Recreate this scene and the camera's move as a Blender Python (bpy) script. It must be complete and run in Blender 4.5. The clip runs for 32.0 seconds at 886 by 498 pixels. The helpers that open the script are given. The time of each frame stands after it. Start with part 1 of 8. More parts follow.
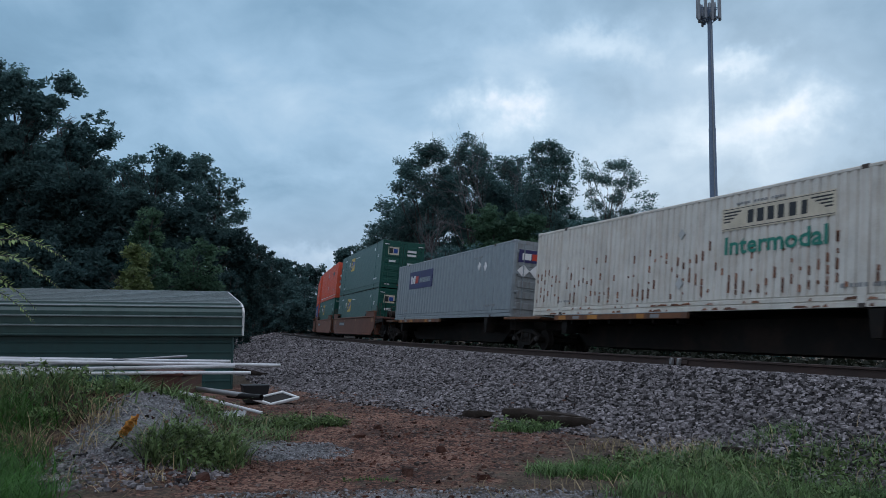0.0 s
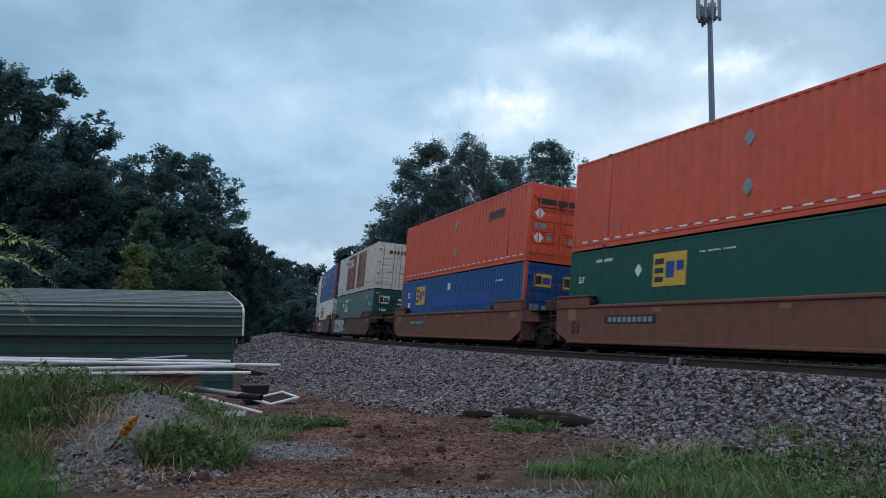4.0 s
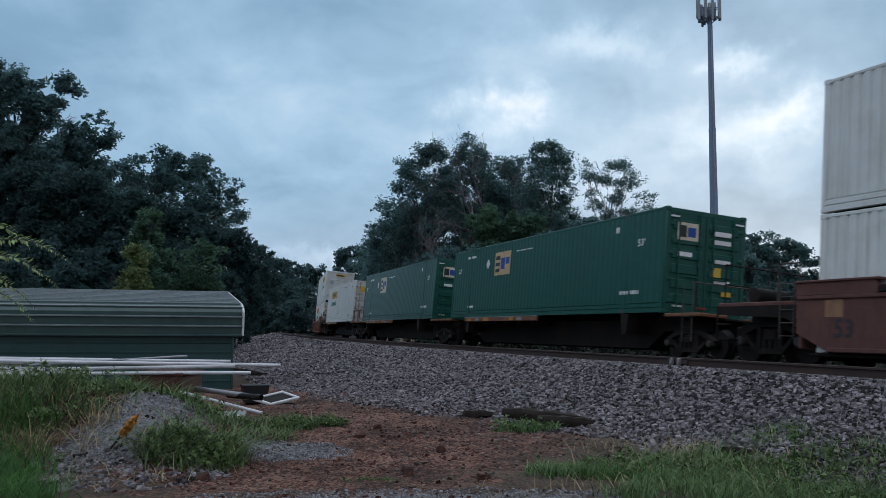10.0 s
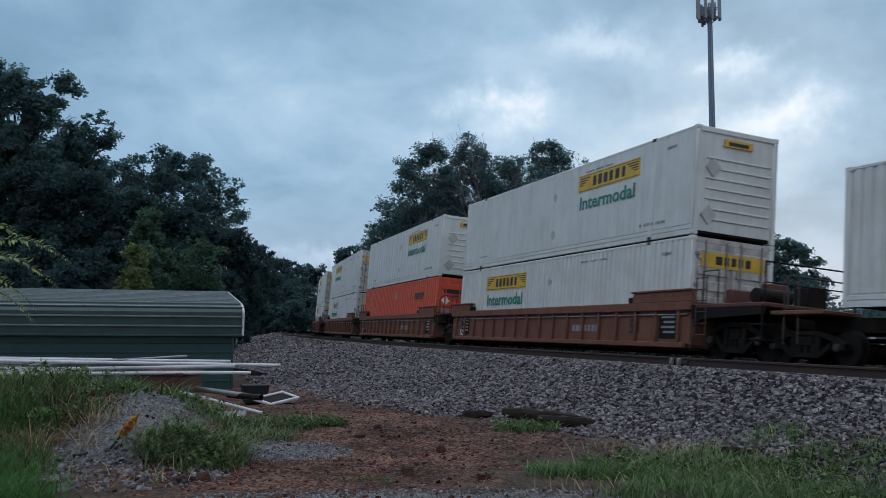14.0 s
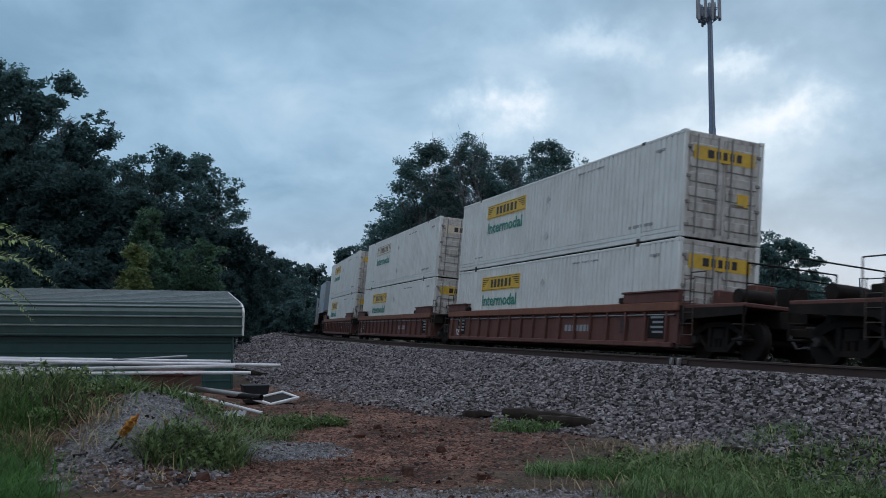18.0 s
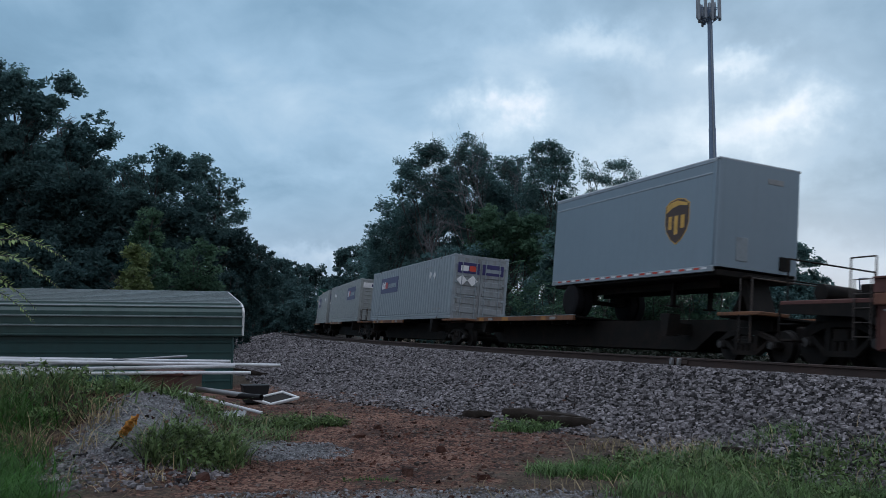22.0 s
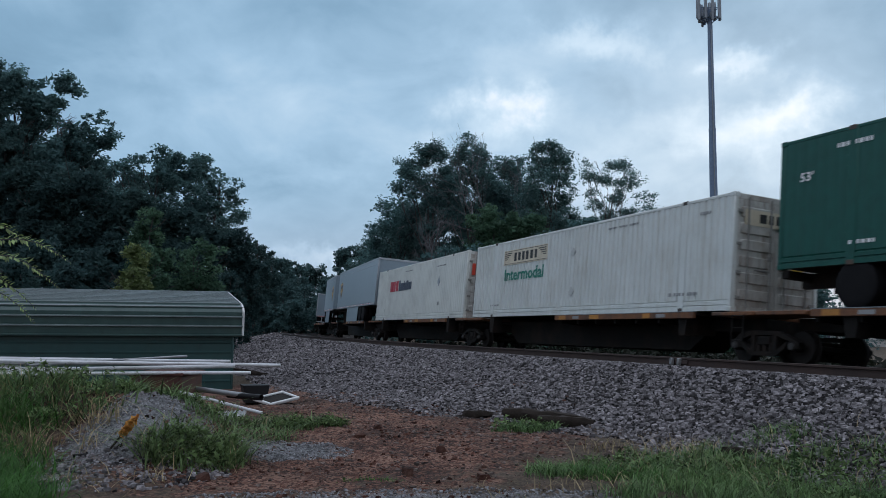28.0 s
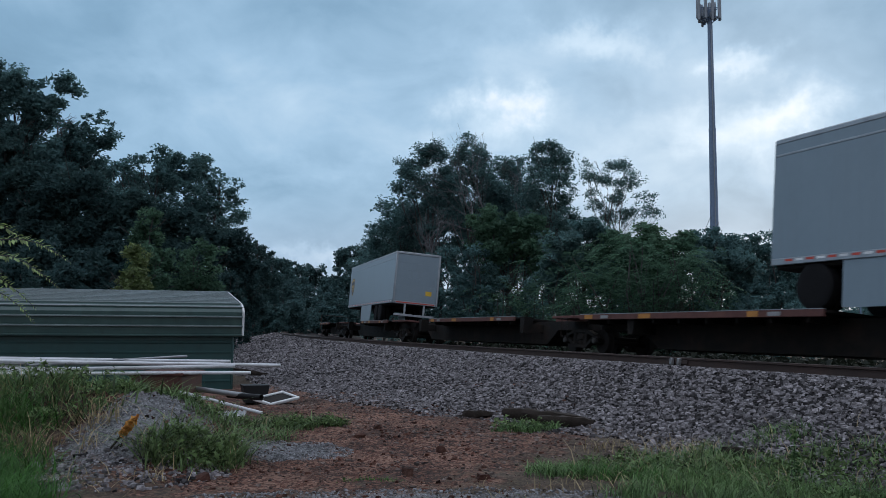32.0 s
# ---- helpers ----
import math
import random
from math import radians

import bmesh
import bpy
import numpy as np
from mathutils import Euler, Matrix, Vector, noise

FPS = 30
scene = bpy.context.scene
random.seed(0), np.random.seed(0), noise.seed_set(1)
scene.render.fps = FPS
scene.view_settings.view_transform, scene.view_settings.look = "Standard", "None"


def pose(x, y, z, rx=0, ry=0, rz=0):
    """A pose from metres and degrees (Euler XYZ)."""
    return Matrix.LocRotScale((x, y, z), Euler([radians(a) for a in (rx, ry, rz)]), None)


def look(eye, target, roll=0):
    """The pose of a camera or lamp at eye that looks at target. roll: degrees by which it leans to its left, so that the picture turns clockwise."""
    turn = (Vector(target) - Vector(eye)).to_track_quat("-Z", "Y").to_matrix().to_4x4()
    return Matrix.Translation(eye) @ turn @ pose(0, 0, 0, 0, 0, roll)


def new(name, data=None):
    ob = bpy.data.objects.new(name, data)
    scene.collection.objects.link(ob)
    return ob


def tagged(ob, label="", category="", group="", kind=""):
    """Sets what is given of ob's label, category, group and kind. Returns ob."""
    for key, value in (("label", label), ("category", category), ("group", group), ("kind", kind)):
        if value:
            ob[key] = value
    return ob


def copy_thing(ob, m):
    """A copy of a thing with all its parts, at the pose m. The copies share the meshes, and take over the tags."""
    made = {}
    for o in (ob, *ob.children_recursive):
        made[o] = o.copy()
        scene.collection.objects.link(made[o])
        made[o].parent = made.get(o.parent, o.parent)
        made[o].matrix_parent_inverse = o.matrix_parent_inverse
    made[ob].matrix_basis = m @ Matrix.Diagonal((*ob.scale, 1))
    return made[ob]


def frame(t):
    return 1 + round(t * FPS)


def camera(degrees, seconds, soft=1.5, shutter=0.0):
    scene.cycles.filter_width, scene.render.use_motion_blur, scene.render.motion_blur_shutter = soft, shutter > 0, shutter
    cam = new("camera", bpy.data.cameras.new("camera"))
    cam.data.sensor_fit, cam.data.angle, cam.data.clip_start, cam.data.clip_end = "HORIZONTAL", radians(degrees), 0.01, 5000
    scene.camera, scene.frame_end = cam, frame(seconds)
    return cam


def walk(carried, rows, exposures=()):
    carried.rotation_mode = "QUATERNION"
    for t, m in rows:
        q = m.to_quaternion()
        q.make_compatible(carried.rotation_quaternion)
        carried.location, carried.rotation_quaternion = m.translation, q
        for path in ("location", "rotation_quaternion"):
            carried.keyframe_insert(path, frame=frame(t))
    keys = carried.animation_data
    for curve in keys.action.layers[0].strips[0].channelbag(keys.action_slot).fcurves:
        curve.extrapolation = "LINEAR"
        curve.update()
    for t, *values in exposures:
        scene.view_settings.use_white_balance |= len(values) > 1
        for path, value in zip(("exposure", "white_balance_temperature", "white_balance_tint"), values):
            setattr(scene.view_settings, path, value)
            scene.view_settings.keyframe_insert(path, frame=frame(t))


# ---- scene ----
cam = camera(53.82, 32.0, soft=0.5, shutter=0.16)
EYE = Vector((0.0, 0.0, 1.5))
PITCH = radians(5.21)
VIEW = look(EYE, EYE + Vector((0, math.cos(PITCH), math.sin(PITCH))), 0.37)
# the clip's camera opens up a little while large dark loads pass
EXPOSURES = ((0, 0.13), (2, 0.13), (3, 0.36), (5, 0.28), (6, 0.20), (7, 0.36), (8, 0.29), (9, 0.22), (10, 0.19), (11, 0.13), (14, 0.12), (16, 0.18), (17, 0.22), (18, 0.14), (19, 0.26), (21, 0.26), (22, 0.13), (25, 0.12), (28, 0.19), (29, 0.13), (30, 0.13), (31, 0.22), (32, 0.20))
# and its white balance warms a little at the same times
KELVIN = {0: 6500, 2: 6500, 3: 6640, 5: 6650, 6: 6640, 7: 6690, 8: 6620, 9: 6620, 10: 6600, 11: 6500, 14: 6580, 16: 6680, 17: 6750, 18: 6650, 19: 6720, 21: 6740, 22: 6560, 25: 6500, 28: 6600, 29: 6500, 30: 6500, 31: 6560, 32: 6560}
walk(cam, [(0.0, VIEW), (32.0, VIEW)], [(float(t), e, KELVIN[t], 13) for t, e in EXPOSURES])


# ---- the curve of the line ----
R = 373.98
CX, CY = 356.161, 157.355
A0 = math.atan2(43.2825 - CY, -CX)
CANT = 4.83
ZT = 0.709      # rail height of the far track, on which the train runs
ZN = 0.929      # rail height of the near track
NEAR = 4.13     # from the middle of one track to the other
L53 = 16.154


def along(s, off=0.0):
    a = A0 - s / R
    return CX + (R + off) * math.cos(a), CY + (R + off) * math.sin(a)


def rail_pose(s, half, z=ZT, off=0.0):
    """A pose on the track: x along it, y towards the near side, canted."""
    a, b = along(s - half, off), along(s + half, off)
    turn = math.degrees(math.atan2(b[1] - a[1], b[0] - a[0]))
    return pose((a[0] + b[0]) / 2, (a[1] + b[1]) / 2, z, 0, 0, turn) @ pose(0, 0, 0, CANT)


def travelled(t):
    return 15.117 * t + 0.009676 * t * t


# ---- world, sun ----
world = bpy.data.worlds.new("overcast_sky")
scene.world = world
world.use_nodes = True
SUN_AZ, SUN_EL = radians(19), radians(14)     # to the right of the view's middle, low behind the clouds


def nodes_of(tree):
    def add(kind, **inputs):
        n = tree.nodes.new(kind)
        for k, v in inputs.items():
            if k in n.inputs:
                n.inputs[k].default_value = v
        return n
    return add, tree.links.new


def sky():
    """Overcast: broken grey-blue cloud with thin bright places, paler low down, brighter overhead."""
    tree = world.node_tree
    add, link = nodes_of(tree)
    bg = tree.nodes["Background"]
    tc = add("ShaderNodeTexCoord")
    way = tc.outputs["Generated"]
    air = add("ShaderNodeTexSky")
    air.sky_type, air.sun_disc = "NISHITA", False
    air.sun_elevation, air.sun_rotation = SUN_EL, SUN_AZ
    sep = add("ShaderNodeSeparateXYZ")
    link(way, sep.inputs[0])

    def math_node(op, a, b, c=None):
        n = add("ShaderNodeMath"); n.operation = op
        for i, v in enumerate((a, b, c)):
            if v is None:
                continue
            if isinstance(v, (int, float)):
                n.inputs[i].default_value = v
            else:
                link(v, n.inputs[i])
        return n.outputs[0]

    up = math_node("ADD", math_node("MAXIMUM", sep.outputs[2], 0.0), 0.45)
    com = add("ShaderNodeCombineXYZ", Z=CLOUD_SEED)
    link(math_node("DIVIDE", sep.outputs[0], up), com.inputs[0])
    link(math_node("DIVIDE", sep.outputs[1], up), com.inputs[1])
    big = add("ShaderNodeTexNoise", Scale=1.5, Detail=6.0, Roughness=0.50, Distortion=0.2)
    link(com.outputs[0], big.inputs["Vector"])
    fine = add("ShaderNodeTexNoise", Scale=5.5, Detail=6.0, Roughness=0.55, Distortion=0.4)
    link(com.outputs[0], fine.inputs["Vector"])
    total = math_node("MULTIPLY_ADD", big.outputs["Fac"], 0.52, math_node("MULTIPLY_ADD", fine.outputs["Fac"], 0.30, 0.065))
    # ragged edges for the thin places
    warp = add("ShaderNodeTexNoise", Scale=11.0, Detail=5.0, Roughness=0.6)
    link(way, warp.inputs["Vector"])
    wob = add("ShaderNodeVectorMath"); wob.operation = "MULTIPLY_ADD"
    wob.inputs[1].default_value = (0.20, 0.20, 0.11)
    link(warp.outputs["Color"], wob.inputs[0])
    shift = add("ShaderNodeVectorMath"); shift.operation = "ADD"
    shift.inputs[1].default_value = (-0.10, -0.10, -0.055)
    link(way, wob.inputs[2]); link(wob.outputs[0], shift.inputs[0])
    for az, el, w, h, amount in THIN_PLACES:
        a, e = radians(az), radians(el)
        d = add("ShaderNodeVectorMath"); d.operation = "SUBTRACT"
        d.inputs[1].default_value = (math.sin(a) * math.cos(e), math.cos(a) * math.cos(e), math.sin(e))
        link(shift.outputs[0], d.inputs[0])
        k = add("ShaderNodeVectorMath"); k.operation = "MULTIPLY"
        k.inputs[1].default_value = (1 / w, 1 / w, 1 / h)
        link(d.outputs[0], k.inputs[0])
        q = add("ShaderNodeVectorMath"); q.operation = "DOT_PRODUCT"
        link(k.outputs[0], q.inputs[0]); link(k.outputs[0], q.inputs[1])
        total = math_node("MULTIPLY_ADD", math_node("EXPONENT", math_node("MULTIPLY", q.outputs["Value"], -1.0), 0.0), amount, total)
    ramp = add("ShaderNodeValToRGB")
    el = ramp.color_ramp.elements
    el[0].position, el[0].color = 0.32, (0.130, 0.245, 0.362, 1)
    el[1].position, el[1].color = 0.86, (0.77, 0.85, 0.94, 1)
    for p, c in ((0.44, (0.196, 0.350, 0.498, 1)), (0.54, (0.292, 0.470, 0.638, 1)), (0.68, (0.470, 0.640, 0.785, 1))):
        e = el.new(p); e.color = c
    link(total, ramp.inputs[0])
    low = add("ShaderNodeMapRange"); low.interpolation_type = "SMOOTHSTEP"
    low.inputs["From Min"].default_value, low.inputs["From Max"].default_value = 0.03, 0.17
    low.inputs["To Min"].default_value, low.inputs["To Max"].default_value = 0.55, 0.0
    link(sep.outputs[2], low.inputs["Value"])
    pale = add("ShaderNodeMix"); pale.data_type = "RGBA"
    link(low.outputs[0], pale.inputs[0]); link(ramp.outputs[0], pale.inputs[6])
    pale.inputs[7].default_value = (0.395, 0.50, 0.640, 1)
    tint = add("ShaderNodeMix"); tint.data_type = "RGBA"; tint.blend_type = "ADD"
    tint.inputs[0].default_value = 0.004
    link(pale.outputs[2], tint.inputs[6]); link(air.outputs[0], tint.inputs[7])
    # an overcast sky is brightest overhead
    top = add("ShaderNodeMapRange"); top.interpolation_type = "SMOOTHSTEP"
    top.inputs["From Min"].default_value, top.inputs["From Max"].default_value = 0.34, 0.95
    top.inputs["To Min"].default_value, top.inputs["To Max"].default_value = SKY_STRENGTH, SKY_STRENGTH * 2.1
    link(sep.outputs[2], top.inputs["Value"])
    # the thicker cloud overhead and behind is a plain grey
    grey = add("ShaderNodeMapRange"); grey.interpolation_type = "SMOOTHSTEP"
    grey.inputs["From Min"].default_value, grey.inputs["From Max"].default_value = 0.36, 0.75
    link(sep.outputs[2], grey.inputs["Value"])
    rear = add("ShaderNodeMapRange"); rear.interpolation_type = "SMOOTHSTEP"
    rear.inputs["From Min"].default_value, rear.inputs["From Max"].default_value = 0.5, -0.3
    link(sep.outputs[1], rear.inputs["Value"])
    plain = add("ShaderNodeMix"); plain.data_type = "RGBA"
    link(math_node("MAXIMUM", grey.outputs[0], rear.outputs[0]), plain.inputs[0])
    link(tint.outputs[2], plain.inputs[6])
    plain.inputs[7].default_value = (0.405, 0.465, 0.560, 1)
    link(plain.outputs[2], bg.inputs[0])
    link(top.outputs[0], bg.inputs[1])


# bearing, height, half width, half height, strength of the thin bright places
THIN_PLACES = ((19.5, 12.7, 0.085, 0.028, 0.24), (23.0, 13.6, 0.05, 0.02, 0.2), (23.5, 10.2, 0.08, 0.020, 0.08), (4.3, 14.4, 0.050, 0.018, 0.28), (10.5, 18.3, 0.07, 0.018, 0.18), (18.8, 16.6, 0.045, 0.012, 0.2), (11.5, 12.2, 0.06, 0.022, 0.08),
               (-8.3, 4.6, 0.06, 0.008, 0.20), (25.0, 4.6, 0.12, 0.018, 0.12), (-14.0, 14.5, 0.14, 0.03, 0.015), (7.0, 16.0, 0.14, 0.06, 0.09), (-21.0, 19.0, 0.24, 0.14, 0.055), (1.5, 13.0, 0.05, 0.014, 0.08), (13.5, 9.0, 0.07, 0.022, 0.10), (-6.0, 10.5, 0.10, 0.02, 0.06))
CLOUD_SEED, SKY_STRENGTH = 1.3, 1.0
sky()
sun_data = bpy.data.lights.new("sun", "SUN")
sun_data.energy, sun_data.angle, sun_data.color = 0.5, radians(25), (1.0, 0.94, 0.86)
new("sun", sun_data).matrix_world = look((math.sin(SUN_AZ) * 100, math.cos(SUN_AZ) * 100, math.tan(SUN_EL) * 100), (0, 0, 0))


# ---- materials ----
def material(name, base, rough=0.6, metal=0.0, dark=None, light=None, scale=3.0, fine=40.0, bump=0.15, bump_scale=60.0,
             streak=None, streak_amount=0.0, dirt=None, dirt_amount=0.0, island=0.0, translucent=0.0, per_object=0.0, gloss=0.5):
    """A surface with variation at two scales; streaks run downwards; dirt comes in blotches."""
    m = bpy.data.materials.new(name)
    m.use_nodes = True
    tree = m.node_tree
    add, link = nodes_of(tree)
    bsdf = tree.nodes["Principled BSDF"]
    tc = add("ShaderNodeTexCoord")
    info = add("ShaderNodeObjectInfo")
    shift = add("ShaderNodeVectorMath"); shift.operation = "MULTIPLY_ADD"
    shift.inputs[1].default_value = (37.0, 19.0, 11.0)
    rnd = add("ShaderNodeCombineXYZ")
    for i in range(3):
        link(info.outputs["Random"], rnd.inputs[i])
    link(rnd.outputs[0], shift.inputs[0]); link(tc.outputs["Object"], shift.inputs[2])
    where = shift.outputs[0]
    n1 = add("ShaderNodeTexNoise", Scale=scale, Detail=4.0, Roughness=0.6)
    n2 = add("ShaderNodeTexNoise", Scale=fine, Detail=3.0, Roughness=0.6)
    link(where, n1.inputs["Vector"]); link(where, n2.inputs["Vector"])
    dark = dark or tuple(c * 0.72 for c in base)
    light = light or tuple(min(1, c * 1.18) for c in base)
    ramp = add("ShaderNodeValToRGB")
    el = ramp.color_ramp.elements
    el[0].position, el[0].color = 0.3, (*dark, 1)
    el[1].position, el[1].color = 0.72, (*light, 1)
    mid = el.new(0.5); mid.color = (*base, 1)
    mix = add("ShaderNodeMath"); mix.operation = "MULTIPLY_ADD"; mix.inputs[1].default_value = 0.35
    sub = add("ShaderNodeMath"); sub.operation = "MULTIPLY_ADD"; sub.inputs[1].default_value = 0.65
    link(n1.outputs["Fac"], sub.inputs[0]); sub.inputs[2].default_value = 0.0
    link(n2.outputs["Fac"], mix.inputs[0]); link(sub.outputs[0], mix.inputs[2])
    link(mix.outputs[0], ramp.inputs[0])
    colour = ramp.outputs[0]

    def over(colour, other, amount_socket, factor):
        mx = add("ShaderNodeMix"); mx.data_type = "RGBA"
        f = add("ShaderNodeMath"); f.operation = "MULTIPLY"; f.inputs[1].default_value = factor
        link(amount_socket, f.inputs[0]); link(f.outputs[0], mx.inputs[0])
        link(colour, mx.inputs[6]); mx.inputs[7].default_value = (*other, 1)
        return mx.outputs[2]

    if streak:
        mp = add("ShaderNodeMapping"); mp.inputs["Scale"].default_value = (2.4, 2.4, 0.16)
        link(where, mp.inputs[0])
        ns = add("ShaderNodeTexNoise", Scale=2.2, Detail=6.0, Roughness=0.68)
        link(mp.outputs[0], ns.inputs["Vector"])
        r = add("ShaderNodeMapRange"); r.inputs["From Min"].default_value, r.inputs["From Max"].default_value = 0.5, 0.68
        link(ns.outputs["Fac"], r.inputs["Value"])
        colour = over(colour, streak, r.outputs[0], streak_amount)
    if dirt:
        nd = add("ShaderNodeTexNoise", Scale=1.1, Detail=7.0, Roughness=0.7)
        link(where, nd.inputs["Vector"])
        r = add("ShaderNodeMapRange"); r.inputs["From Min"].default_value, r.inputs["From Max"].default_value = 0.48, 0.66
        link(nd.outputs["Fac"], r.inputs["Value"])
        colour = over(colour, dirt, r.outputs[0], dirt_amount)
    if island or per_object:
        src = add("ShaderNodeNewGeometry").outputs["Random Per Island"] if island else info.outputs["Random"]
        amount = island or per_object
        r = add("ShaderNodeMapRange")
        r.inputs["To Min"].default_value, r.inputs["To Max"].default_value = 1 - amount, 1 + amount
        link(src, r.inputs["Value"])
        hsv = add("ShaderNodeHueSaturation")
        link(r.outputs[0], hsv.inputs["Value"]); link(colour, hsv.inputs["Color"])
        colour = hsv.outputs[0]
    link(colour, bsdf.inputs["Base Color"])
    bsdf.inputs["Roughness"].default_value, bsdf.inputs["Metallic"].default_value = rough, metal
    bsdf.inputs["Specular IOR Level"].default_value = gloss
    if bump:
        nb = add("ShaderNodeTexNoise", Scale=bump_scale, Detail=4.0)
        link(where, nb.inputs["Vector"])
        b = add("ShaderNodeBump", Strength=bump, Distance=0.02)
        link(nb.outputs["Fac"], b.inputs["Height"]); link(b.outputs[0], bsdf.inputs["Normal"])
    if translucent:
        out = tree.nodes["Material Output"]
        tr = add("ShaderNodeBsdfTranslucent")
        link(colour, tr.inputs[0])
        ms = add("ShaderNodeMixShader"); ms.inputs[0].default_value = translucent
        link(bsdf.outputs[0], ms.inputs[1]); link(tr.outputs[0], ms.inputs[2]); link(ms.outputs[0], out.inputs[0])
    return m


RUST = (0.16, 0.055, 0.025)
GRIME = (0.10, 0.085, 0.07)
M = {}
M["white"] = material("white_container_paint", (0.59, 0.63, 0.61), 0.45, dark=(0.51, 0.54, 0.515), light=(0.65, 0.69, 0.67), scale=0.8, streak=(0.38, 0.36, 0.30), streak_amount=0.35, dirt=(0.46, 0.45, 0.40), dirt_amount=0.35, bump=0.03)
M["white_old"] = material("weathered_white_paint", (0.60, 0.59, 0.535), 0.6, scale=1.2, streak=(0.40, 0.25, 0.16), streak_amount=0.35, dirt=(0.46, 0.40, 0.32), dirt_amount=0.4, bump=0.06)
M["white_end"] = material("grimy_white_paint", (0.46, 0.46, 0.43), 0.55, streak=(0.15, 0.10, 0.065), streak_amount=0.75, dirt=(0.24, 0.19, 0.14), dirt_amount=0.55, bump=0.06)
M["rust_patch"] = material("flaking_rust", (0.17, 0.050, 0.034), 0.85, dark=(0.07, 0.020, 0.016), light=(0.36, 0.16, 0.11), scale=2.2, fine=14.0, streak=(0.50, 0.38, 0.32), streak_amount=0.95, dirt=(0.11, 0.026, 0.018), dirt_amount=0.7, bump=0.2)
M["rust_dash"] = material("brown_rust_stain", (0.20, 0.085, 0.045), 0.85, dark=(0.09, 0.035, 0.022), light=(0.36, 0.20, 0.13), scale=5.0, fine=30.0, bump=0.1, island=0.5)
M["rod_grey"] = material("painted_door_gear", (0.22, 0.22, 0.205), 0.5, streak=(0.09, 0.06, 0.045), streak_amount=0.6, bump=0.05)
M["fitting"] = material("grimy_stacking_fitting", (0.055, 0.048, 0.044), 0.7, dirt=(0.14, 0.09, 0.06), dirt_amount=0.6, bump=0.15, gloss=0.3)
M["green"] = material("dark_green_container_paint", (0.004, 0.070, 0.052), 0.42, streak=(0.010, 0.056, 0.044), streak_amount=0.3, dirt=(0.006, 0.058, 0.043), dirt_amount=0.4, bump=0.02, gloss=0.32)
M["blue"] = material("blue_container_paint", (0.004, 0.062, 0.205), 0.42, streak=(0.010, 0.045, 0.12), streak_amount=0.35, dirt=(0.004, 0.052, 0.22), dirt_amount=0.5, bump=0.03, gloss=0.3)
M["orange"] = material("orange_container_paint", (0.60, 0.078, 0.030), 0.5, streak=(0.55, 0.16, 0.09), streak_amount=0.4, dirt=(0.48, 0.060, 0.03), dirt_amount=0.5, bump=0.03)
M["post_red"] = material("faded_red_post_paint", (0.40, 0.075, 0.040), 0.55, streak=(0.18, 0.05, 0.035), streak_amount=0.6, bump=0.04)
M["grey"] = material("grey_container_paint", (0.225, 0.265, 0.285), 0.48, streak=(0.17, 0.185, 0.19), streak_amount=0.3, bump=0.03)
M["grey_warm"] = material("warm_grey_container_paint", (0.275, 0.30, 0.295), 0.52, streak=(0.19, 0.19, 0.175), streak_amount=0.35, bump=0.03)
M["xpo"] = material("cream_white_paint", (0.60, 0.625, 0.585), 0.45, scale=0.8, streak=(0.5, 0.48, 0.38), streak_amount=0.2, bump=0.03)
M["trailer"] = material("pale_grey_trailer_skin", (0.185, 0.245, 0.285), 0.35, dark=(0.173, 0.23, 0.268), light=(0.196, 0.257, 0.298), scale=0.5, fine=6.0, streak=(0.15, 0.18, 0.20), streak_amount=0.18, bump=0.0)
M["alu"] = material("dull_aluminium", (0.30, 0.33, 0.35), 0.45, 0.5, bump=0.05)
M["door_dirt"] = material("grimy_grey_door", (0.225, 0.25, 0.26), 0.6, streak=(0.12, 0.10, 0.085), streak_amount=0.6, bump=0.05)
M["patch_orange"] = material("orange_reflector_patch", (0.40, 0.17, 0.03), 0.6, dirt=(0.2, 0.09, 0.03), dirt_amount=0.5, bump=0.03)
M["steel_dark"] = material("dark_grimy_steel", (0.012, 0.011, 0.010), 0.8, 0.0, dirt=(0.032, 0.021, 0.016), dirt_amount=0.6, bump=0.2, gloss=0.15)
M["well_brown"] = material("red_brown_car_paint", (0.108, 0.048, 0.041), 0.7, streak=(0.060, 0.030, 0.027), streak_amount=0.5, dirt=(0.17, 0.075, 0.05), dirt_amount=0.4, bump=0.08, gloss=0.25)
M["well_tan"] = material("faded_tan_car_paint", (0.27, 0.145, 0.075), 0.75, streak=(0.12, 0.06, 0.035), streak_amount=0.55, dirt=(0.16, 0.08, 0.045), dirt_amount=0.5, bump=0.08)
M["well_orange"] = material("faded_orange_brown_paint", (0.172, 0.076, 0.050), 0.7, streak=(0.092, 0.045, 0.034), streak_amount=0.5, dirt=(0.13, 0.058, 0.038), dirt_amount=0.5, bump=0.08, gloss=0.25)
M["spine_orange"] = material("faded_orange_car_paint", (0.17, 0.068, 0.026), 0.7, streak=(0.06, 0.032, 0.022), streak_amount=0.75, dirt=(0.045, 0.028, 0.022), dirt_amount=0.85, bump=0.1)
M["rail_side"] = material("rusty_rail_web", (0.040, 0.026, 0.022), 0.85, dirt=(0.07, 0.04, 0.032), dirt_amount=0.5, bump=0.2)
M["rail_top"] = material("worn_rail_head", (0.20, 0.19, 0.185), 0.5, 0.6, bump=0.03)
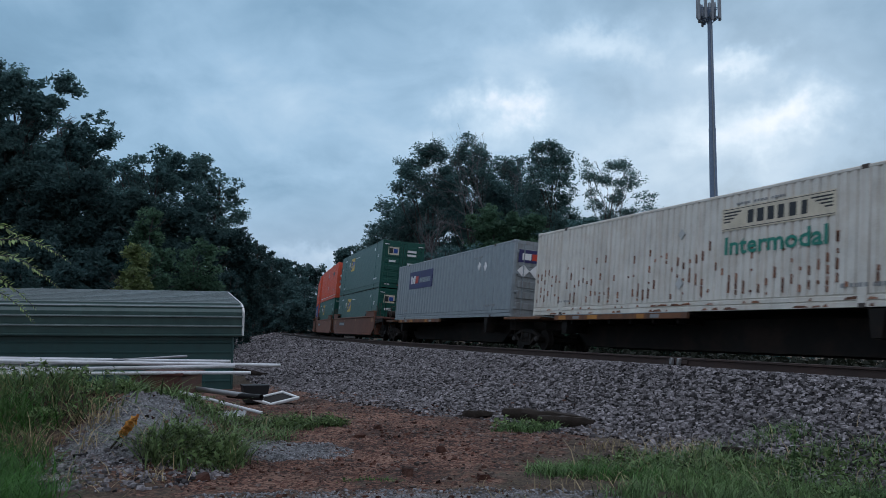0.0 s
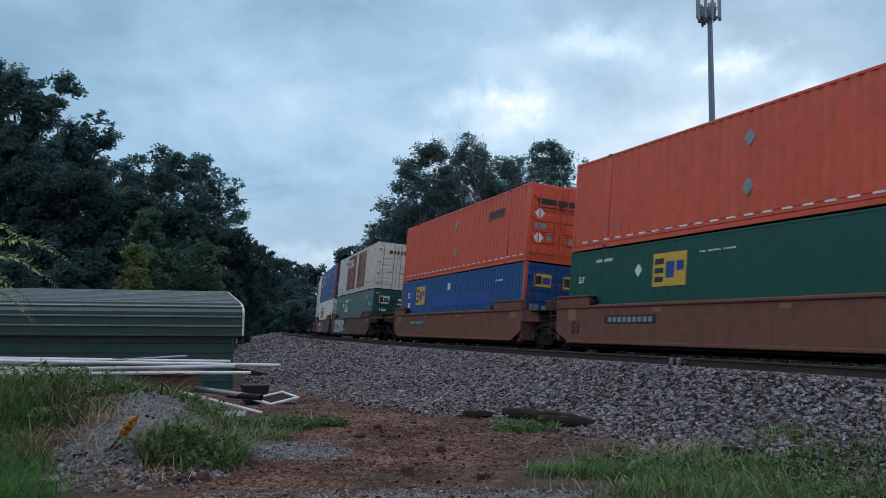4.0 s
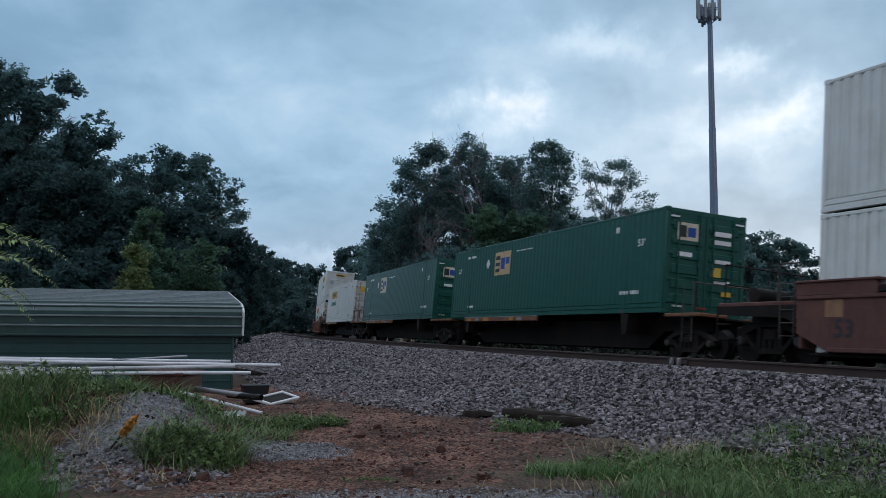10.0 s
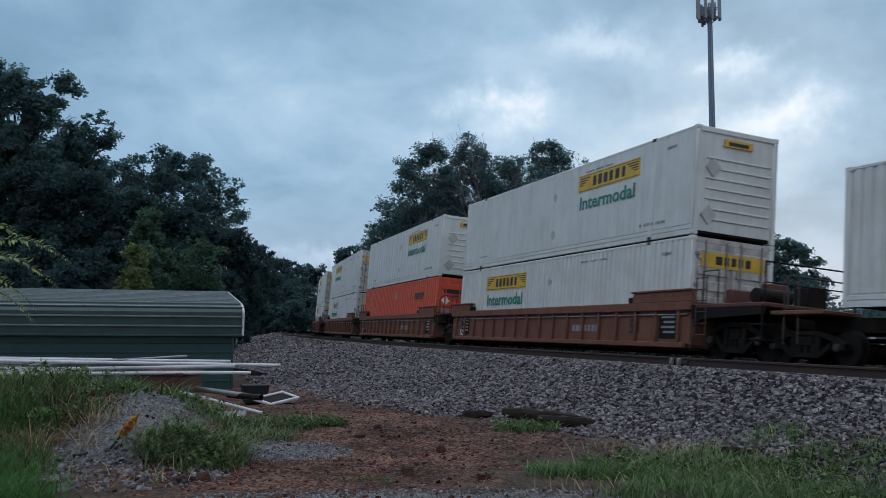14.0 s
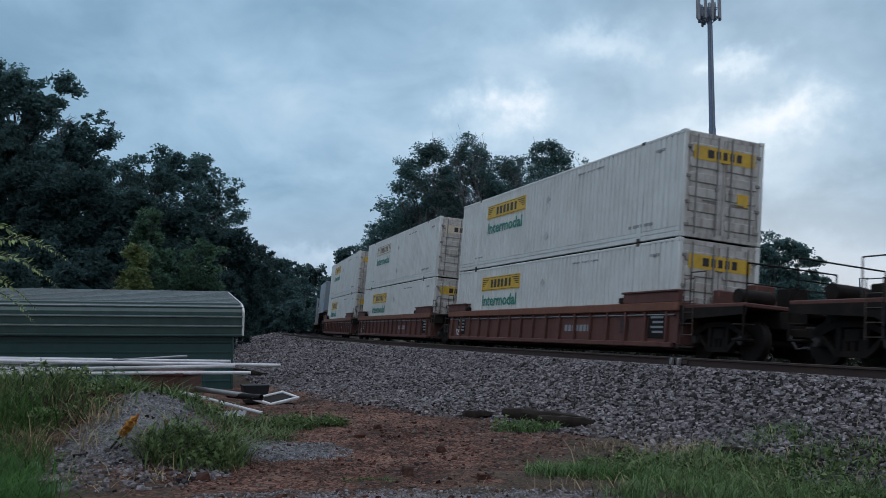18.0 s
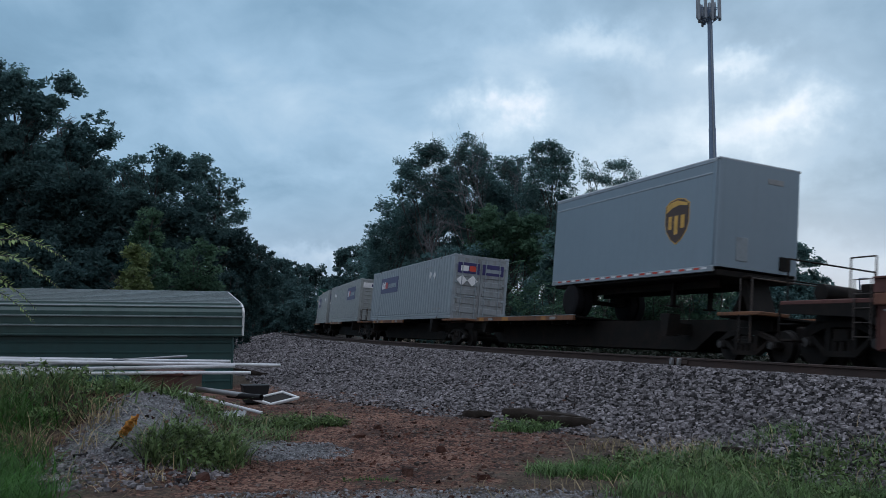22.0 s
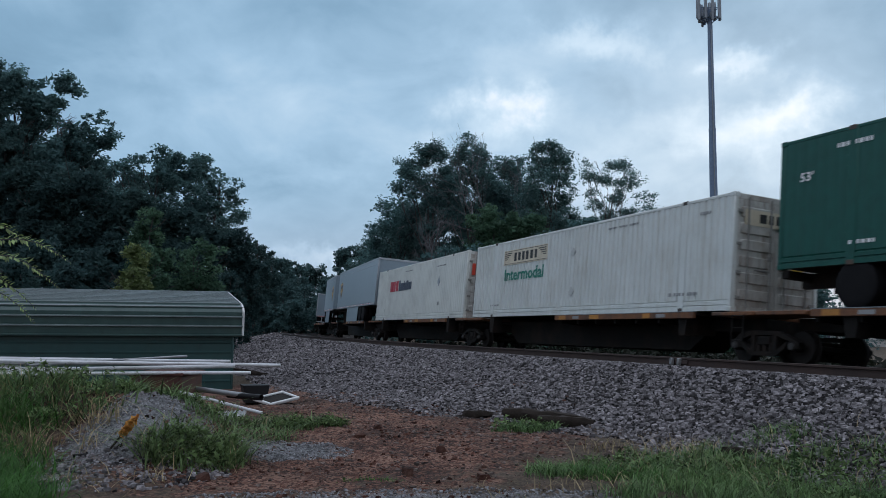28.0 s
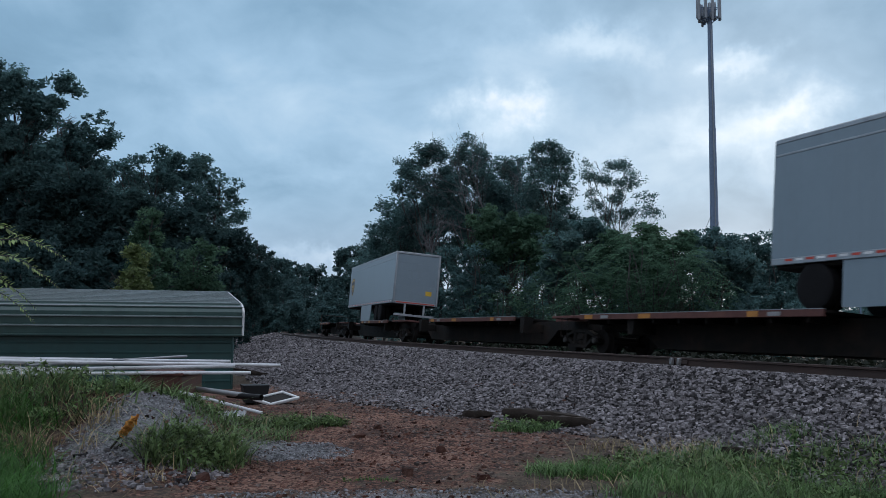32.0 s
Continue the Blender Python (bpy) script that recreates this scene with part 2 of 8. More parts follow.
M["wood_tie"] = material("creosoted_timber", (0.030, 0.024, 0.020), 0.95, streak=(0.055, 0.045, 0.038), streak_amount=0.5, bump=0.5, bump_scale=25, gloss=0.15)
M["wheel"] = material("worn_wheel_steel", (0.016, 0.014, 0.013), 0.75, 0.0, bump=0.1, gloss=0.15)
M["wheel_rim"] = material("dull_wheel_face", (0.045, 0.043, 0.042), 0.6, 0.1, bump=0.05, gloss=0.25)
M["tyre"] = material("black_rubber", (0.010, 0.010, 0.011), 0.9, bump=0.2, gloss=0.15)
M["yellow"] = material("yellow_decal", (0.60, 0.38, 0.035), 0.5, streak=(0.4, 0.27, 0.06), streak_amount=0.3, bump=0.02)
M["cream"] = material("faded_cream_decal", (0.58, 0.52, 0.40), 0.55, streak=(0.4, 0.32, 0.2), streak_amount=0.35, bump=0.02)
M["tan_decal"] = material("faded_tan_decal", (0.50, 0.36, 0.19), 0.55, streak=(0.4, 0.3, 0.18), streak_amount=0.4, bump=0.02)
M["black"] = material("black_decal", (0.014, 0.014, 0.016), 0.5, bump=0.02)
M["teal"] = material("teal_lettering", (0.008, 0.19, 0.135), 0.5, bump=0.02)
M["navy"] = material("navy_decal", (0.020, 0.018, 0.10), 0.45, streak=(0.05, 0.05, 0.12), streak_amount=0.3, bump=0.02)
M["decal_white"] = material("white_decal", (0.72, 0.72, 0.72), 0.5, dirt=(0.5, 0.5, 0.48), dirt_amount=0.4, bump=0.02)
M["decal_red"] = material("red_decal", (0.52, 0.045, 0.022), 0.5, bump=0.02)
M["decal_blue"] = material("blue_decal", (0.004, 0.055, 0.27), 0.5, bump=0.02)
M["crimson"] = material("crimson_decal", (0.44, 0.022, 0.045), 0.5, bump=0.02)
M["placard_pale"] = material("weathered_placard", (0.43, 0.45, 0.44), 0.55, dirt=(0.25, 0.24, 0.22), dirt_amount=0.5, bump=0.03)
M["brown"] = material("brown_shield_decal", (0.055, 0.026, 0.016), 0.45, bump=0.02)
M["gold"] = material("gold_decal", (0.58, 0.33, 0.06), 0.5, bump=0.02)
M["grey_decal"] = material("grey_lettering", (0.24, 0.25, 0.25), 0.6, bump=0.02)
M["silver_paint"] = material("silver_graffiti_paint", (0.42, 0.43, 0.42), 0.5, bump=0.05)
M["spray_green"] = material("pale_green_graffiti_paint", (0.33, 0.40, 0.31), 0.5, scale=2.0, bump=0.05)
M["spray_blue"] = material("grey_blue_graffiti_paint", (0.20, 0.27, 0.31), 0.5, scale=2.0, bump=0.05)
M["patch_blue"] = material("blue_grey_patch_paint", (0.045, 0.06, 0.09), 0.6, bump=0.05)
M["shed"] = material("green_sheet_metal", (0.012, 0.054, 0.052), 0.42, streak=(0.03, 0.062, 0.055), streak_amount=0.3, dirt=(0.02, 0.05, 0.046), dirt_amount=0.3, bump=0.04, bump_scale=20)
M["shed_roof"] = material("weathered_green_roof_sheet", (0.034, 0.072, 0.066), 0.32, streak=(0.060, 0.100, 0.090), streak_amount=0.4, dirt=(0.018, 0.050, 0.050), dirt_amount=0.5, bump=0.04, bump_scale=20)
# pale base colour paints in the sky's reflection on the roof ribs
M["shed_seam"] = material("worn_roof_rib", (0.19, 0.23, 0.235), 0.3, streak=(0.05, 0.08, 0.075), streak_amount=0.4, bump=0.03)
M["trim_white"] = material("white_trim", (0.62, 0.63, 0.63), 0.5, dirt=(0.4, 0.4, 0.37), dirt_amount=0.4, bump=0.04)
M["pipe_white"] = material("white_plastic_pipe", (0.52, 0.53, 0.545), 0.4, dirt=(0.30, 0.29, 0.27), dirt_amount=0.6, bump=0.04, per_object=0.2)
M["pipe_grey"] = material("galvanised_pipe", (0.25, 0.26, 0.27), 0.45, 0.4, dirt=(0.14, 0.12, 0.1), dirt_amount=0.5, bump=0.05)
M["tower"] = material("galvanised_tower_steel", (0.135, 0.195, 0.285), 0.5, 0.0, bump=0.03)
M["antenna"] = material("grey_antenna_shell", (0.22, 0.25, 0.28), 0.55, bump=0.03)
M["stone"] = material("grey_ballast_stone", (0.142, 0.132, 0.136), 0.9, dark=(0.065, 0.059, 0.061), light=(0.29, 0.27, 0.272), scale=9, fine=40, bump=0.25, bump_scale=50, island=0.92, gloss=0.10)
M["chip"] = material("brown_stone_chips", (0.105, 0.080, 0.070), 0.9, dark=(0.045, 0.032, 0.027), light=(0.20, 0.165, 0.15), scale=9, fine=60, bump=0.2, bump_scale=90, island=0.75, gloss=0.15)
M["pebble"] = material("pale_crushed_stone", (0.185, 0.185, 0.192), 0.9, scale=9, fine=60, bump=0.2, bump_scale=90, island=0.6, gloss=0.15)
M["clod"] = material("red_clay_clods", (0.080, 0.036, 0.026), 0.95, dark=(0.03, 0.016, 0.013), light=(0.17, 0.10, 0.078), scale=6, fine=60, bump=0.4, bump_scale=60, island=0.8, gloss=0.15)
M["grass"] = material("grass_blades", (0.105, 0.180, 0.070), 0.6, light=(0.185, 0.28, 0.115), dark=(0.038, 0.075, 0.032), scale=0.8, bump=0.0, island=0.65, translucent=0.3, gloss=0.15)
M["grass_dry"] = material("dry_grass_blades", (0.30, 0.235, 0.13), 0.8, scale=0.8, bump=0.0, island=0.45, translucent=0.2)
M["grass_vivid"] = material("bright_grass_blades", (0.052, 0.135, 0.030), 0.6, scale=0.8, bump=0.0, island=0.5, translucent=0.35, gloss=0.15)
M["weed"] = material("weed_leaves", (0.100, 0.150, 0.058), 0.6, scale=0.8, bump=0.0, island=0.8, translucent=0.3, gloss=0.2)
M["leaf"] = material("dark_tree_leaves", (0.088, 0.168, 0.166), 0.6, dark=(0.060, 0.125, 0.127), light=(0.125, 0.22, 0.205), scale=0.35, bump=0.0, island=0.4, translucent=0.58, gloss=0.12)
# the tree leaf colour, darkened to put shade on the lower trees
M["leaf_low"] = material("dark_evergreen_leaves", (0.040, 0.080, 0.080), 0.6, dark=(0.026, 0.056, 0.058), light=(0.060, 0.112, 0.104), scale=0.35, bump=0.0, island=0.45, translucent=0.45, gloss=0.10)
M["leaf_mid"] = material("green_tree_leaves", (0.068, 0.135, 0.088), 0.6, dark=(0.046, 0.098, 0.066), light=(0.098, 0.18, 0.105), scale=0.35, bump=0.0, island=0.45, translucent=0.5, gloss=0.12)
M["leaf_yellow"] = material("yellow_green_leaves", (0.12, 0.165, 0.06), 0.6, scale=0.5, bump=0.0, island=0.4, translucent=0.4)
# near-black leaves that stand for the shade seen beneath the train
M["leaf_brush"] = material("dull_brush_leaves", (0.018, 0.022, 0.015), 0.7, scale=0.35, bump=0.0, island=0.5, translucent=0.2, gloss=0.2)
M["leaf_spray"] = material("pale_yellow_green_leaflets", (0.23, 0.32, 0.12), 0.6, scale=0.5, bump=0.0, island=0.5, translucent=0.4)
M["leaf_far"] = material("far_wood_leaves", (0.058, 0.112, 0.112), 0.6, scale=0.2, bump=0.0, island=0.5, translucent=0.4, gloss=0.12)
M["bark"] = material("grey_brown_bark", (0.062, 0.060, 0.058), 0.9, streak=(0.035, 0.034, 0.034), streak_amount=0.6, bump=0.5, bump_scale=14)
M["dead_wood"] = material("bleached_dead_wood", (0.15, 0.15, 0.16), 0.85, bump=0.3, bump_scale=20)
M["iron_red"] = material("rusty_red_steel", (0.085, 0.030, 0.022), 0.85, dirt=(0.05, 0.025, 0.02), dirt_amount=0.6, bump=0.2)
M["black_plastic"] = material("black_plastic_pipe", (0.012, 0.012, 0.013), 0.6, bump=0.05, gloss=0.2)
M["tip_orange"] = material("faded_orange_plume", (0.50, 0.23, 0.045), 0.9, island=0.3, bump=0.2)
M["asphalt"] = material("grey_road_surface", (0.12, 0.12, 0.12), 0.9, bump=0.2)
M["concrete"] = material("pale_render_wall", (0.42, 0.41, 0.39), 0.85, bump=0.1)


def ground_material():
    """Clay, gravel, grassy soil and ballast, laid out by the sheet's own cover values."""
    m = bpy.data.materials.new("mixed_ground")
    m.use_nodes = True
    tree = m.node_tree
    add, link = nodes_of(tree)
    bsdf = tree.nodes["Principled BSDF"]
    tc = add("ShaderNodeTexCoord")

    def speckle(scale, a, b, c, vor, lo=0.25, hi=0.75):
        n = add("ShaderNodeTexNoise", Scale=scale, Detail=6.0, Roughness=0.65)
        link(tc.outputs["Object"], n.inputs["Vector"])
        v = add("ShaderNodeTexVoronoi", Scale=vor)
        link(tc.outputs["Object"], v.inputs["Vector"])
        s = add("ShaderNodeSeparateColor"); link(v.outputs["Color"], s.inputs[0])
        mx = add("ShaderNodeMath"); mx.operation = "MULTIPLY_ADD"; mx.inputs[1].default_value = 0.35
        hf = add("ShaderNodeMath"); hf.operation = "MULTIPLY"; hf.inputs[1].default_value = 0.65
        link(n.outputs["Fac"], hf.inputs[0]); link(s.outputs[0], mx.inputs[0]); link(hf.outputs[0], mx.inputs[2])
        r = add("ShaderNodeValToRGB")
        el = r.color_ramp.elements
        el[0].position, el[0].color = lo, (*a, 1)
        el[1].position, el[1].color = hi, (*c, 1)
        e = el.new(0.5); e.color = (*b, 1)
        link(mx.outputs[0], r.inputs[0])
        return r.outputs[0]

    soil = speckle(2.5, (0.03, 0.023, 0.018), (0.06, 0.046, 0.034), (0.11, 0.085, 0.06), 40)
    clay = speckle(0.9, (0.022, 0.014, 0.012), (0.088, 0.036, 0.024), (0.22, 0.13, 0.095), 34, 0.36, 0.68)
    gravel = speckle(3.0, (0.05, 0.047, 0.046), (0.14, 0.14, 0.142), (0.27, 0.275, 0.28), 60)
    # near-black: the shade in the gaps between loose stones is coloured in
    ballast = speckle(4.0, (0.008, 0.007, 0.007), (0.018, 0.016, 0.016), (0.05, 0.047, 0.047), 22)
    # damp dark patches in the clay
    damp = add("ShaderNodeTexNoise", Scale=0.55, Detail=7.0, Roughness=0.62, Distortion=0.6)
    link(tc.outputs["Object"], damp.inputs["Vector"])
    wet = add("ShaderNodeMapRange"); wet.inputs["From Min"].default_value, wet.inputs["From Max"].default_value = 0.53, 0.66
    wet.inputs["To Max"].default_value = 0.65
    link(damp.outputs["Fac"], wet.inputs["Value"])
    mud = add("ShaderNodeMix"); mud.data_type = "RGBA"
    link(wet.outputs[0], mud.inputs[0]); link(clay, mud.inputs[6]); mud.inputs[7].default_value = (0.026, 0.018, 0.014, 1)
    clay = mud.outputs[2]
    colour = soil
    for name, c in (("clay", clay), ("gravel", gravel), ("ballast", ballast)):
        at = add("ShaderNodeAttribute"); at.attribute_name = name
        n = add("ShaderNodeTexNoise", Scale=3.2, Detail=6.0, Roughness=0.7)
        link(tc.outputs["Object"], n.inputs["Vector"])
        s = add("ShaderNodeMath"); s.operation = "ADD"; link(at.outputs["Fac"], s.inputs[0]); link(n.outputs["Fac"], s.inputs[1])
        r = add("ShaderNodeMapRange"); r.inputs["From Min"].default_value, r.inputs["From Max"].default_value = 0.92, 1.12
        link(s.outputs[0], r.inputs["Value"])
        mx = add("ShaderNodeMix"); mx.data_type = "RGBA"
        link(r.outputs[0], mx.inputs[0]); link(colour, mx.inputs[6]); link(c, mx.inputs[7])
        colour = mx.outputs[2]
    link(colour, bsdf.inputs["Base Color"])
    bsdf.inputs["Roughness"].default_value = 0.95
    bsdf.inputs["Specular IOR Level"].default_value = 0.15
    nb = add("ShaderNodeTexNoise", Scale=28.0, Detail=6.0, Roughness=0.7)
    link(tc.outputs["Object"], nb.inputs["Vector"])
    b = add("ShaderNodeBump", Strength=0.6, Distance=0.03)
    link(nb.outputs["Fac"], b.inputs["Height"]); link(b.outputs[0], bsdf.inputs["Normal"])
    return m


M["ground"] = ground_material()


# ---- geometry helpers ----
class Geo:
    """Collects the vertices and faces of one mesh."""

    def __init__(self):
        self.v, self.f = [], []

    def add(self, verts, faces):
        n = len(self.v)
        self.v += [tuple(p) for p in verts]
        self.f += [tuple(i + n for i in q) for q in faces]
        return self

    def box(self, x0, x1, y0, y1, z0, z1):
        return self.add([(x0, y0, z0), (x1, y0, z0), (x1, y1, z0), (x0, y1, z0), (x0, y0, z1), (x1, y0, z1), (x1, y1, z1), (x0, y1, z1)],
                        [(0, 3, 2, 1), (4, 5, 6, 7), (0, 1, 5, 4), (1, 2, 6, 5), (2, 3, 7, 6), (3, 0, 4, 7)])

    def soft(self, x0, x1, y0, y1, z0, z1, c=0.012):
        """A box with bevelled edges."""
        c = min(c, (x1 - x0) * 0.4, (y1 - y0) * 0.4, (z1 - z0) * 0.4)
        n = len(self.v)
        key = {}
        for ix, x in enumerate((x0, x1)):
            for iy, y in enumerate((y0, y1)):
                for iz, z in enumerate((z0, z1)):
                    sx, sy, sz = (1, -1)[ix], (1, -1)[iy], (1, -1)[iz]
                    for a, p in enumerate(((x, y + sy * c, z + sz * c), (x + sx * c, y, z + sz * c), (x + sx * c, y + sy * c, z))):
                        key[ix, iy, iz, a] = len(self.v)
                        self.v.append(p)
        k = key
        q = []
        for a in range(3):
            for i in (0, 1):
                ring = [(0, 0), (0, 1), (1, 1), (1, 0)]
                face = []
                for b, d in ring:
                    idx = [b, d]
                    idx.insert(a, i)
                    face.append(k[idx[0], idx[1], idx[2], a])
                q.append(face if (i == 1) == (a != 1) else face[::-1])
        for a, b in ((0, 1), (0, 2), (1, 2)):
            o = 3 - a - b
            for i in (0, 1):
                for j in (0, 1):
                    pts = []
                    for e in (0, 1):
                        idx = [0, 0, 0]
                        idx[a], idx[b], idx[o] = i, j, e
                        pts.append((k[(*idx, a)], k[(*idx, b)]))
                    q.append((pts[0][0], pts[1][0], pts[1][1], pts[0][1]))
        for ix in (0, 1):
            for iy in (0, 1):
                for iz in (0, 1):
                    q.append(tuple(k[ix, iy, iz, a] for a in range(3)))
        self.f += [tuple(x) for x in q]
        return self

    def tube(self, p0, p1, r0, r1=None, n=8, caps=True):
        p0, p1 = Vector(p0), Vector(p1)
        r1 = r0 if r1 is None else r1
        d = (p1 - p0).normalized()
        a = d.orthogonal().normalized()
        b = d.cross(a)
        vs = []
        for p, r in ((p0, r0), (p1, r1)):
            vs += [p + (a * math.cos(t) + b * math.sin(t)) * r for t in (2 * math.pi * i / n for i in range(n))]
        fs = [(i, (i + 1) % n, n + (i + 1) % n, n + i) for i in range(n)]
        if caps:
            fs += [tuple(range(n))[::-1], tuple(range(n, 2 * n))]
        return self.add(vs, fs)

    def lathe(self, rings, axis="y", n=20, at=(0, 0, 0)):
        """rings: (distance along the axis, radius)."""
        vs, fs = [], []
        for h, r in rings:
            for i in range(n):
                t = 2 * math.pi * i / n
                c, s = r * math.cos(t), r * math.sin(t)
                p = {"y": (c, h, s), "z": (c, s, h), "x": (h, c, s)}[axis]
                vs.append((p[0] + at[0], p[1] + at[1], p[2] + at[2]))
        for k in range(len(rings) - 1):
            fs += [(k * n + i, k * n + (i + 1) % n, (k + 1) * n + (i + 1) % n, (k + 1) * n + i) for i in range(n)]
        fs += [tuple(range(n)), tuple(range((len(rings) - 1) * n, len(rings) * n))[::-1]]
        return self.add(vs, fs)

    def prism(self, outline, lo, hi, axis="z"):
        """An outline of two coordinates pushed along an axis."""
        def at(p, h):
            return {"z": (p[0], p[1], h), "y": (p[0], h, p[1]), "x": (h, p[0], p[1])}[axis]
        n = len(outline)
        return self.add([at(p, lo) for p in outline] + [at(p, hi) for p in outline],
                        [tuple(range(n))[::-1], tuple(range(n, 2 * n))] + [(i, (i + 1) % n, n + (i + 1) % n, n + i) for i in range(n)])

    def mesh(self, name, smooth=True):
        me = bpy.data.meshes.new(name)
        me.from_pydata(self.v, [], self.f)
        bm = bmesh.new()
        bm.from_mesh(me)
        bmesh.ops.recalc_face_normals(bm, faces=bm.faces)
        bm.to_mesh(me)
        bm.free()
        if smooth:
            me.shade_smooth()
            me.set_sharp_from_angle(angle=0.7)
        return me


def part(name, geo, mat, parent, label="", at=None):
    me = geo.mesh(name) if isinstance(geo, Geo) else geo
    if not me.materials:
        me.materials.append(mat)
    ob = new(name, me)
    ob.parent = parent
    if at is not None:
        ob.matrix_basis = at
    if label:
        ob["label"] = label
    return ob


def root(name, at, label, category, group="", kind=""):
    ob = new(name)
    ob.empty_display_size = 0.2
    ob.matrix_basis = at
    return tagged(ob, label, category, group, kind)


def arrays_mesh(name, verts, faces, mat):
    """A mesh from numpy arrays: faces all of one size."""
    me = bpy.data.meshes.new(name)
    k = faces.shape[1]
    me.vertices.add(len(verts)); me.loops.add(faces.size); me.polygons.add(len(faces))
    me.vertices.foreach_set("co", verts.astype(np.float32).ravel())
    me.loops.foreach_set("vertex_index", faces.astype(np.int32).ravel())
    me.polygons.foreach_set("loop_start", np.arange(0, faces.size, k, dtype=np.int32))
    me.update(calc_edges=True)
    me.materials.append(mat)
    return me


def lettering(name, body, height, mat, parent, at, width=None):
    """Words in the built-in font as a thin mesh."""
    cu = bpy.data.curves.new(name, "FONT")
    cu.body, cu.size, cu.extrude, cu.resolution_u, cu.offset = body, height * 1.42, 0.002, 2, 0.012 * height / 0.4
    tmp = bpy.data.objects.new(name, cu)
    scene.collection.objects.link(tmp)
    bpy.context.view_layer.update()
    me = bpy.data.meshes.new_from_object(tmp)
    bpy.data.objects.remove(tmp)
    co = np.empty(len(me.vertices) * 3, np.float32)
    me.vertices.foreach_get("co", co)
    co = co.reshape(-1, 3)
    if width:
        co[:, 0] = (co[:, 0] - co[:, 0].min()) * width / np.ptp(co[:, 0])
    me.vertices.foreach_set("co", co.ravel())
    me.materials.clear()
    me.materials.append(mat)
    return part(name, me, mat, parent, at=at)


# ---- ground ----
def smooth_noise(x, y, scale, seed):
    """Cheap value noise for arrays, -1 to 1."""
    rs = np.random.RandomState(seed)
    table = rs.rand(256, 256)
    u, v = x / scale, y / scale
    iu, iv = np.floor(u).astype(int), np.floor(v).astype(int)
    fu, fv = u - iu, v - iv
    fu, fv = fu * fu * (3 - 2 * fu), fv * fv * (3 - 2 * fv)
    g = lambda a, b: table[a % 256, b % 256]
    return (g(iu, iv) * (1 - fu) * (1 - fv) + g(iu + 1, iv) * fu * (1 - fv) + g(iu, iv + 1) * (1 - fu) * fv + g(iu + 1, iv + 1) * fu * fv) * 2 - 1


BED_OFF = [-500, -60, -12, -6.0, -3.0, -1.6, 1.5, 2.7, 5.6, 5.85, 8.0, 8.9, 12]
BED_Z = [-0.6, -0.6, -0.5, -0.35, 0.28, 0.385, 0.63, 0.615, 0.85, 0.83, 0.07, 0.0, 0.0]


def bank_foot(x, y):
    """How far from the line the ballast bank ends: further out where the line bends away."""
    a = np.mod(A0 - np.arctan2(y - CY, x - CX) + math.pi, 2 * math.pi) - math.pi
    s = a * R
    return 8.3 + 2.5 * np.clip((s + 30) / 11, 0, 1) + 0.35 * smooth_noise(x, y, 1.3, 17)


def ground_z(x, y):
    x, y = np.asarray(x, float), np.asarray(y, float)
    off = np.hypot(x - CX, y - CY) - R
    z = np.interp(off, BED_OFF, BED_Z)
    u = np.clip((off - 5.85) / (bank_foot(x, y) - 5.85), 0, 1)
    z = np.where(off > 5.85, 0.83 * (1 - u) ** 1.25, z)
    bare = np.clip((off - 7.2) / 1.5, 0, 1)
    z = z + (0.035 * smooth_noise(x, y, 1.1, 1) + 0.018 * smooth_noise(x, y, 0.33, 2) + 0.05 * smooth_noise(x, y, 4.0, 3)) * bare
    z = z + (0.016 * smooth_noise(x, y, 0.16, 4) + 0.010 * smooth_noise(x, y, 0.07, 6)) * (off > 5.7) * (np.hypot(x, y) < 60)
    z = z + 0.74 * np.exp(-((x + 5.3) / 1.55) ** 2 - ((y - 11.8) / 1.5) ** 2)
    z = z + 0.42 * np.exp(-((x + 3.5) / 0.75) ** 2 - ((y - 11.2) / 1.4) ** 2)
    return z


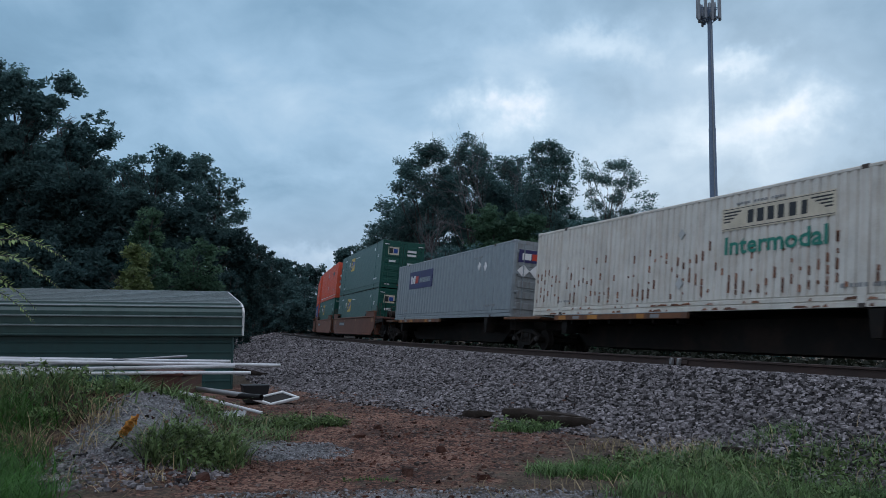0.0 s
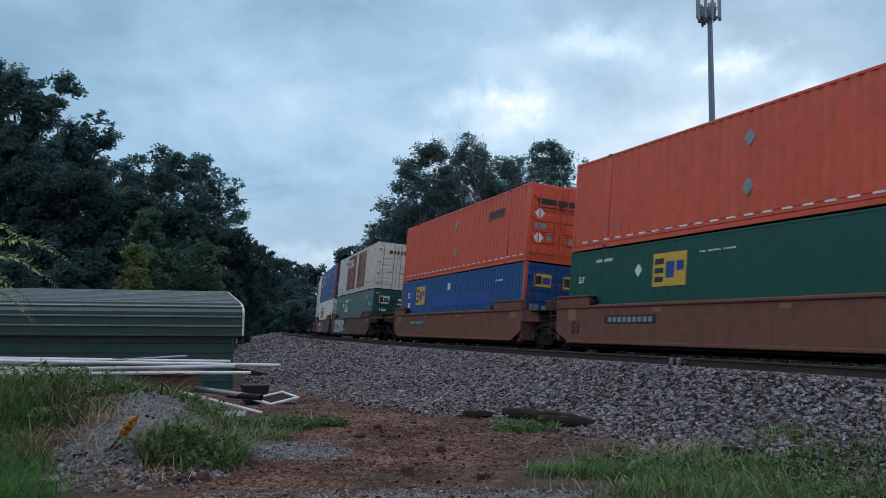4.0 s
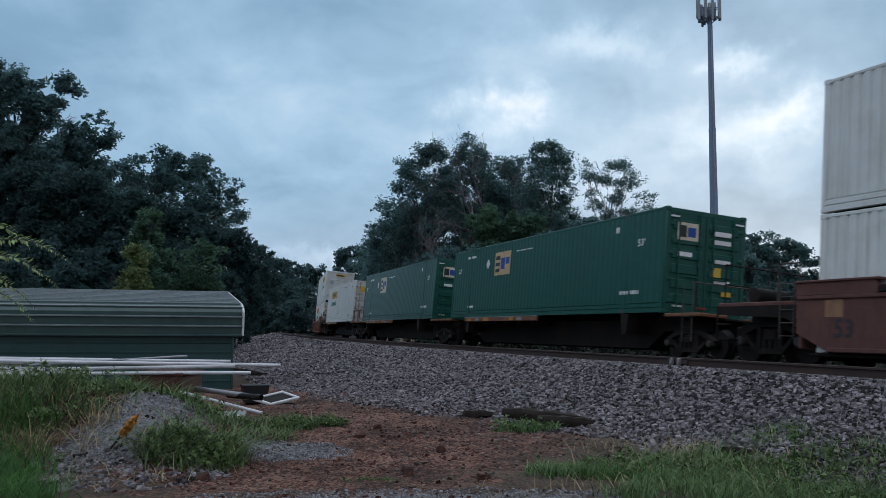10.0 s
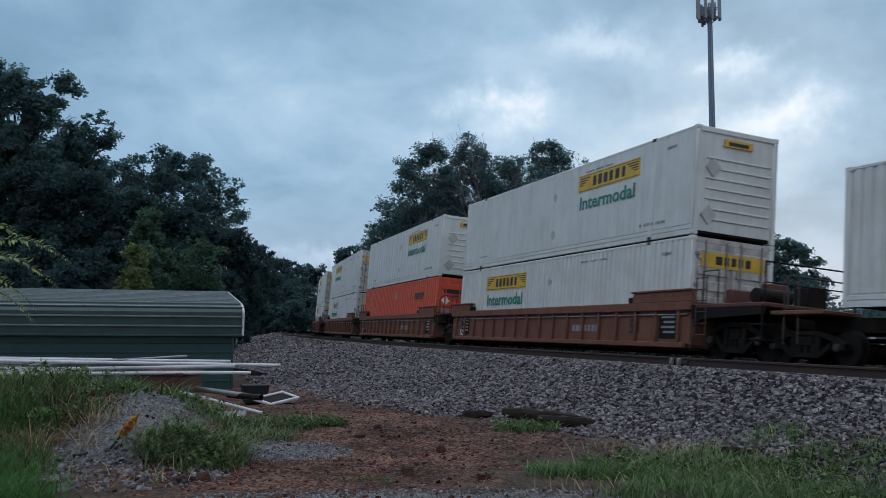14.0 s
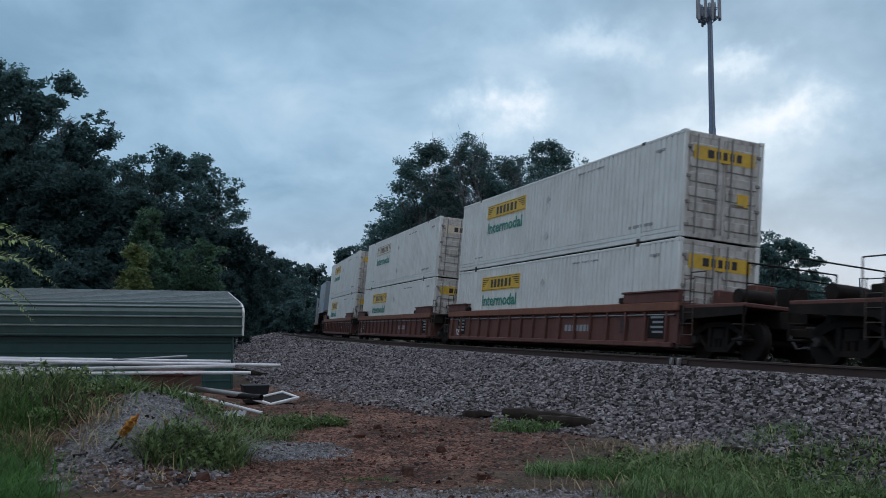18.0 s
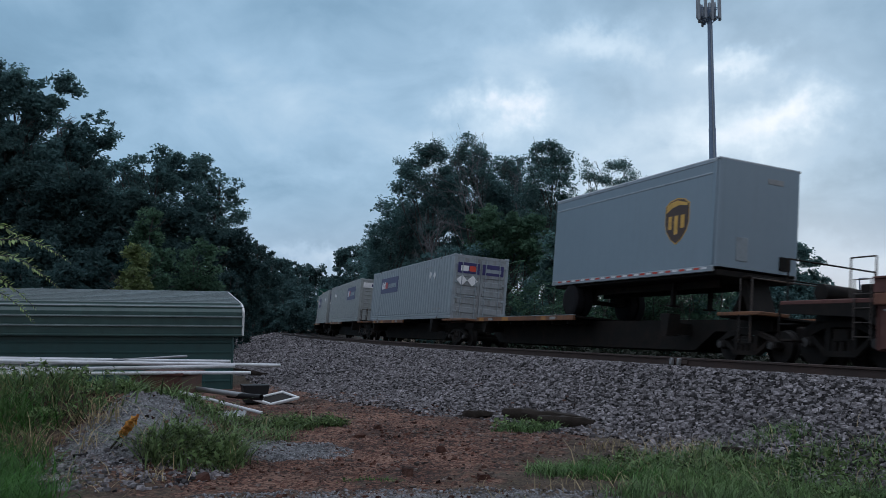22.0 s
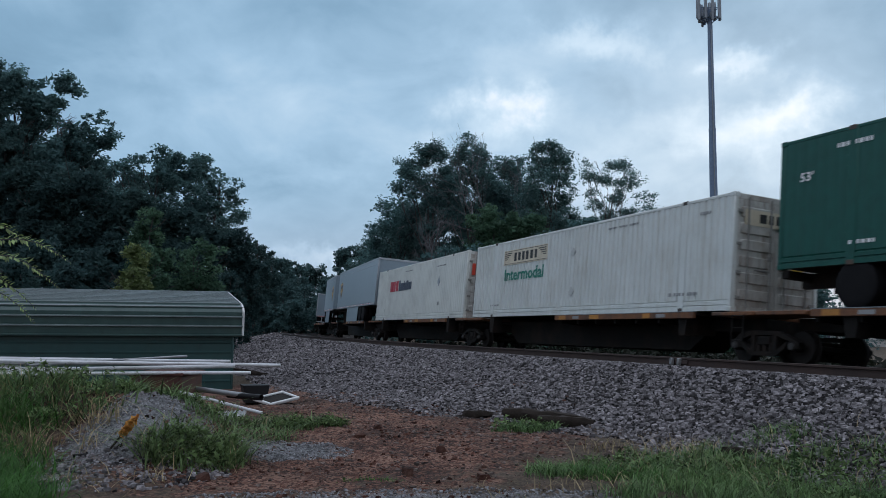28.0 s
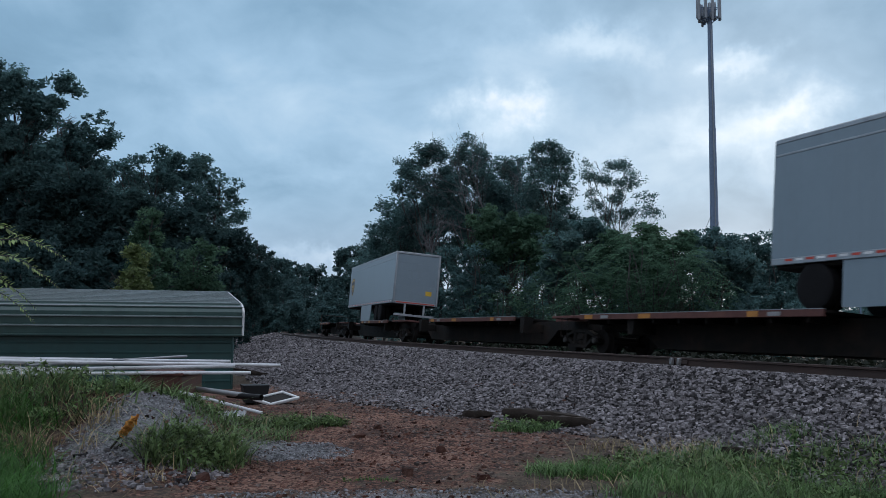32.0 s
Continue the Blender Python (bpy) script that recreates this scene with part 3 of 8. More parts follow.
def build_ground():
    fine = np.radians(np.arange(-33, 33.001, 0.20))
    rest = np.radians(np.arange(33 + 3, 327 - 0.01, 3.0))
    az = np.concatenate([fine, rest])
    rad = np.concatenate([[0.002, 1.5, 3.0, 4.5], np.geomspace(5.5, 40, 170), np.geomspace(41, 300, 60), np.geomspace(330, 3500, 14)])
    A, Q = np.meshgrid(az, rad)
    x, y = Q * np.sin(A) + 0.03, Q * np.cos(A)
    z = ground_z(x, y)
    n, k = len(rad), len(az)
    verts = np.stack([x.ravel(), y.ravel(), z.ravel()], 1)
    i, j = np.meshgrid(np.arange(n - 1), np.arange(k), indexing="ij")
    j2 = (j + 1) % k
    faces = np.stack([i * k + j, i * k + j2, (i + 1) * k + j2, (i + 1) * k + j], -1).reshape(-1, 4)[:, ::-1]
    verts = np.vstack([verts, [[0, 0, float(ground_z(0, 0))]]])
    me = arrays_mesh("ground", verts, faces, M["ground"])
    me.shade_smooth()
    X, Y = verts[:, 0], verts[:, 1]
    off = np.hypot(X - CX, Y - CY) - R
    near = np.hypot(X, Y)
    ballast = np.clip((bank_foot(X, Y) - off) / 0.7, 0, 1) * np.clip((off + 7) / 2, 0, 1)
    clay = np.clip(1.4 - np.hypot((X + 1.7) / 4.6, (Y - 17.5) / 10.0) ** 2, 0, 1) * np.clip((off - bank_foot(X, Y) + 0.7) / 0.5, 0, 1)
    clay = np.maximum(clay, 0.62 * np.exp(-((X + 1.0) / 3) ** 2 - ((Y - 8.8) / 1.6) ** 2))
    gravel = 0.8 * np.exp(-((X - 0.1) / 2.2) ** 2 - ((Y - 7.8) / 0.6) ** 2)
    gravel = np.maximum(gravel, 0.95 * np.exp(-((X + 1.9) / 0.75) ** 2 - ((Y - 11.0) / 0.75) ** 2))
    gravel = np.maximum(gravel, 0.85 * np.exp(-((X + 3.55) / 0.85) ** 2 - ((Y - 10.4) / 1.5) ** 2))
    for name, val in (("ballast", ballast), ("clay", clay), ("gravel", gravel)):
        at = me.attributes.new(name, "FLOAT", "POINT")
        at.data.foreach_set("value", val.astype(np.float32))
    return tagged(new("ground", me), "red clay and gravel yard beside a railway", "ground", kind="structure")


build_ground()


def stones(name, x, y, size, mat, label, category, rs, sink=0.25, flat=0.75):
    """Loose broken stones lying on the ground, as one mesh."""
    n = len(x)
    block = np.array([(-1, -1, -1), (1, -1, -1), (1, 1, -1), (-1, 1, -1), (-0.72, -0.7, 1), (0.72, -0.7, 1), (0.72, 0.7, 1), (-0.72, 0.7, 1)], float)
    v = block[None] + 0.75 * (rs.rand(n, 8, 3) - 0.5)
    v *= 0.43 * size[:, None, None] * (0.65 + 0.7 * rs.rand(n, 1, 3)) * np.array([1.32, 0.92, flat])
    a, b = rs.rand(n) * 6.283, (rs.rand(n) - 0.5) * 0.9
    ca, sa, cb, sb = np.cos(a)[:, None], np.sin(a)[:, None], np.cos(b)[:, None], np.sin(b)[:, None]
    X, Y, Z = v[..., 0], v[..., 1] * cb - v[..., 2] * sb, v[..., 1] * sb + v[..., 2] * cb
    z0 = ground_z(x, y) + size * (0.5 * flat - sink)
    out = np.stack([X * ca - Y * sa + x[:, None], X * sa + Y * ca + y[:, None], Z + z0[:, None]], -1).reshape(-1, 3)
    f = np.array([(4, 5, 6, 7), (0, 1, 5, 4), (1, 2, 6, 5), (2, 3, 7, 6), (3, 0, 4, 7)])
    faces = (f[None] + 8 * np.arange(n)[:, None, None]).reshape(-1, 4)
    me = arrays_mesh(name, out, faces, mat)
    me.shade_flat()
    return tagged(new(name, me), label, category, kind="stuff")


def polar(s, off):
    a = A0 - s / R
    return CX + (R + off) * np.cos(a), CY + (R + off) * np.sin(a)


def build_ballast():
    rs = np.random.RandomState(5)
    xs, ys, zs = [], [], []
    for s0, s1, o0, o1, dens, size in ((-37, -28, 4.9, 9.2, 640, 0.045), (-28, -18, 4.9, 11.2, 580, 0.044), (-18, -6, 4.9, 11.2, 310, 0.051), (-6, 16, 4.9, 11.0, 105, 0.074),
                                       (16, 60, 4.9, 10.5, 34, 0.125), (-37, -5, 3.4, 4.75, 90, 0.065), (-37, 0, 1.0, 3.3, 40, 0.085)):
        n = int((s1 - s0) * (o1 - o0) * dens)
        x, y = polar(s0 + (s1 - s0) * rs.rand(n), o0 + (o1 - o0) * rs.rand(n))
        over = np.hypot(x - CX, y - CY) - R - bank_foot(x, y)
        keep = rs.rand(n) < np.clip(1 - (over + 0.25) / 0.9, 0.0, 1)
        x, y = x[keep], y[keep]
        n = len(x)
        xs.append(x); ys.append(y); zs.append(size * (0.55 + 0.9 * rs.rand(n) ** 1.6))
    stones("ballast", np.concatenate(xs), np.concatenate(ys), np.concatenate(zs), M["stone"], "loose grey crushed stone ballast on the bank", "ballast", rs, 0.12, 0.66)


build_ballast()


def rail_line(name, s0, s1, off, z, label):
    """One rail: foot, web and head swept along the curve."""
    sec = [(-0.07, -0.18), (0.07, -0.18), (0.07, -0.168), (0.012, -0.150), (0.010, -0.045), (0.036, -0.036), (0.036, -0.006), (0.026, 0.0), (-0.026, 0.0), (-0.036, -0.006), (-0.036, -0.036), (-0.010, -0.045), (-0.012, -0.150), (-0.07, -0.168)]
    n = int((s1 - s0) / 2.0) + 1
    tilt = math.tan(radians(CANT))
    me_v, me_f = [], []
    k = len(sec)
    for i in range(n):
        s = s0 + (s1 - s0) * i / (n - 1)
        for u, w in sec:
            x, y = along(s, off + u)
            me_v.append((x, y, z + w + u * tilt))
    web = Geo()
    for i in range(n - 1):
        for j in range(k):
            me_f.append((i * k + j, i * k + (j + 1) % k, (i + 1) * k + (j + 1) % k, (i + 1) * k + j))
    me_f += [tuple(range(k)), tuple(range((n - 1) * k, n * k))[::-1]]
    web.v, web.f = me_v, me_f
    ob = new(name, web.mesh(name))
    ob.data.materials.append(M["rail_side"])
    ob.data.materials.append(M["rail_top"])
    for p in ob.data.polygons:
        if p.normal.z > 0.9 and p.center.z > z - 0.03:
            p.material_index = 1
    return tagged(ob, label, "rail", "rails of the line", "structure")


TILT = math.sin(radians(CANT))
for z, mid in ((ZN, NEAR), (ZT, 0.0)):
    for d in (0.75, -0.75):
        rail_line("rail", -140, 330, mid + d, z + d * TILT, "rusty steel rail with a worn bright head")


def build_ties():
    g = Geo().soft(-0.11, 0.11, -1.3, 1.3, -0.17, 0.0, 0.012)
    me = g.mesh("railway_tie")
    me.materials.append(M["wood_tie"])
    plate = Geo().soft(-0.09, 0.09, -0.17, 0.17, 0.0, 0.018, 0.004)
    for d in (0.75, -0.75):
        for e in (0.1, -0.1):
            plate.tube((0.05, d + e, 0.0), (0.05, d + e, 0.05), 0.012, n=6)
    for mid, z, s0, s1 in ((NEAR, ZN, -37, 62), (0.0, ZT, -37, 20)):
        s = s0
        while s < s1:
            t = new("railway_tie", me)
            t.matrix_basis = rail_pose(s, 0.4, z, mid) @ pose(0, 0, -0.182)
            tagged(t, "creosoted timber tie bedded in ballast", "railway tie", "ties under the rails")
            s += 0.53 if mid else 0.55
    # joint bars on the near rail
    for s in (-26.51,):
        j = root("rail_joint", rail_pose(s, 0.4, ZN, NEAR), "pale clamped joint on the near rail", "rail joint")
        for dx in (-0.11, 0.11):
            part("clip", Geo().soft(dx - 0.035, dx + 0.035, 0.79, 0.86, -0.15, -0.02, 0.01), M["pipe_grey"], j)
        part("joint_bar", Geo().soft(-0.3, 0.3, 0.762, 0.788, -0.13, -0.045, 0.01), M["rail_side"], j)


build_ties()


# ---- the train ----
W53, H53 = 2.591, 2.896
MOVERS = []      # thing, place of its middle along the line at the start, half the distance between its bearings
SPIN = []        # wheelset, place along the line at the start
NEAR_TEXT = Matrix(((-1, 0, 0, 0), (0, 0, 1, 0), (0, 1, 0, 0), (0, 0, 0, 1)))
LEAD_TEXT = Matrix(((0, 0, -1, 0), (-1, 0, 0, 0), (0, 1, 0, 0), (0, 0, 0, 1)))


def near_decal(name, parent, u0, u1, z0, z1, mat, L, proud=0.004, y=W53 / 2, label=""):
    """A thin sheet on the near side: u runs back from the leading end."""
    return part(name, Geo().box(u0 - L / 2, u1 - L / 2, y - 0.03, y + proud, z0, z1), mat, parent, label)


def near_shape(name, parent, outline, mat, L, proud=0.004, y=W53 / 2, label=""):
    return part(name, Geo().prism([(u - L / 2, z) for u, z in outline], y - 0.03, y + proud, "y"), mat, parent, label)


def lead_decal(name, parent, v0, v1, z0, z1, mat, x, proud=0.005, label=""):
    """A thin sheet on the leading end: v runs from the near edge to the far one."""
    return part(name, Geo().box(x - proud, x + 0.02, W53 / 2 - v1, W53 / 2 - v0, z0, z1), mat, parent, label)


def jb_logo(parent, u, L, plate="yellow", words=True, ink="teal", z=1.95):
    """A plate with a dark band and stepped wings, the word below it."""
    if plate:
        near_decal("logo_plate", parent, u, u + 3.6, z, z + 0.55, M[plate], L, 0.004, label="yellow logo plate" if plate == "yellow" else "faded logo plate")
    frame_g = Geo()
    for a, b, c, d in ((0.03, 3.57, 0.03, 0.045), (0.03, 3.57, 0.505, 0.52)):
        frame_g.box(u + a - L / 2, u + b - L / 2, W53 / 2 - 0.02, W53 / 2 + 0.007, z + c, z + d)
    for i in range(4):
        w = 0.62 - 0.13 * i
        for e in (0.08, 3.52 - w):
            frame_g.box(u + e - L / 2, u + e + w - L / 2, W53 / 2 - 0.02, W53 / 2 + 0.007, z + 0.42 - 0.075 * i, z + 0.455 - 0.075 * i)
    part("logo_border", frame_g, M["black"], parent)
    bars = Geo()
    x = u + 0.80
    for i, w in enumerate((0.17, 0.22, 0.20, 0.21, 0.22, 0.20)):
        bars.box(x - L / 2, x + w - L / 2, W53 / 2 - 0.02, W53 / 2 + 0.008, z + 0.12, z + 0.43)
        x += w + (0.15 if i in (0, 1) else 0.12)
    part("logo_bar", bars, M["black"], parent)
    if words:
        lettering("lettering", "Intermodal", 0.42, M[ink], parent, pose(u + 3.45 - L / 2, W53 / 2 + 0.004, z - 0.58) @ NEAR_TEXT, 3.25)


def emp_logo(parent, u, L, plate="yellow", z=1.62, size=(1.45, 0.9)):
    w, h = size
    near_decal("logo_plate", parent, u, u + w, z, z + h, M[plate], L, 0.004, label="square logo plate")
    dark, blue = Geo(), Geo()
    y0, y1 = W53 / 2 - 0.02, W53 / 2 + 0.008
    b = u + w - L / 2
    for r in ((0.08, 0.48, 0.12, 0.26), (0.08, 0.48, 0.36, 0.50), (0.08, 0.48, 0.60, 0.76)):
        dark.box(b - r[1], b - r[0], y0, y1, z + r[2] * h / 0.9, z + r[3] * h / 0.9)
    for r in ((0.58, 0.96, 0.22, 0.66), (1.04, 1.36, 0.40, 0.66)):
        blue.box(b - r[1], b - r[0], y0, y1, z + r[2] * h / 0.9, z + r[3] * h / 0.9)
    part("logo_mark", dark, M["black"], parent)
    part("logo_block", blue, M["decal_blue"], parent, "blue logo blocks")


def parcel_logo(parent, u, L, z=1.56):
    near_decal("logo_plate", parent, u, u + 3.9, z, z + 0.87, M["navy"], L, 0.004, label="navy logo panel")
    y0, y1 = W53 / 2 - 0.02, W53 / 2 + 0.008
    end = u + 3.9 - L / 2
    g, r, w = Geo(), Geo(), Geo()
    x = 0.28
    for k in (0.22, 0.2, 0.22):
        g.box(end - x - k, end - x, y0, y1, z + 0.26, z + (0.66 if k > 0.2 else 0.56)); x += k + 0.06
    for k in (0.22, 0.2):
        r.box(end - x - k, end - x, y0, y1, z + 0.26, z + 0.62); x += k + 0.05
    x += 0.2
    for k in (0.24, 0.14, 0.1, 0.12, 0.24, 0.17, 0.17, 0.14, 0.1):
        w.box(end - x - k, end - x, y0, y1, z + 0.28, z + 0.52); x += k + 0.045
    part("logo_bar", g, M["decal_white"], parent, "white logo bars")
    part("logo_bar_red", r, M["decal_red"], parent, "orange-red logo bars")
    part("logo_words", w, M["grey"], parent, "pale grey bars of small print")


def small_print(parent, L, mat, spots):
    g = Geo()
    for u, z, n, h in spots:
        x = u
        for i in range(n):
            w = 0.05 + 0.025 * ((i * 7) % 3)
            g.box(x - L / 2, x + w - L / 2, W53 / 2 - 0.02, W53 / 2 + 0.004, z, z + h * 0.85)
            x += w + (0.14 if i % 4 == 3 else 0.045)
    part("small_print", g, mat, parent, "bars of small print")["kind"] = "stuff"


def corrugated_side(L, y, period, depth, style):
    """A pressed side sheet, closed behind."""
    x0, x1 = -L / 2 + 0.14, L / 2 - 0.14
    n = int((x1 - x0) / period)
    p = (x1 - x0) / n
    line = []
    for i in range(n):
        a = x0 + i * p
        if style == "rib":
            line += [(a, 0), (a + p - 0.11, 0), (a + p - 0.085, -depth), (a + p - 0.025, -depth)]
        else:
            line += [(a, 0), (a + p * 0.42, 0), (a + p * 0.55, -depth), (a + p * 0.87, -depth)]
    line += [(x1, 0)]
    s = 1 if y > 0 else -1
    out = [(a, y + s * (b - 0.008)) for a, b in line] + [(x1, y - s * 0.08), (x0, y - s * 0.08)]
    return Geo().prism(out, 0.29, H53 - 0.09, "z")


def container(body, end="door", period=0.38, depth=0.045, style="rib", end_mat=None, post=None, label="", rod=None, L=L53, dashes=False):
    """A 53 foot box: its base at z = 0, its leading end at -L/2."""
    c = root("shipping_container", Matrix(), label, "shipping container", "containers on the train")
    b, post = M[body], M[post or body]
    em = M[end_mat or body]
    for s in (1, -1):
        part("side_panel", corrugated_side(L, s * W53 / 2, period, depth, style), b, c)
        part("top_rail", Geo().soft(-L / 2 + 0.1, L / 2 - 0.1, *sorted((s * (W53 / 2 - 0.09), s * (W53 / 2 - 0.002))), H53 - 0.10, H53 - 0.012, 0.02), b, c)
        # a pressed bottom rail with two grooves along it
        yo = W53 / 2 - 0.003
        rail = [(yo - 0.11, 0.02), (yo, 0.02), (yo, 0.125), (yo - 0.022, 0.135), (yo - 0.022, 0.155), (yo, 0.165), (yo, 0.245), (yo - 0.022, 0.255), (yo - 0.022, 0.275), (yo - 0.008, 0.292), (yo - 0.11, 0.292)]
        part("bottom_rail", Geo().prism([(s * p, q) for p, q in rail], -L / 2 + 0.1, L / 2 - 0.1, "x"), b, c)
        for x in (-L / 2, L / 2 - 0.14):
            part("corner_post", Geo().soft(x, x + 0.14, *sorted((s * (W53 / 2 - 0.14), s * W53 / 2)), 0.1, H53 - 0.1, 0.02), post, c)
        for x in (-6.10, 6.10):
            part("side_post", Geo().soft(x - 0.13, x + 0.13, *sorted((s * (W53 / 2 - 0.1), s * (W53 / 2 + 0.003))), 0.02, H53 - 0.02, 0.015), b, c)
            for z in (H53 - 0.11, 0.0):
                part("stacking_fitting", Geo().soft(x - 0.10, x + 0.10, *sorted((s * (W53 / 2 - 0.16), s * (W53 / 2 + 0.006))), z, z + 0.11, 0.012), M["fitting"], c, "grimy steel stacking fitting")
        for x in (-L / 2, L / 2 - 0.18):
            for z in (0.0, H53 - 0.12):
                part("corner_casting", Geo().soft(x - 0.004, x + 0.184, *sorted((s * (W53 / 2 - 0.16), s * (W53 / 2 + 0.005))), z, z + 0.12, 0.015), post, c)
    part("roof", Geo().soft(-L / 2 + 0.05, L / 2 - 0.05, -W53 / 2 + 0.05, W53 / 2 - 0.05, H53 - 0.07, H53 - 0.02, 0.02), b, c)
    part("floor", Geo().soft(-L / 2 + 0.05, L / 2 - 0.05, -W53 / 2 + 0.06, W53 / 2 - 0.06, 0.05, 0.17, 0.02), M["steel_dark"], c, "dark steel underframe")
    for e in (-1, 1):
        x = e * (L / 2 - 0.03)
        if (e == -1) == (end == "door"):
            part("door_header", Geo().soft(*sorted((x, x - e * 0.1)), -W53 / 2 + 0.1, W53 / 2 - 0.1, H53 - 0.16, H53 - 0.02, 0.01), em, c)
            part("door_sill", Geo().soft(*sorted((x, x - e * 0.1)), -W53 / 2 + 0.1, W53 / 2 - 0.1, 0.02, 0.16, 0.01), em, c)
            for s in (1, -1):
                g = Geo().box(*sorted((x, x - e * 0.05)), *sorted((s * 0.012, s * (W53 / 2 - 0.13))), 0.16, H53 - 0.16)
                door = part("door", g, em, c)
                for k in range(6):
                    z = 0.30 + k * 0.40
                    part("door_panel", Geo().soft(*sorted((x - e * 0.02, x + e * 0.030)), *sorted((s * 0.10, s * (W53 / 2 - 0.22))), z, z + 0.26, 0.02), em, door)
                for v in (0.22, 0.88):
                    part("locking_rod", Geo().tube((x + e * 0.06, s * v, 0.1), (x + e * 0.06, s * v, H53 - 0.1), 0.022, n=8), M[rod or "steel_dark"], door)
                part("handle", Geo().soft(*sorted((x + e * 0.04, x + e * 0.075)), *sorted((s * 0.22, s * 0.66)), 1.02, 1.06, 0.008)
                     .soft(*sorted((x + e * 0.03, x + e * 0.08)), *sorted((s * 0.17, s * 0.27)), 1.3, 1.42, 0.01), M[rod or "steel_dark"], door)
                for z in (0.3, 0.9, 1.6, 2.4):
                    part("hinge", Geo().soft(*sorted((x + e * 0.005, x + e * 0.045)), *sorted((s * (W53 / 2 - 0.26), s * (W53 / 2 - 0.11))), z, z + 0.09, 0.01), M[rod or "steel_dark"], door)
        else:
            g = Geo().box(*sorted((x, x - e * 0.05)), -W53 / 2 + 0.13, W53 / 2 - 0.13, 0.12, H53 - 0.1)
            wall = part("front_wall", g, em, c)
            for k in range(7):
                z = 0.42 + k * 0.27
                part("front_rib", Geo().soft(*sorted((x - e * 0.02, x + e * 0.03)), -W53 / 2 + 0.22, W53 / 2 - 0.35, z, z + 0.05, 0.012), em, wall)
            part("front_header", Geo().soft(*sorted((x - e * 0.02, x + e * 0.035)), -W53 / 2 + 0.12, W53 / 2 - 0.12, H53 - 0.16, H53 - 0.02, 0.012), em, wall)
    if dashes:
        d = Geo()
        k = -L / 2 + 0.3
        while k < L / 2 - 0.4:
            d.box(k, k + 0.30, W53 / 2 - 0.02, W53 / 2 + 0.008, 0.235, 0.285)
            k += 0.62
        part("reflective_strip", d, M["decal_white"], c, "white reflective dashes")
    return c


def diamonds(parent, L, spots, mat="decal_white"):
    for u, z, r in spots:
        near_shape("placard", parent, [(u - r, z), (u, z - r * 1.1), (u + r, z), (u, z + r * 1.1)], M[mat], L, 0.008, label="small diamond placard")


def white_box(label, plate="yellow", ink="teal", end="door", body="white", end_mat="white", words=True, period=0.255, depth=0.035, u=9.77):
    c = container(body, end, period, depth, "rib", end_mat, None, label, rod="rod_grey")
    jb_logo(c, u, L53, plate, words, ink)
    small_print(c, L53, M["grey_decal"], [(1.3, 0.42, 9, 0.10), (13.6, 0.42, 6, 0.07), (4.2, 2.55, 12, 0.06), (0.9, 2.45, 4, 0.09)])
    diamonds(c, L53, [(7.9, 2.05, 0.14), (7.9, 0.75, 0.16)], "placard_pale")
    x = -L53 / 2
    if end == "door":
        lead_decal("logo_plate", c, 0.32, 2.28, 2.12, 2.50, M[plate or "white"], x - 0.005, 0.004, "logo plate across both doors")
        for v0, v1 in ((0.75, 0.95), (1.02, 1.16), (1.24, 1.38), (1.46, 1.60), (1.68, 1.84)):
            lead_decal("logo_bar", c, v0, v1, 2.2, 2.42, M["black"], x - 0.005, 0.008)
        lead_decal("warning_label", c, 1.75, 2.1, 1.0, 1.35, M["yellow"], x - 0.005, 0.006, "small yellow warning label")
    else:
        lead_decal("logo_plate", c, 0.85, 1.75, 2.42, 2.62, M[plate or "white"], x - 0.01, 0.008, "small yellow logo plate")
        lead_decal("logo_bar", c, 0.98, 1.62, 2.46, 2.56, M["black"], x - 0.01, 0.012)
        for v, z in ((0.55, 1.82), (0.45, 0.55)):
            part("placard_holder", Geo().prism([(W53 / 2 - v + 0.24, z), (W53 / 2 - v, z - 0.26), (W53 / 2 - v - 0.24, z), (W53 / 2 - v, z + 0.26)], x - 0.012, x + 0.02, "x"), M["placard_pale"], c, "empty diamond placard holder")
    return c


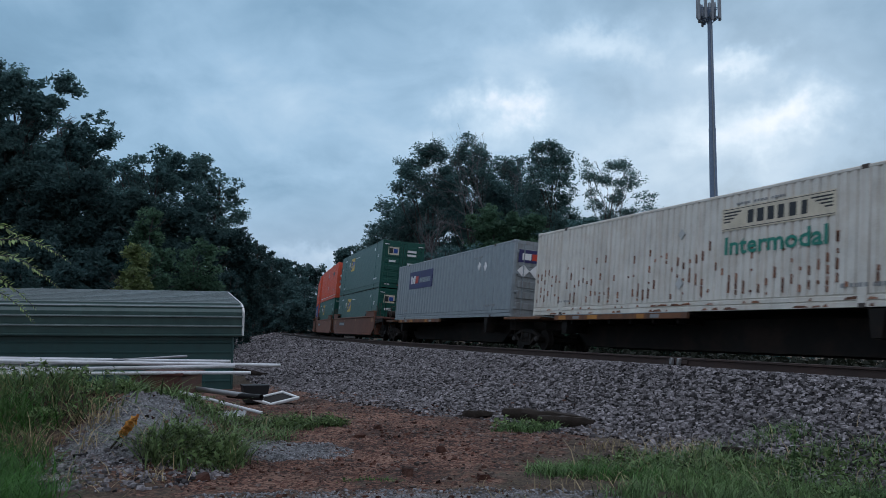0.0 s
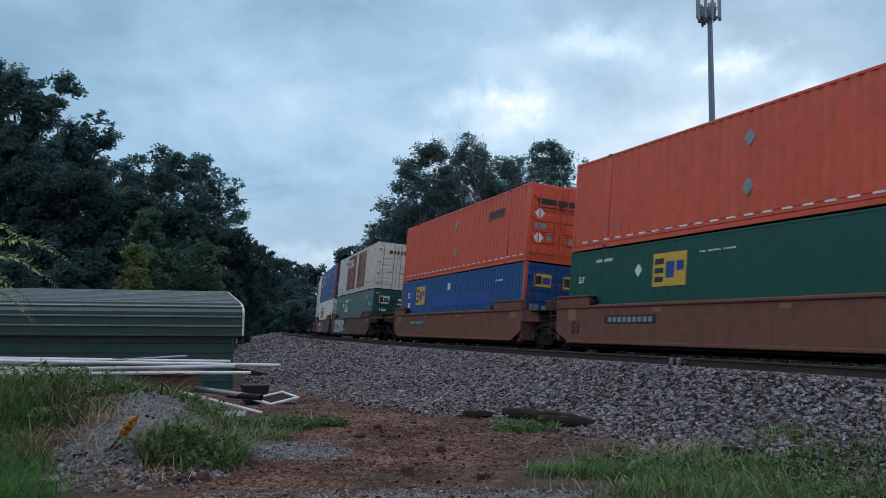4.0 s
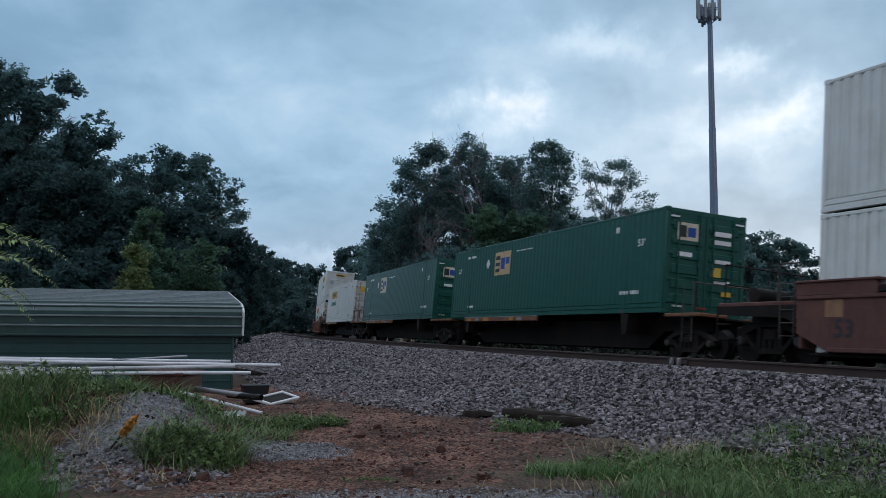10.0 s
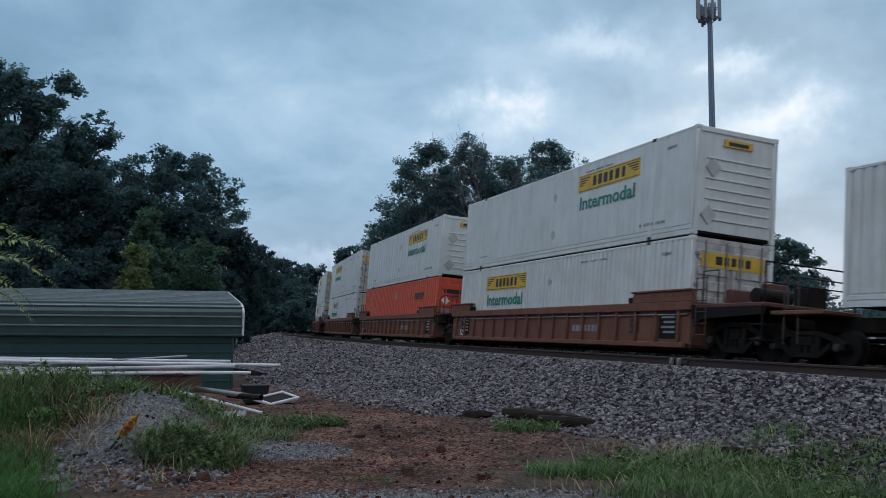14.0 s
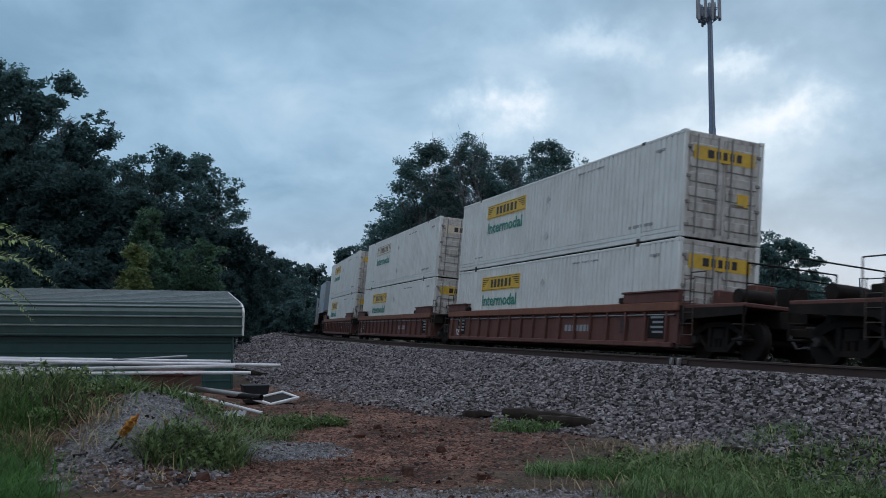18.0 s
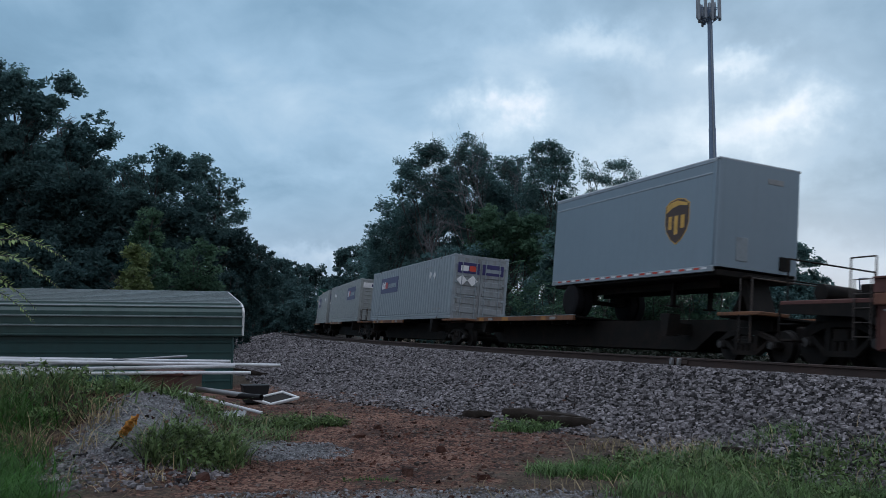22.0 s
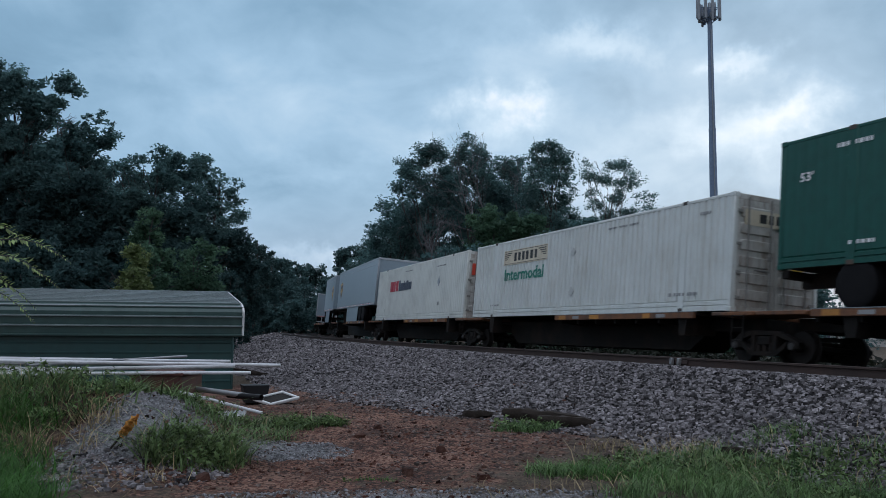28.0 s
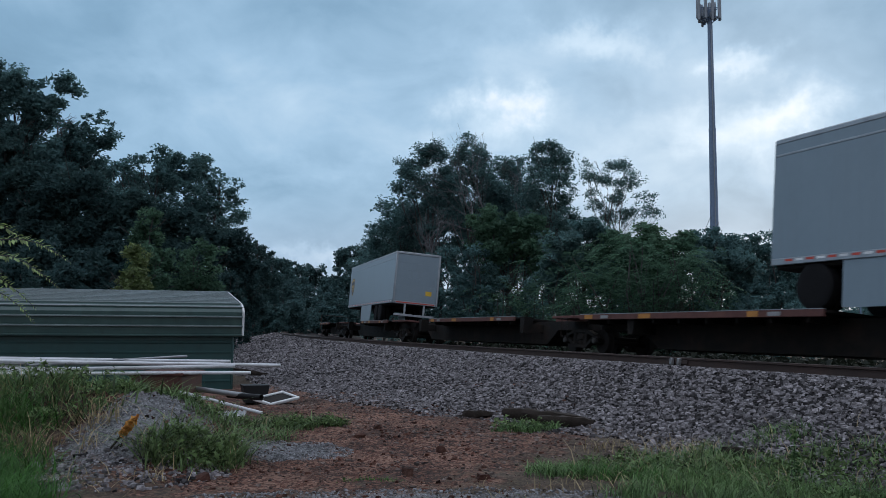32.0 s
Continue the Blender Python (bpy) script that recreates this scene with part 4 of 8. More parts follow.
def green_box(label, plate="yellow", end_plate="cream"):
    c = container("green", "door", 0.28, 0.0045, "rib", "green", None, label, rod="green")
    emp_logo(c, 10.15, L53, plate)
    small_print(c, L53, M["decal_white"], [(13.7, 2.48, 7, 0.11), (8.3, 2.42, 10, 0.05), (1.2, 0.55, 8, 0.12), (2.4, 2.38, 2, 0.2), (13.6, 0.42, 5, 0.09)])
    for u in (15.55, 1.35):
        lettering("lettering", "53'", 0.19, M["decal_white"], c, pose(u - L53 / 2, W53 / 2 + 0.004, 1.90) @ NEAR_TEXT, 0.36)
    diamonds(c, L53, [(12.3, 2.12, 0.17)])
    x = -L53 / 2
    lead_decal("logo_plate", c, 0.36, 1.02, 2.02, 2.5, M[end_plate], x - 0.005, 0.004)
    lead_decal("logo_mark", c, 0.44, 0.64, 2.1, 2.42, M["black"], x - 0.005, 0.008)
    lead_decal("logo_block", c, 0.68, 0.94, 2.12, 2.38, M["decal_blue"], x - 0.005, 0.008)
    for v0, v1, z0, z1 in ((1.55, 2.1, 2.25, 2.38), (1.55, 2.1, 2.02, 2.14), (0.4, 0.85, 1.58, 1.7), (1.6, 2.1, 1.5, 1.6), (1.6, 2.1, 0.95, 1.05)):
        lead_decal("small_print", c, v0, v1, z0, z1, M["decal_white"], x - 0.005, 0.006)
    for v0, v1, z0, z1 in ((1.5, 1.8, 1.12, 1.38), (1.85, 2.2, 0.62, 0.75)):
        lead_decal("warning_label", c, v0, v1, z0, z1, M["yellow"], x - 0.005, 0.006)
    for v in (0.13, 2.2):
        lead_decal("reflective_strip", c, v, v + 0.3, 2.62, 2.66, M["decal_white"], x - 0.03, 0.006)
        for k in range(3):
            lead_decal("reflective_strip", c, 0.3 + k * 0.75, 0.6 + k * 0.75, 0.2, 0.25, M["decal_red" if k % 2 else "decal_white"], x - 0.03, 0.006)
    return c


def orange_box(label):
    c = container("orange", "door", 0.36, 0.03, "wave", "orange", None, label, rod="orange", dashes=True)
    near_decal("logo_bar", c, 2.35, 4.0, 2.02, 2.24, M["black"], L53, 0.006, label="dark bar of a company name")
    near_decal("logo_line", c, 2.35, 4.05, 1.93, 1.97, M["black"], L53, 0.006)
    diamonds(c, L53, [(7.95, 2.15, 0.2), (7.95, 0.95, 0.2)], "grey")
    small_print(c, L53, M["grey_decal"], [(1.9, 0.7, 6, 0.09), (13.4, 0.6, 6, 0.08), (2.4, 2.55, 5, 0.06)])
    x = -L53 / 2
    lead_decal("logo_bar", c, 0.32, 2.1, 2.14, 2.34, M["black"], x - 0.01, 0.008)
    lead_decal("logo_line", c, 0.32, 2.1, 2.0, 2.04, M["black"], x - 0.01, 0.008)
    for z in (1.78, 0.88):
        part("placard", Geo().prism([(W53 / 2 - 0.42 + 0.2, z), (W53 / 2 - 0.42, z - 0.22), (W53 / 2 - 0.42 - 0.2, z), (W53 / 2 - 0.42, z + 0.22)], x - 0.03, x + 0.02, "x"), M["decal_white"], c)
    for v0, v1, z0, z1 in ((0.25, 0.7, 1.22, 1.42), (1.65, 1.85, 0.72, 1.02), (0.75, 0.95, 0.8, 1.1)):
        lead_decal("label", c, v0, v1, z0, z1, M["grey"], x - 0.01, 0.008)
    lead_decal("warning_label", c, 1.95, 2.25, 0.7, 0.95, M["yellow"], x - 0.01, 0.008)
    return c


def blue_box(label):
    c = container("blue", "door", 0.30, 0.012, "rib", "blue", "post_red", label, rod="blue")
    emp_logo(c, 11.95, L53, "yellow")
    lettering("lettering", "53", 0.27, M["decal_white"], c, pose(14.9 - L53 / 2, W53 / 2 + 0.004, 2.0) @ NEAR_TEXT, 0.42)
    near_decal("notice", c, 14.45, 14.75, 1.5, 1.75, M["decal_white"], L53, 0.006)
    near_decal("notice", c, 8.2, 8.55, 2.18, 2.5, M["decal_white"], L53, 0.006)
    near_decal("repainted_patch", c, 3.2, 10.6, 1.45, 2.0, M["decal_blue"], L53, 0.002, label="deeper blue repainted patch")
    small_print(c, L53, M["decal_white"], [(2.0, 2.3, 6, 0.07), (2.6, 0.6, 2, 0.2), (13.0, 0.55, 2, 0.16)])
    x = -L53 / 2
    for v in (0.38, 1.5):
        lead_decal("logo_plate", c, v, v + 0.72, 2.04, 2.5, M["yellow"], x - 0.005, 0.004)
        lead_decal("logo_mark", c, v + 0.08, v + 0.3, 2.12, 2.42, M["black"], x - 0.005, 0.008)
        lead_decal("logo_block", c, v + 0.34, v + 0.64, 2.14, 2.38, M["decal_blue"], x - 0.005, 0.008)
    for v0, v1, z0, z1 in ((0.25, 0.6, 1.05, 1.4), (0.75, 0.95, 1.1, 1.35), (1.5, 1.95, 0.95, 1.3), (1.8, 2.2, 1.55, 1.62), (1.9, 2.25, 0.62, 0.78)):
        lead_decal("label", c, v0, v1, z0, z1, M["grey"], x - 0.005, 0.006)
    return c


def grey_box(label, body="grey", end="door", u=9.95, period=0.42, depth=0.012):
    c = container(body, end, period, depth, "rib", "door_dirt" if end == "door" else body, None, label, rod="grey")
    parcel_logo(c, u, L53)
    small_print(c, L53, M["grey_decal"], [(1.6, 0.42, 9, 0.10), (13.9, 0.42, 6, 0.08), (3.3, 2.45, 8, 0.06)])
    diamonds(c, L53, [(2.9, 2.05, 0.17), (3.6, 2.1, 0.17)] if u > 6 else [(12.6, 2.05, 0.17), (13.2, 2.1, 0.17)], "decal_white")
    x = -L53 / 2
    if end == "door":
        for v0, v1, m in ((0.2, 1.22, "navy"), (1.36, 2.36, "navy")):
            lead_decal("logo_plate", c, v0, v1, 2.06, 2.54, M[m], x - 0.01, 0.006, "navy logo panel")
        lead_decal("logo_bar", c, 0.34, 0.7, 2.16, 2.4, M["decal_white"], x - 0.01, 0.01)
        lead_decal("logo_bar_red", c, 0.74, 1.04, 2.16, 2.4, M["decal_red"], x - 0.01, 0.01)
        lead_decal("logo_words", c, 1.5, 2.24, 2.18, 2.34, M["grey"], x - 0.01, 0.01)
        for v in (0.42, 0.92):
            part("placard", Geo().prism([(W53 / 2 - v + 0.24, 1.74), (W53 / 2 - v, 1.5), (W53 / 2 - v - 0.24, 1.74), (W53 / 2 - v, 1.98)], x - 0.03, x + 0.02, "x"), M["decal_white"], c)
    else:
        lead_decal("sign_panel", c, 0.2, 2.3, 2.28, 2.62, M["decal_white"], x - 0.01, 0.02, "white sign panel along the top")
        lead_decal("logo_bar", c, 0.75, 1.05, 2.36, 2.54, M["navy"], x - 0.01, 0.024)
        lead_decal("logo_words", c, 1.15, 2.1, 2.4, 2.5, M["grey"], x - 0.01, 0.024)
    return c


def cream_box(label):
    c = container("xpo", "door", 0.255, 0.014, "rib", "white_end", None, label, rod="rod_grey")
    y0, y1 = W53 / 2 - 0.02, W53 / 2 + 0.006
    g, k = Geo(), Geo()
    end = 13.15 - L53 / 2
    for a, b in ((0.0, 0.50), (0.62, 1.10), (1.24, 1.74)):
        g.box(end - b, end - a, y0, y1, 1.58, 2.14)
    x = 1.9
    for w, h in ((0.26, 0.56), (0.3, 0.4), (0.3, 0.4), (0.09, 0.5), (0.26, 0.4), (0.18, 0.5), (0.09, 0.5), (0.26, 0.4), (0.26, 0.4)):
        k.box(end - x - w, end - x, y0, y1, 1.58, 1.58 + h)
        x += w + 0.06
    part("logo_bar_red", g, M["crimson"], c, "crimson logo shapes")
    part("logo_words", k, M["patch_blue"], c, "dark grey bars of a company name")
    small_print(c, L53, M["grey_decal"], [(3.0, 2.45, 10, 0.06), (8.8, 2.55, 10, 0.05), (3.7, 0.62, 2, 0.2), (14.0, 0.5, 1, 0.2)])
    diamonds(c, L53, [(3.9, 1.75, 0.2)], "grey")
    lead_decal("logo_bar_red", c, 0.25, 0.7, 1.85, 2.35, M["decal_red"], -L53 / 2 - 0.01, 0.006)
    return c


def wheel(parent, x, y, z, r=0.5, tyre=0.28, s=1):
    """A road wheel: tyre, rim and hub."""
    w = part("wheel", Geo().lathe([(-tyre / 2, r * 0.62), (-tyre / 2, r * 0.92), (-tyre / 2 + 0.03, r), (tyre / 2 - 0.03, r), (tyre / 2, r * 0.92), (tyre / 2, r * 0.62)], "y", 28), M["tyre"], parent, "black rubber tyre", at=pose(x, y, z))
    part("rim", Geo().lathe([(s * (tyre / 2 - 0.005), r * 0.60), (s * (tyre / 2 - 0.02), r * 0.52), (s * (tyre / 2 - 0.10), r * 0.36), (s * (tyre / 2 - 0.10), r * 0.2), (s * (tyre / 2 - 0.02), r * 0.16), (s * (tyre / 2 - 0.02), 0.02)], "y", 24), M["grey"], w, "dull metal rim")
    return w


def shield(parent, u, z, L, w=1.05, h=1.25):
    """A brown shield with a gold crest and gold bars."""
    def outline(k):
        pts = [(-0.5, 0.36), (-0.5, -0.05), (-0.42, -0.22), (-0.22, -0.40), (0.0, -0.5), (0.22, -0.40), (0.42, -0.22), (0.5, -0.05), (0.5, 0.36), (0.3, 0.46), (0.0, 0.5), (-0.3, 0.46)]
        return [(u + a * w * k, z + b * h * k) for a, b in pts]
    near_shape("logo_shield", parent, outline(1.0), M["gold"], L, 0.006, label="gold rimmed shield")
    near_shape("logo_field", parent, outline(0.95), M["brown"], L, 0.010, label="brown shield field")
    near_shape("logo_crest", parent, [(u + a * w, z + b * h) for a, b in ((-0.42, 0.36), (-0.42, 0.30), (-0.1, 0.34), (0.2, 0.30), (0.44, 0.20), (0.44, 0.36), (0.25, 0.42), (0, 0.45))], M["gold"], L, 0.014)
    g = Geo()
    for a, b, c, d in ((0.20, 0.34, -0.16, 0.12), (-0.05, 0.10, -0.28, 0.12), (-0.32, -0.17, -0.16, 0.12)):
        g.box(u + a * w - L / 2, u + b * w - L / 2, W53 / 2 - 0.02, W53 / 2 + 0.014, z + c * h, z + d * h)
    part("logo_block", g, M["gold"], parent, "gold logo bars")


def trailer(L, rear_leads, shield_u, label, tandem, name="semi_trailer", skirt=True):
    """A road trailer on the deck: tyres at z = 0, floor at 0.98, roof at 3.89."""
    c = root(name, Matrix(), label, "semi trailer", "trailers on the train")
    z0, z1 = 0.98, 3.89
    y = W53 / 2
    body = Geo()
    if rear_leads:
        body.soft(-L / 2, L / 2, -y, y, z0 + 0.16, z1 - 0.06, 0.03)
    else:
        r = 0.16
        body.prism([(L / 2, -y), (L / 2, y), (-L / 2 + r, y), (-L / 2 + r * 0.3, y - r * 0.3), (-L / 2, y - r), (-L / 2, -y + r), (-L / 2 + r * 0.3, -y + r * 0.3), (-L / 2 + r, -y)], z0 + 0.16, z1 - 0.06, "z")
    part("body", body, M["trailer"], c)
    part("roof", Geo().soft(-L / 2 + 0.02, L / 2 - 0.02, -y + 0.02, y - 0.02, z1 - 0.07, z1, 0.02), M["alu"], c, "aluminium roof sheet")
    for s in (1, -1):
        part("top_rail", Geo().soft(-L / 2 + 0.12, L / 2, *sorted((s * (y - 0.03), s * (y + 0.012))), z1 - 0.13, z1 - 0.03, 0.012), M["alu"], c)
        part("trim_strip", Geo().soft(-L / 2 + 0.25, L / 2 - 0.02, *sorted((s * (y - 0.02), s * (y + 0.010))), z1 - 0.42, z1 - 0.37, 0.008), M["alu"], c, "bright trim strip")
        part("bottom_rail", Geo().soft(-L / 2 + 0.1, L / 2, *sorted((s * (y - 0.06), s * (y + 0.012))), z0 + 0.02, z0 + 0.17, 0.012), M["alu"], c)
        dash_w, dash_r = Geo(), Geo()
        k = -L / 2 + 0.3
        i = 0
        while k < L / 2 - 0.4:
            (dash_r if i % 2 else dash_w).box(k, k + 0.22, *sorted((s * (y - 0.02), s * (y + 0.016))), z0 + 0.09, z0 + 0.14)
            k += 0.30
            i += 1
        part("reflective_strip", dash_w, M["decal_white"], c)["kind"] = "stuff"
        part("reflective_strip_red", dash_r, M["decal_red"], c)["kind"] = "stuff"
        if L > 12:
            e = 1 if rear_leads else -1
            a, b = sorted((e * (L / 2 - 9.9), e * (L / 2 - 3.9)))
            a, b = (-L / 2 + 6.0, L / 2 - 5.2) if rear_leads else (-L / 2 + 5.2, L / 2 - 6.0)
            part("side_skirt", Geo().prism([(a, z0 + 0.02), (b, z0 + 0.02), (b - 0.08, 0.03), (a + 0.3, 0.03)], *sorted((s * (y - 0.05), s * (y - 0.02))), "y"), M["trailer"], c, "pale side skirt panel")
        elif skirt:
            a, b = (-L / 2 + 3.1, L / 2 - 2.0)
            part("side_skirt", Geo().prism([(a + 0.25, 0.04), (b, 0.04), (b, z0 + 0.02), (a, z0 + 0.02)], *sorted((s * (y - 0.05), s * (y - 0.02))), "y"), M["trailer"], c, "pale side skirt panel")
    part("floor_frame", Geo().soft(-L / 2 + 0.05, L / 2 - 0.05, -y + 0.1, y - 0.1, z0 - 0.06, z0 + 0.1, 0.02)
         .box(-L / 2 + 0.8, L / 2 - 0.5, -0.5, -0.4, z0 - 0.25, z0).box(-L / 2 + 0.8, L / 2 - 0.5, 0.4, 0.5, z0 - 0.25, z0), M["steel_dark"], c, "dark steel underframe")
    for x in tandem:
        part("axle", Geo().tube((x, -1.1, 0.5), (x, 1.1, 0.5), 0.07), M["steel_dark"], c)
        part("suspension", Geo().box(x - 0.35, x + 0.35, -0.56, -0.44, 0.45, 0.8).box(x - 0.35, x + 0.35, 0.44, 0.56, 0.45, 0.8), M["steel_dark"], c)
        for s in (1, -1):
            wheel(c, x, s * 1.13, 0.5, 0.5, 0.28, s)
            wheel(c, x, s * 0.82, 0.5, 0.5, 0.26, s)
    e = 1 if rear_leads else -1
    for s in (1, -1):
        x = e * (L / 2 - 2.6)
        part("landing_leg", Geo().soft(x - 0.06, x + 0.06, *sorted((s * 0.55, s * 0.67)), 0.28, z0, 0.01).soft(x - 0.14, x + 0.14, *sorted((s * 0.48, s * 0.74)), 0.25, 0.29, 0.008), M["steel_dark"], c)
    shield(c, shield_u, 2.42, L)
    x = -L / 2
    if rear_leads:
        part("door_frame", Geo().soft(x - 0.05, x + 0.02, -y, -y + 0.11, z0, z1, 0.02).soft(x - 0.05, x + 0.02, y - 0.11, y, z0, z1, 0.02)
             .soft(x - 0.05, x + 0.02, -y + 0.11, y - 0.11, z1 - 0.13, z1, 0.02).soft(x - 0.05, x + 0.02, -y + 0.11, y - 0.11, z0, z0 + 0.15, 0.02), M["alu"], c)
        d = part("roll_door", Geo().box(x - 0.02, x + 0.01, -y + 0.11, y - 0.11, z0 + 0.15, z1 - 0.13), M["trailer"], c, "plain grey rear door")
        for k in range(6):
            part("door_panel", Geo().soft(x - 0.035, x - 0.01, -y + 0.13, y - 0.13, z0 + 0.17 + k * 0.425, z0 + 0.592 + k * 0.425, 0.002), M["trailer"], d)
        part("warning_label", Geo().box(x - 0.045, x - 0.03, -0.9, -0.55, z0 + 0.55, z0 + 0.8), M["yellow"], c, "orange-yellow label")
        part("bumper_guard", Geo().soft(x - 0.04, x + 0.06, -1.15, 1.15, 0.3, 0.42, 0.01).box(x, x + 0.06, 0.5, 0.6, 0.42, z0).box(x, x + 0.06, -0.6, -0.5, 0.42, z0), M["alu"], c)
        lead_decal("reflective_strip", c, 0.2, 2.4, z0 + 0.05, z0 + 0.1, M["decal_red"], x - 0.05, 0.006)
    else:
        g = Geo().soft(x - 0.02, x + 0.02, y - 0.95, y - 0.6, z0 + 0.35, z0 + 0.95, 0.01)
        part("air_line_box", g, M["grey"], c, "small grey box on the nose")
        part("connector", Geo().soft(x - 0.03, x + 0.02, -y + 0.3, -y + 0.65, z0 + 0.25, z0 + 0.6, 0.01), M["steel_dark"], c)
        part("marker_plate", Geo().soft(x - 0.01, x + 0.02, -0.7, -0.2, z1 - 0.5, z1 - 0.36, 0.005), M["grey_decal"], c)
        for s in (1, -1):
            part("corner_radius", Geo().soft(x + 0.1, x + 0.24, *sorted((s * (y - 0.02), s * (y + 0.008))), z0 + 0.2, z1 - 0.1, 0.01), M["trailer"], c)
    return c


def wheelset_mesh(k=1.0):
    """A pair of wheels on their axle; k: the wheels' size against the large ones."""
    g = Geo().tube((0, -0.9, 0), (0, 0.9, 0), 0.08, n=10)
    for s in (1, -1):
        g.lathe([(s * 0.82, 0.15), (s * 0.82, 0.40 * k), (s * 0.82, 0.46 * k), (s * 0.68, 0.465 * k), (s * 0.66, 0.46 * k + 0.04), (s * 0.635, 0.46 * k + 0.04), (s * 0.635, 0.42 * k), (s * 0.70, 0.36 * k), (s * 0.70, 0.15)], "y", 24)
        g.lathe([(s * 0.83, 0.10), (s * 1.03, 0.11), (s * 1.06, 0.07), (s * 1.06, 0.01)], "y", 10)
    return g.mesh("wheelset")


def side_frame_geo(s):
    """A cast side frame: arched top member, tension member and two window openings."""
    y0, y1 = sorted((s * 0.93, s * 1.10))
    g = Geo()
    g.prism([(-1.05, 0.44), (-0.80, 0.60), (-0.35, 0.78), (0.35, 0.78), (0.80, 0.60), (1.05, 0.44), (1.05, 0.56), (0.82, 0.72), (0.38, 0.90), (-0.38, 0.90), (-0.82, 0.72), (-1.05, 0.56)], y0, y1, "y")
    g.prism([(-0.72, 0.62), (-0.36, 0.30), (0.36, 0.30), (0.72, 0.62), (0.66, 0.42), (0.38, 0.18), (-0.38, 0.18), (-0.66, 0.42)], y0, y1, "y")
    for x in (-0.33, 0.33):
        g.soft(x - 0.07, x + 0.07, y0, y1, 0.22, 0.86, 0.02)
    for x in (-0.19, 0.0, 0.19):
        g.tube((x, (y0 + y1) / 2, 0.28), (x, (y0 + y1) / 2, 0.55), 0.075, n=10)
    for x in (-0.88, 0.88):
        g.soft(x - 0.17, x + 0.17, y0 - 0.01, y1 + 0.01, 0.36, 0.62, 0.04)
    return g


def lowered(geo, k):
    """The same casting made lower for smaller wheels."""
    geo.v = [(x, y, z * k) for x, y, z in geo.v]
    return geo


TRUCK_MESHES = {}
for size, k in (("large", 1.0), ("small", 0.78)):
    meshes = [wheelset_mesh(k), lowered(side_frame_geo(1), k).mesh("side_frame"), lowered(side_frame_geo(-1), k).mesh("side_frame"),
              Geo().soft(-0.2, 0.2, -1.1, 1.1, 0.48 * k, 0.75 * k, 0.03).lathe([(0.75 * k, 0.3), (0.92, 0.3)], "z", 14).mesh("bolster"),
              Geo().lathe([(1.10, 0.11 * k), (1.15, 0.10 * k), (1.16, 0.02)], "y", 12).mesh("bearing_cap")]
    for me_, mat_ in zip(meshes, ("wheel", "steel_dark", "steel_dark", "steel_dark", "wheel_rim")):
        me_.materials.append(M[mat_])
    TRUCK_MESHES[size] = (0.46 * k, *meshes)


def truck(parent, x, s_place, size="large"):
    """A two-axle truck under a car, at x in the car's space."""
    r, wheels, frame_near, frame_far, bolster, cap = TRUCK_MESHES[size]
    t = part("truck", bolster, M["steel_dark"], parent, "dark cast steel truck", at=pose(x, 0, 0))
    for me in (frame_near, frame_far):
        part("side_frame", me, M["steel_dark"], t)
    for dx in (-0.88, 0.88):
        w = part("wheelset", wheels, M["wheel"], t, at=pose(dx, 0, r))
        SPIN.append((w, s_place + dx, dx, r))
        part("bearing_cap", cap, M["wheel_rim"], t, "worn bearing cap", at=pose(dx, 0, r))
    return t


def ladder(parent, x, y, z0, z1, s, name="ladder"):
    g = Geo()
    for dx in (-0.2, 0.2):
        g.tube((x + dx, y, z0), (x + dx, y, z1), 0.014, n=6)
    z = z0 + 0.06
    while z < z1:
        g.tube((x - 0.2, y, z), (x + 0.2, y, z), 0.012, n=6)
        z += 0.28
    return part(name, g, M["steel_dark"] if name == "step" else M["fitting"], parent, "grimy steel grab irons")


def coupler(parent, x, e):
    g = Geo().soft(*sorted((x, x + e * 0.9)), -0.09, 0.09, 0.62, 0.82, 0.02).soft(*sorted((x + e * 0.75, x + e * 1.05)), -0.16, 0.16, 0.58, 0.88, 0.05)
    part("coupler", g, M["steel_dark"], parent, "cast steel coupler")
    part("air_hose", Geo().tube((x + e * 0.4, 0.3, 0.7), (x + e * 0.7, 0.3, 0.35), 0.03, n=6).tube((x + e * 0.7, 0.3, 0.35), (x + e * 1.0, 0.2, 0.4), 0.03, n=6), M["black"], parent)


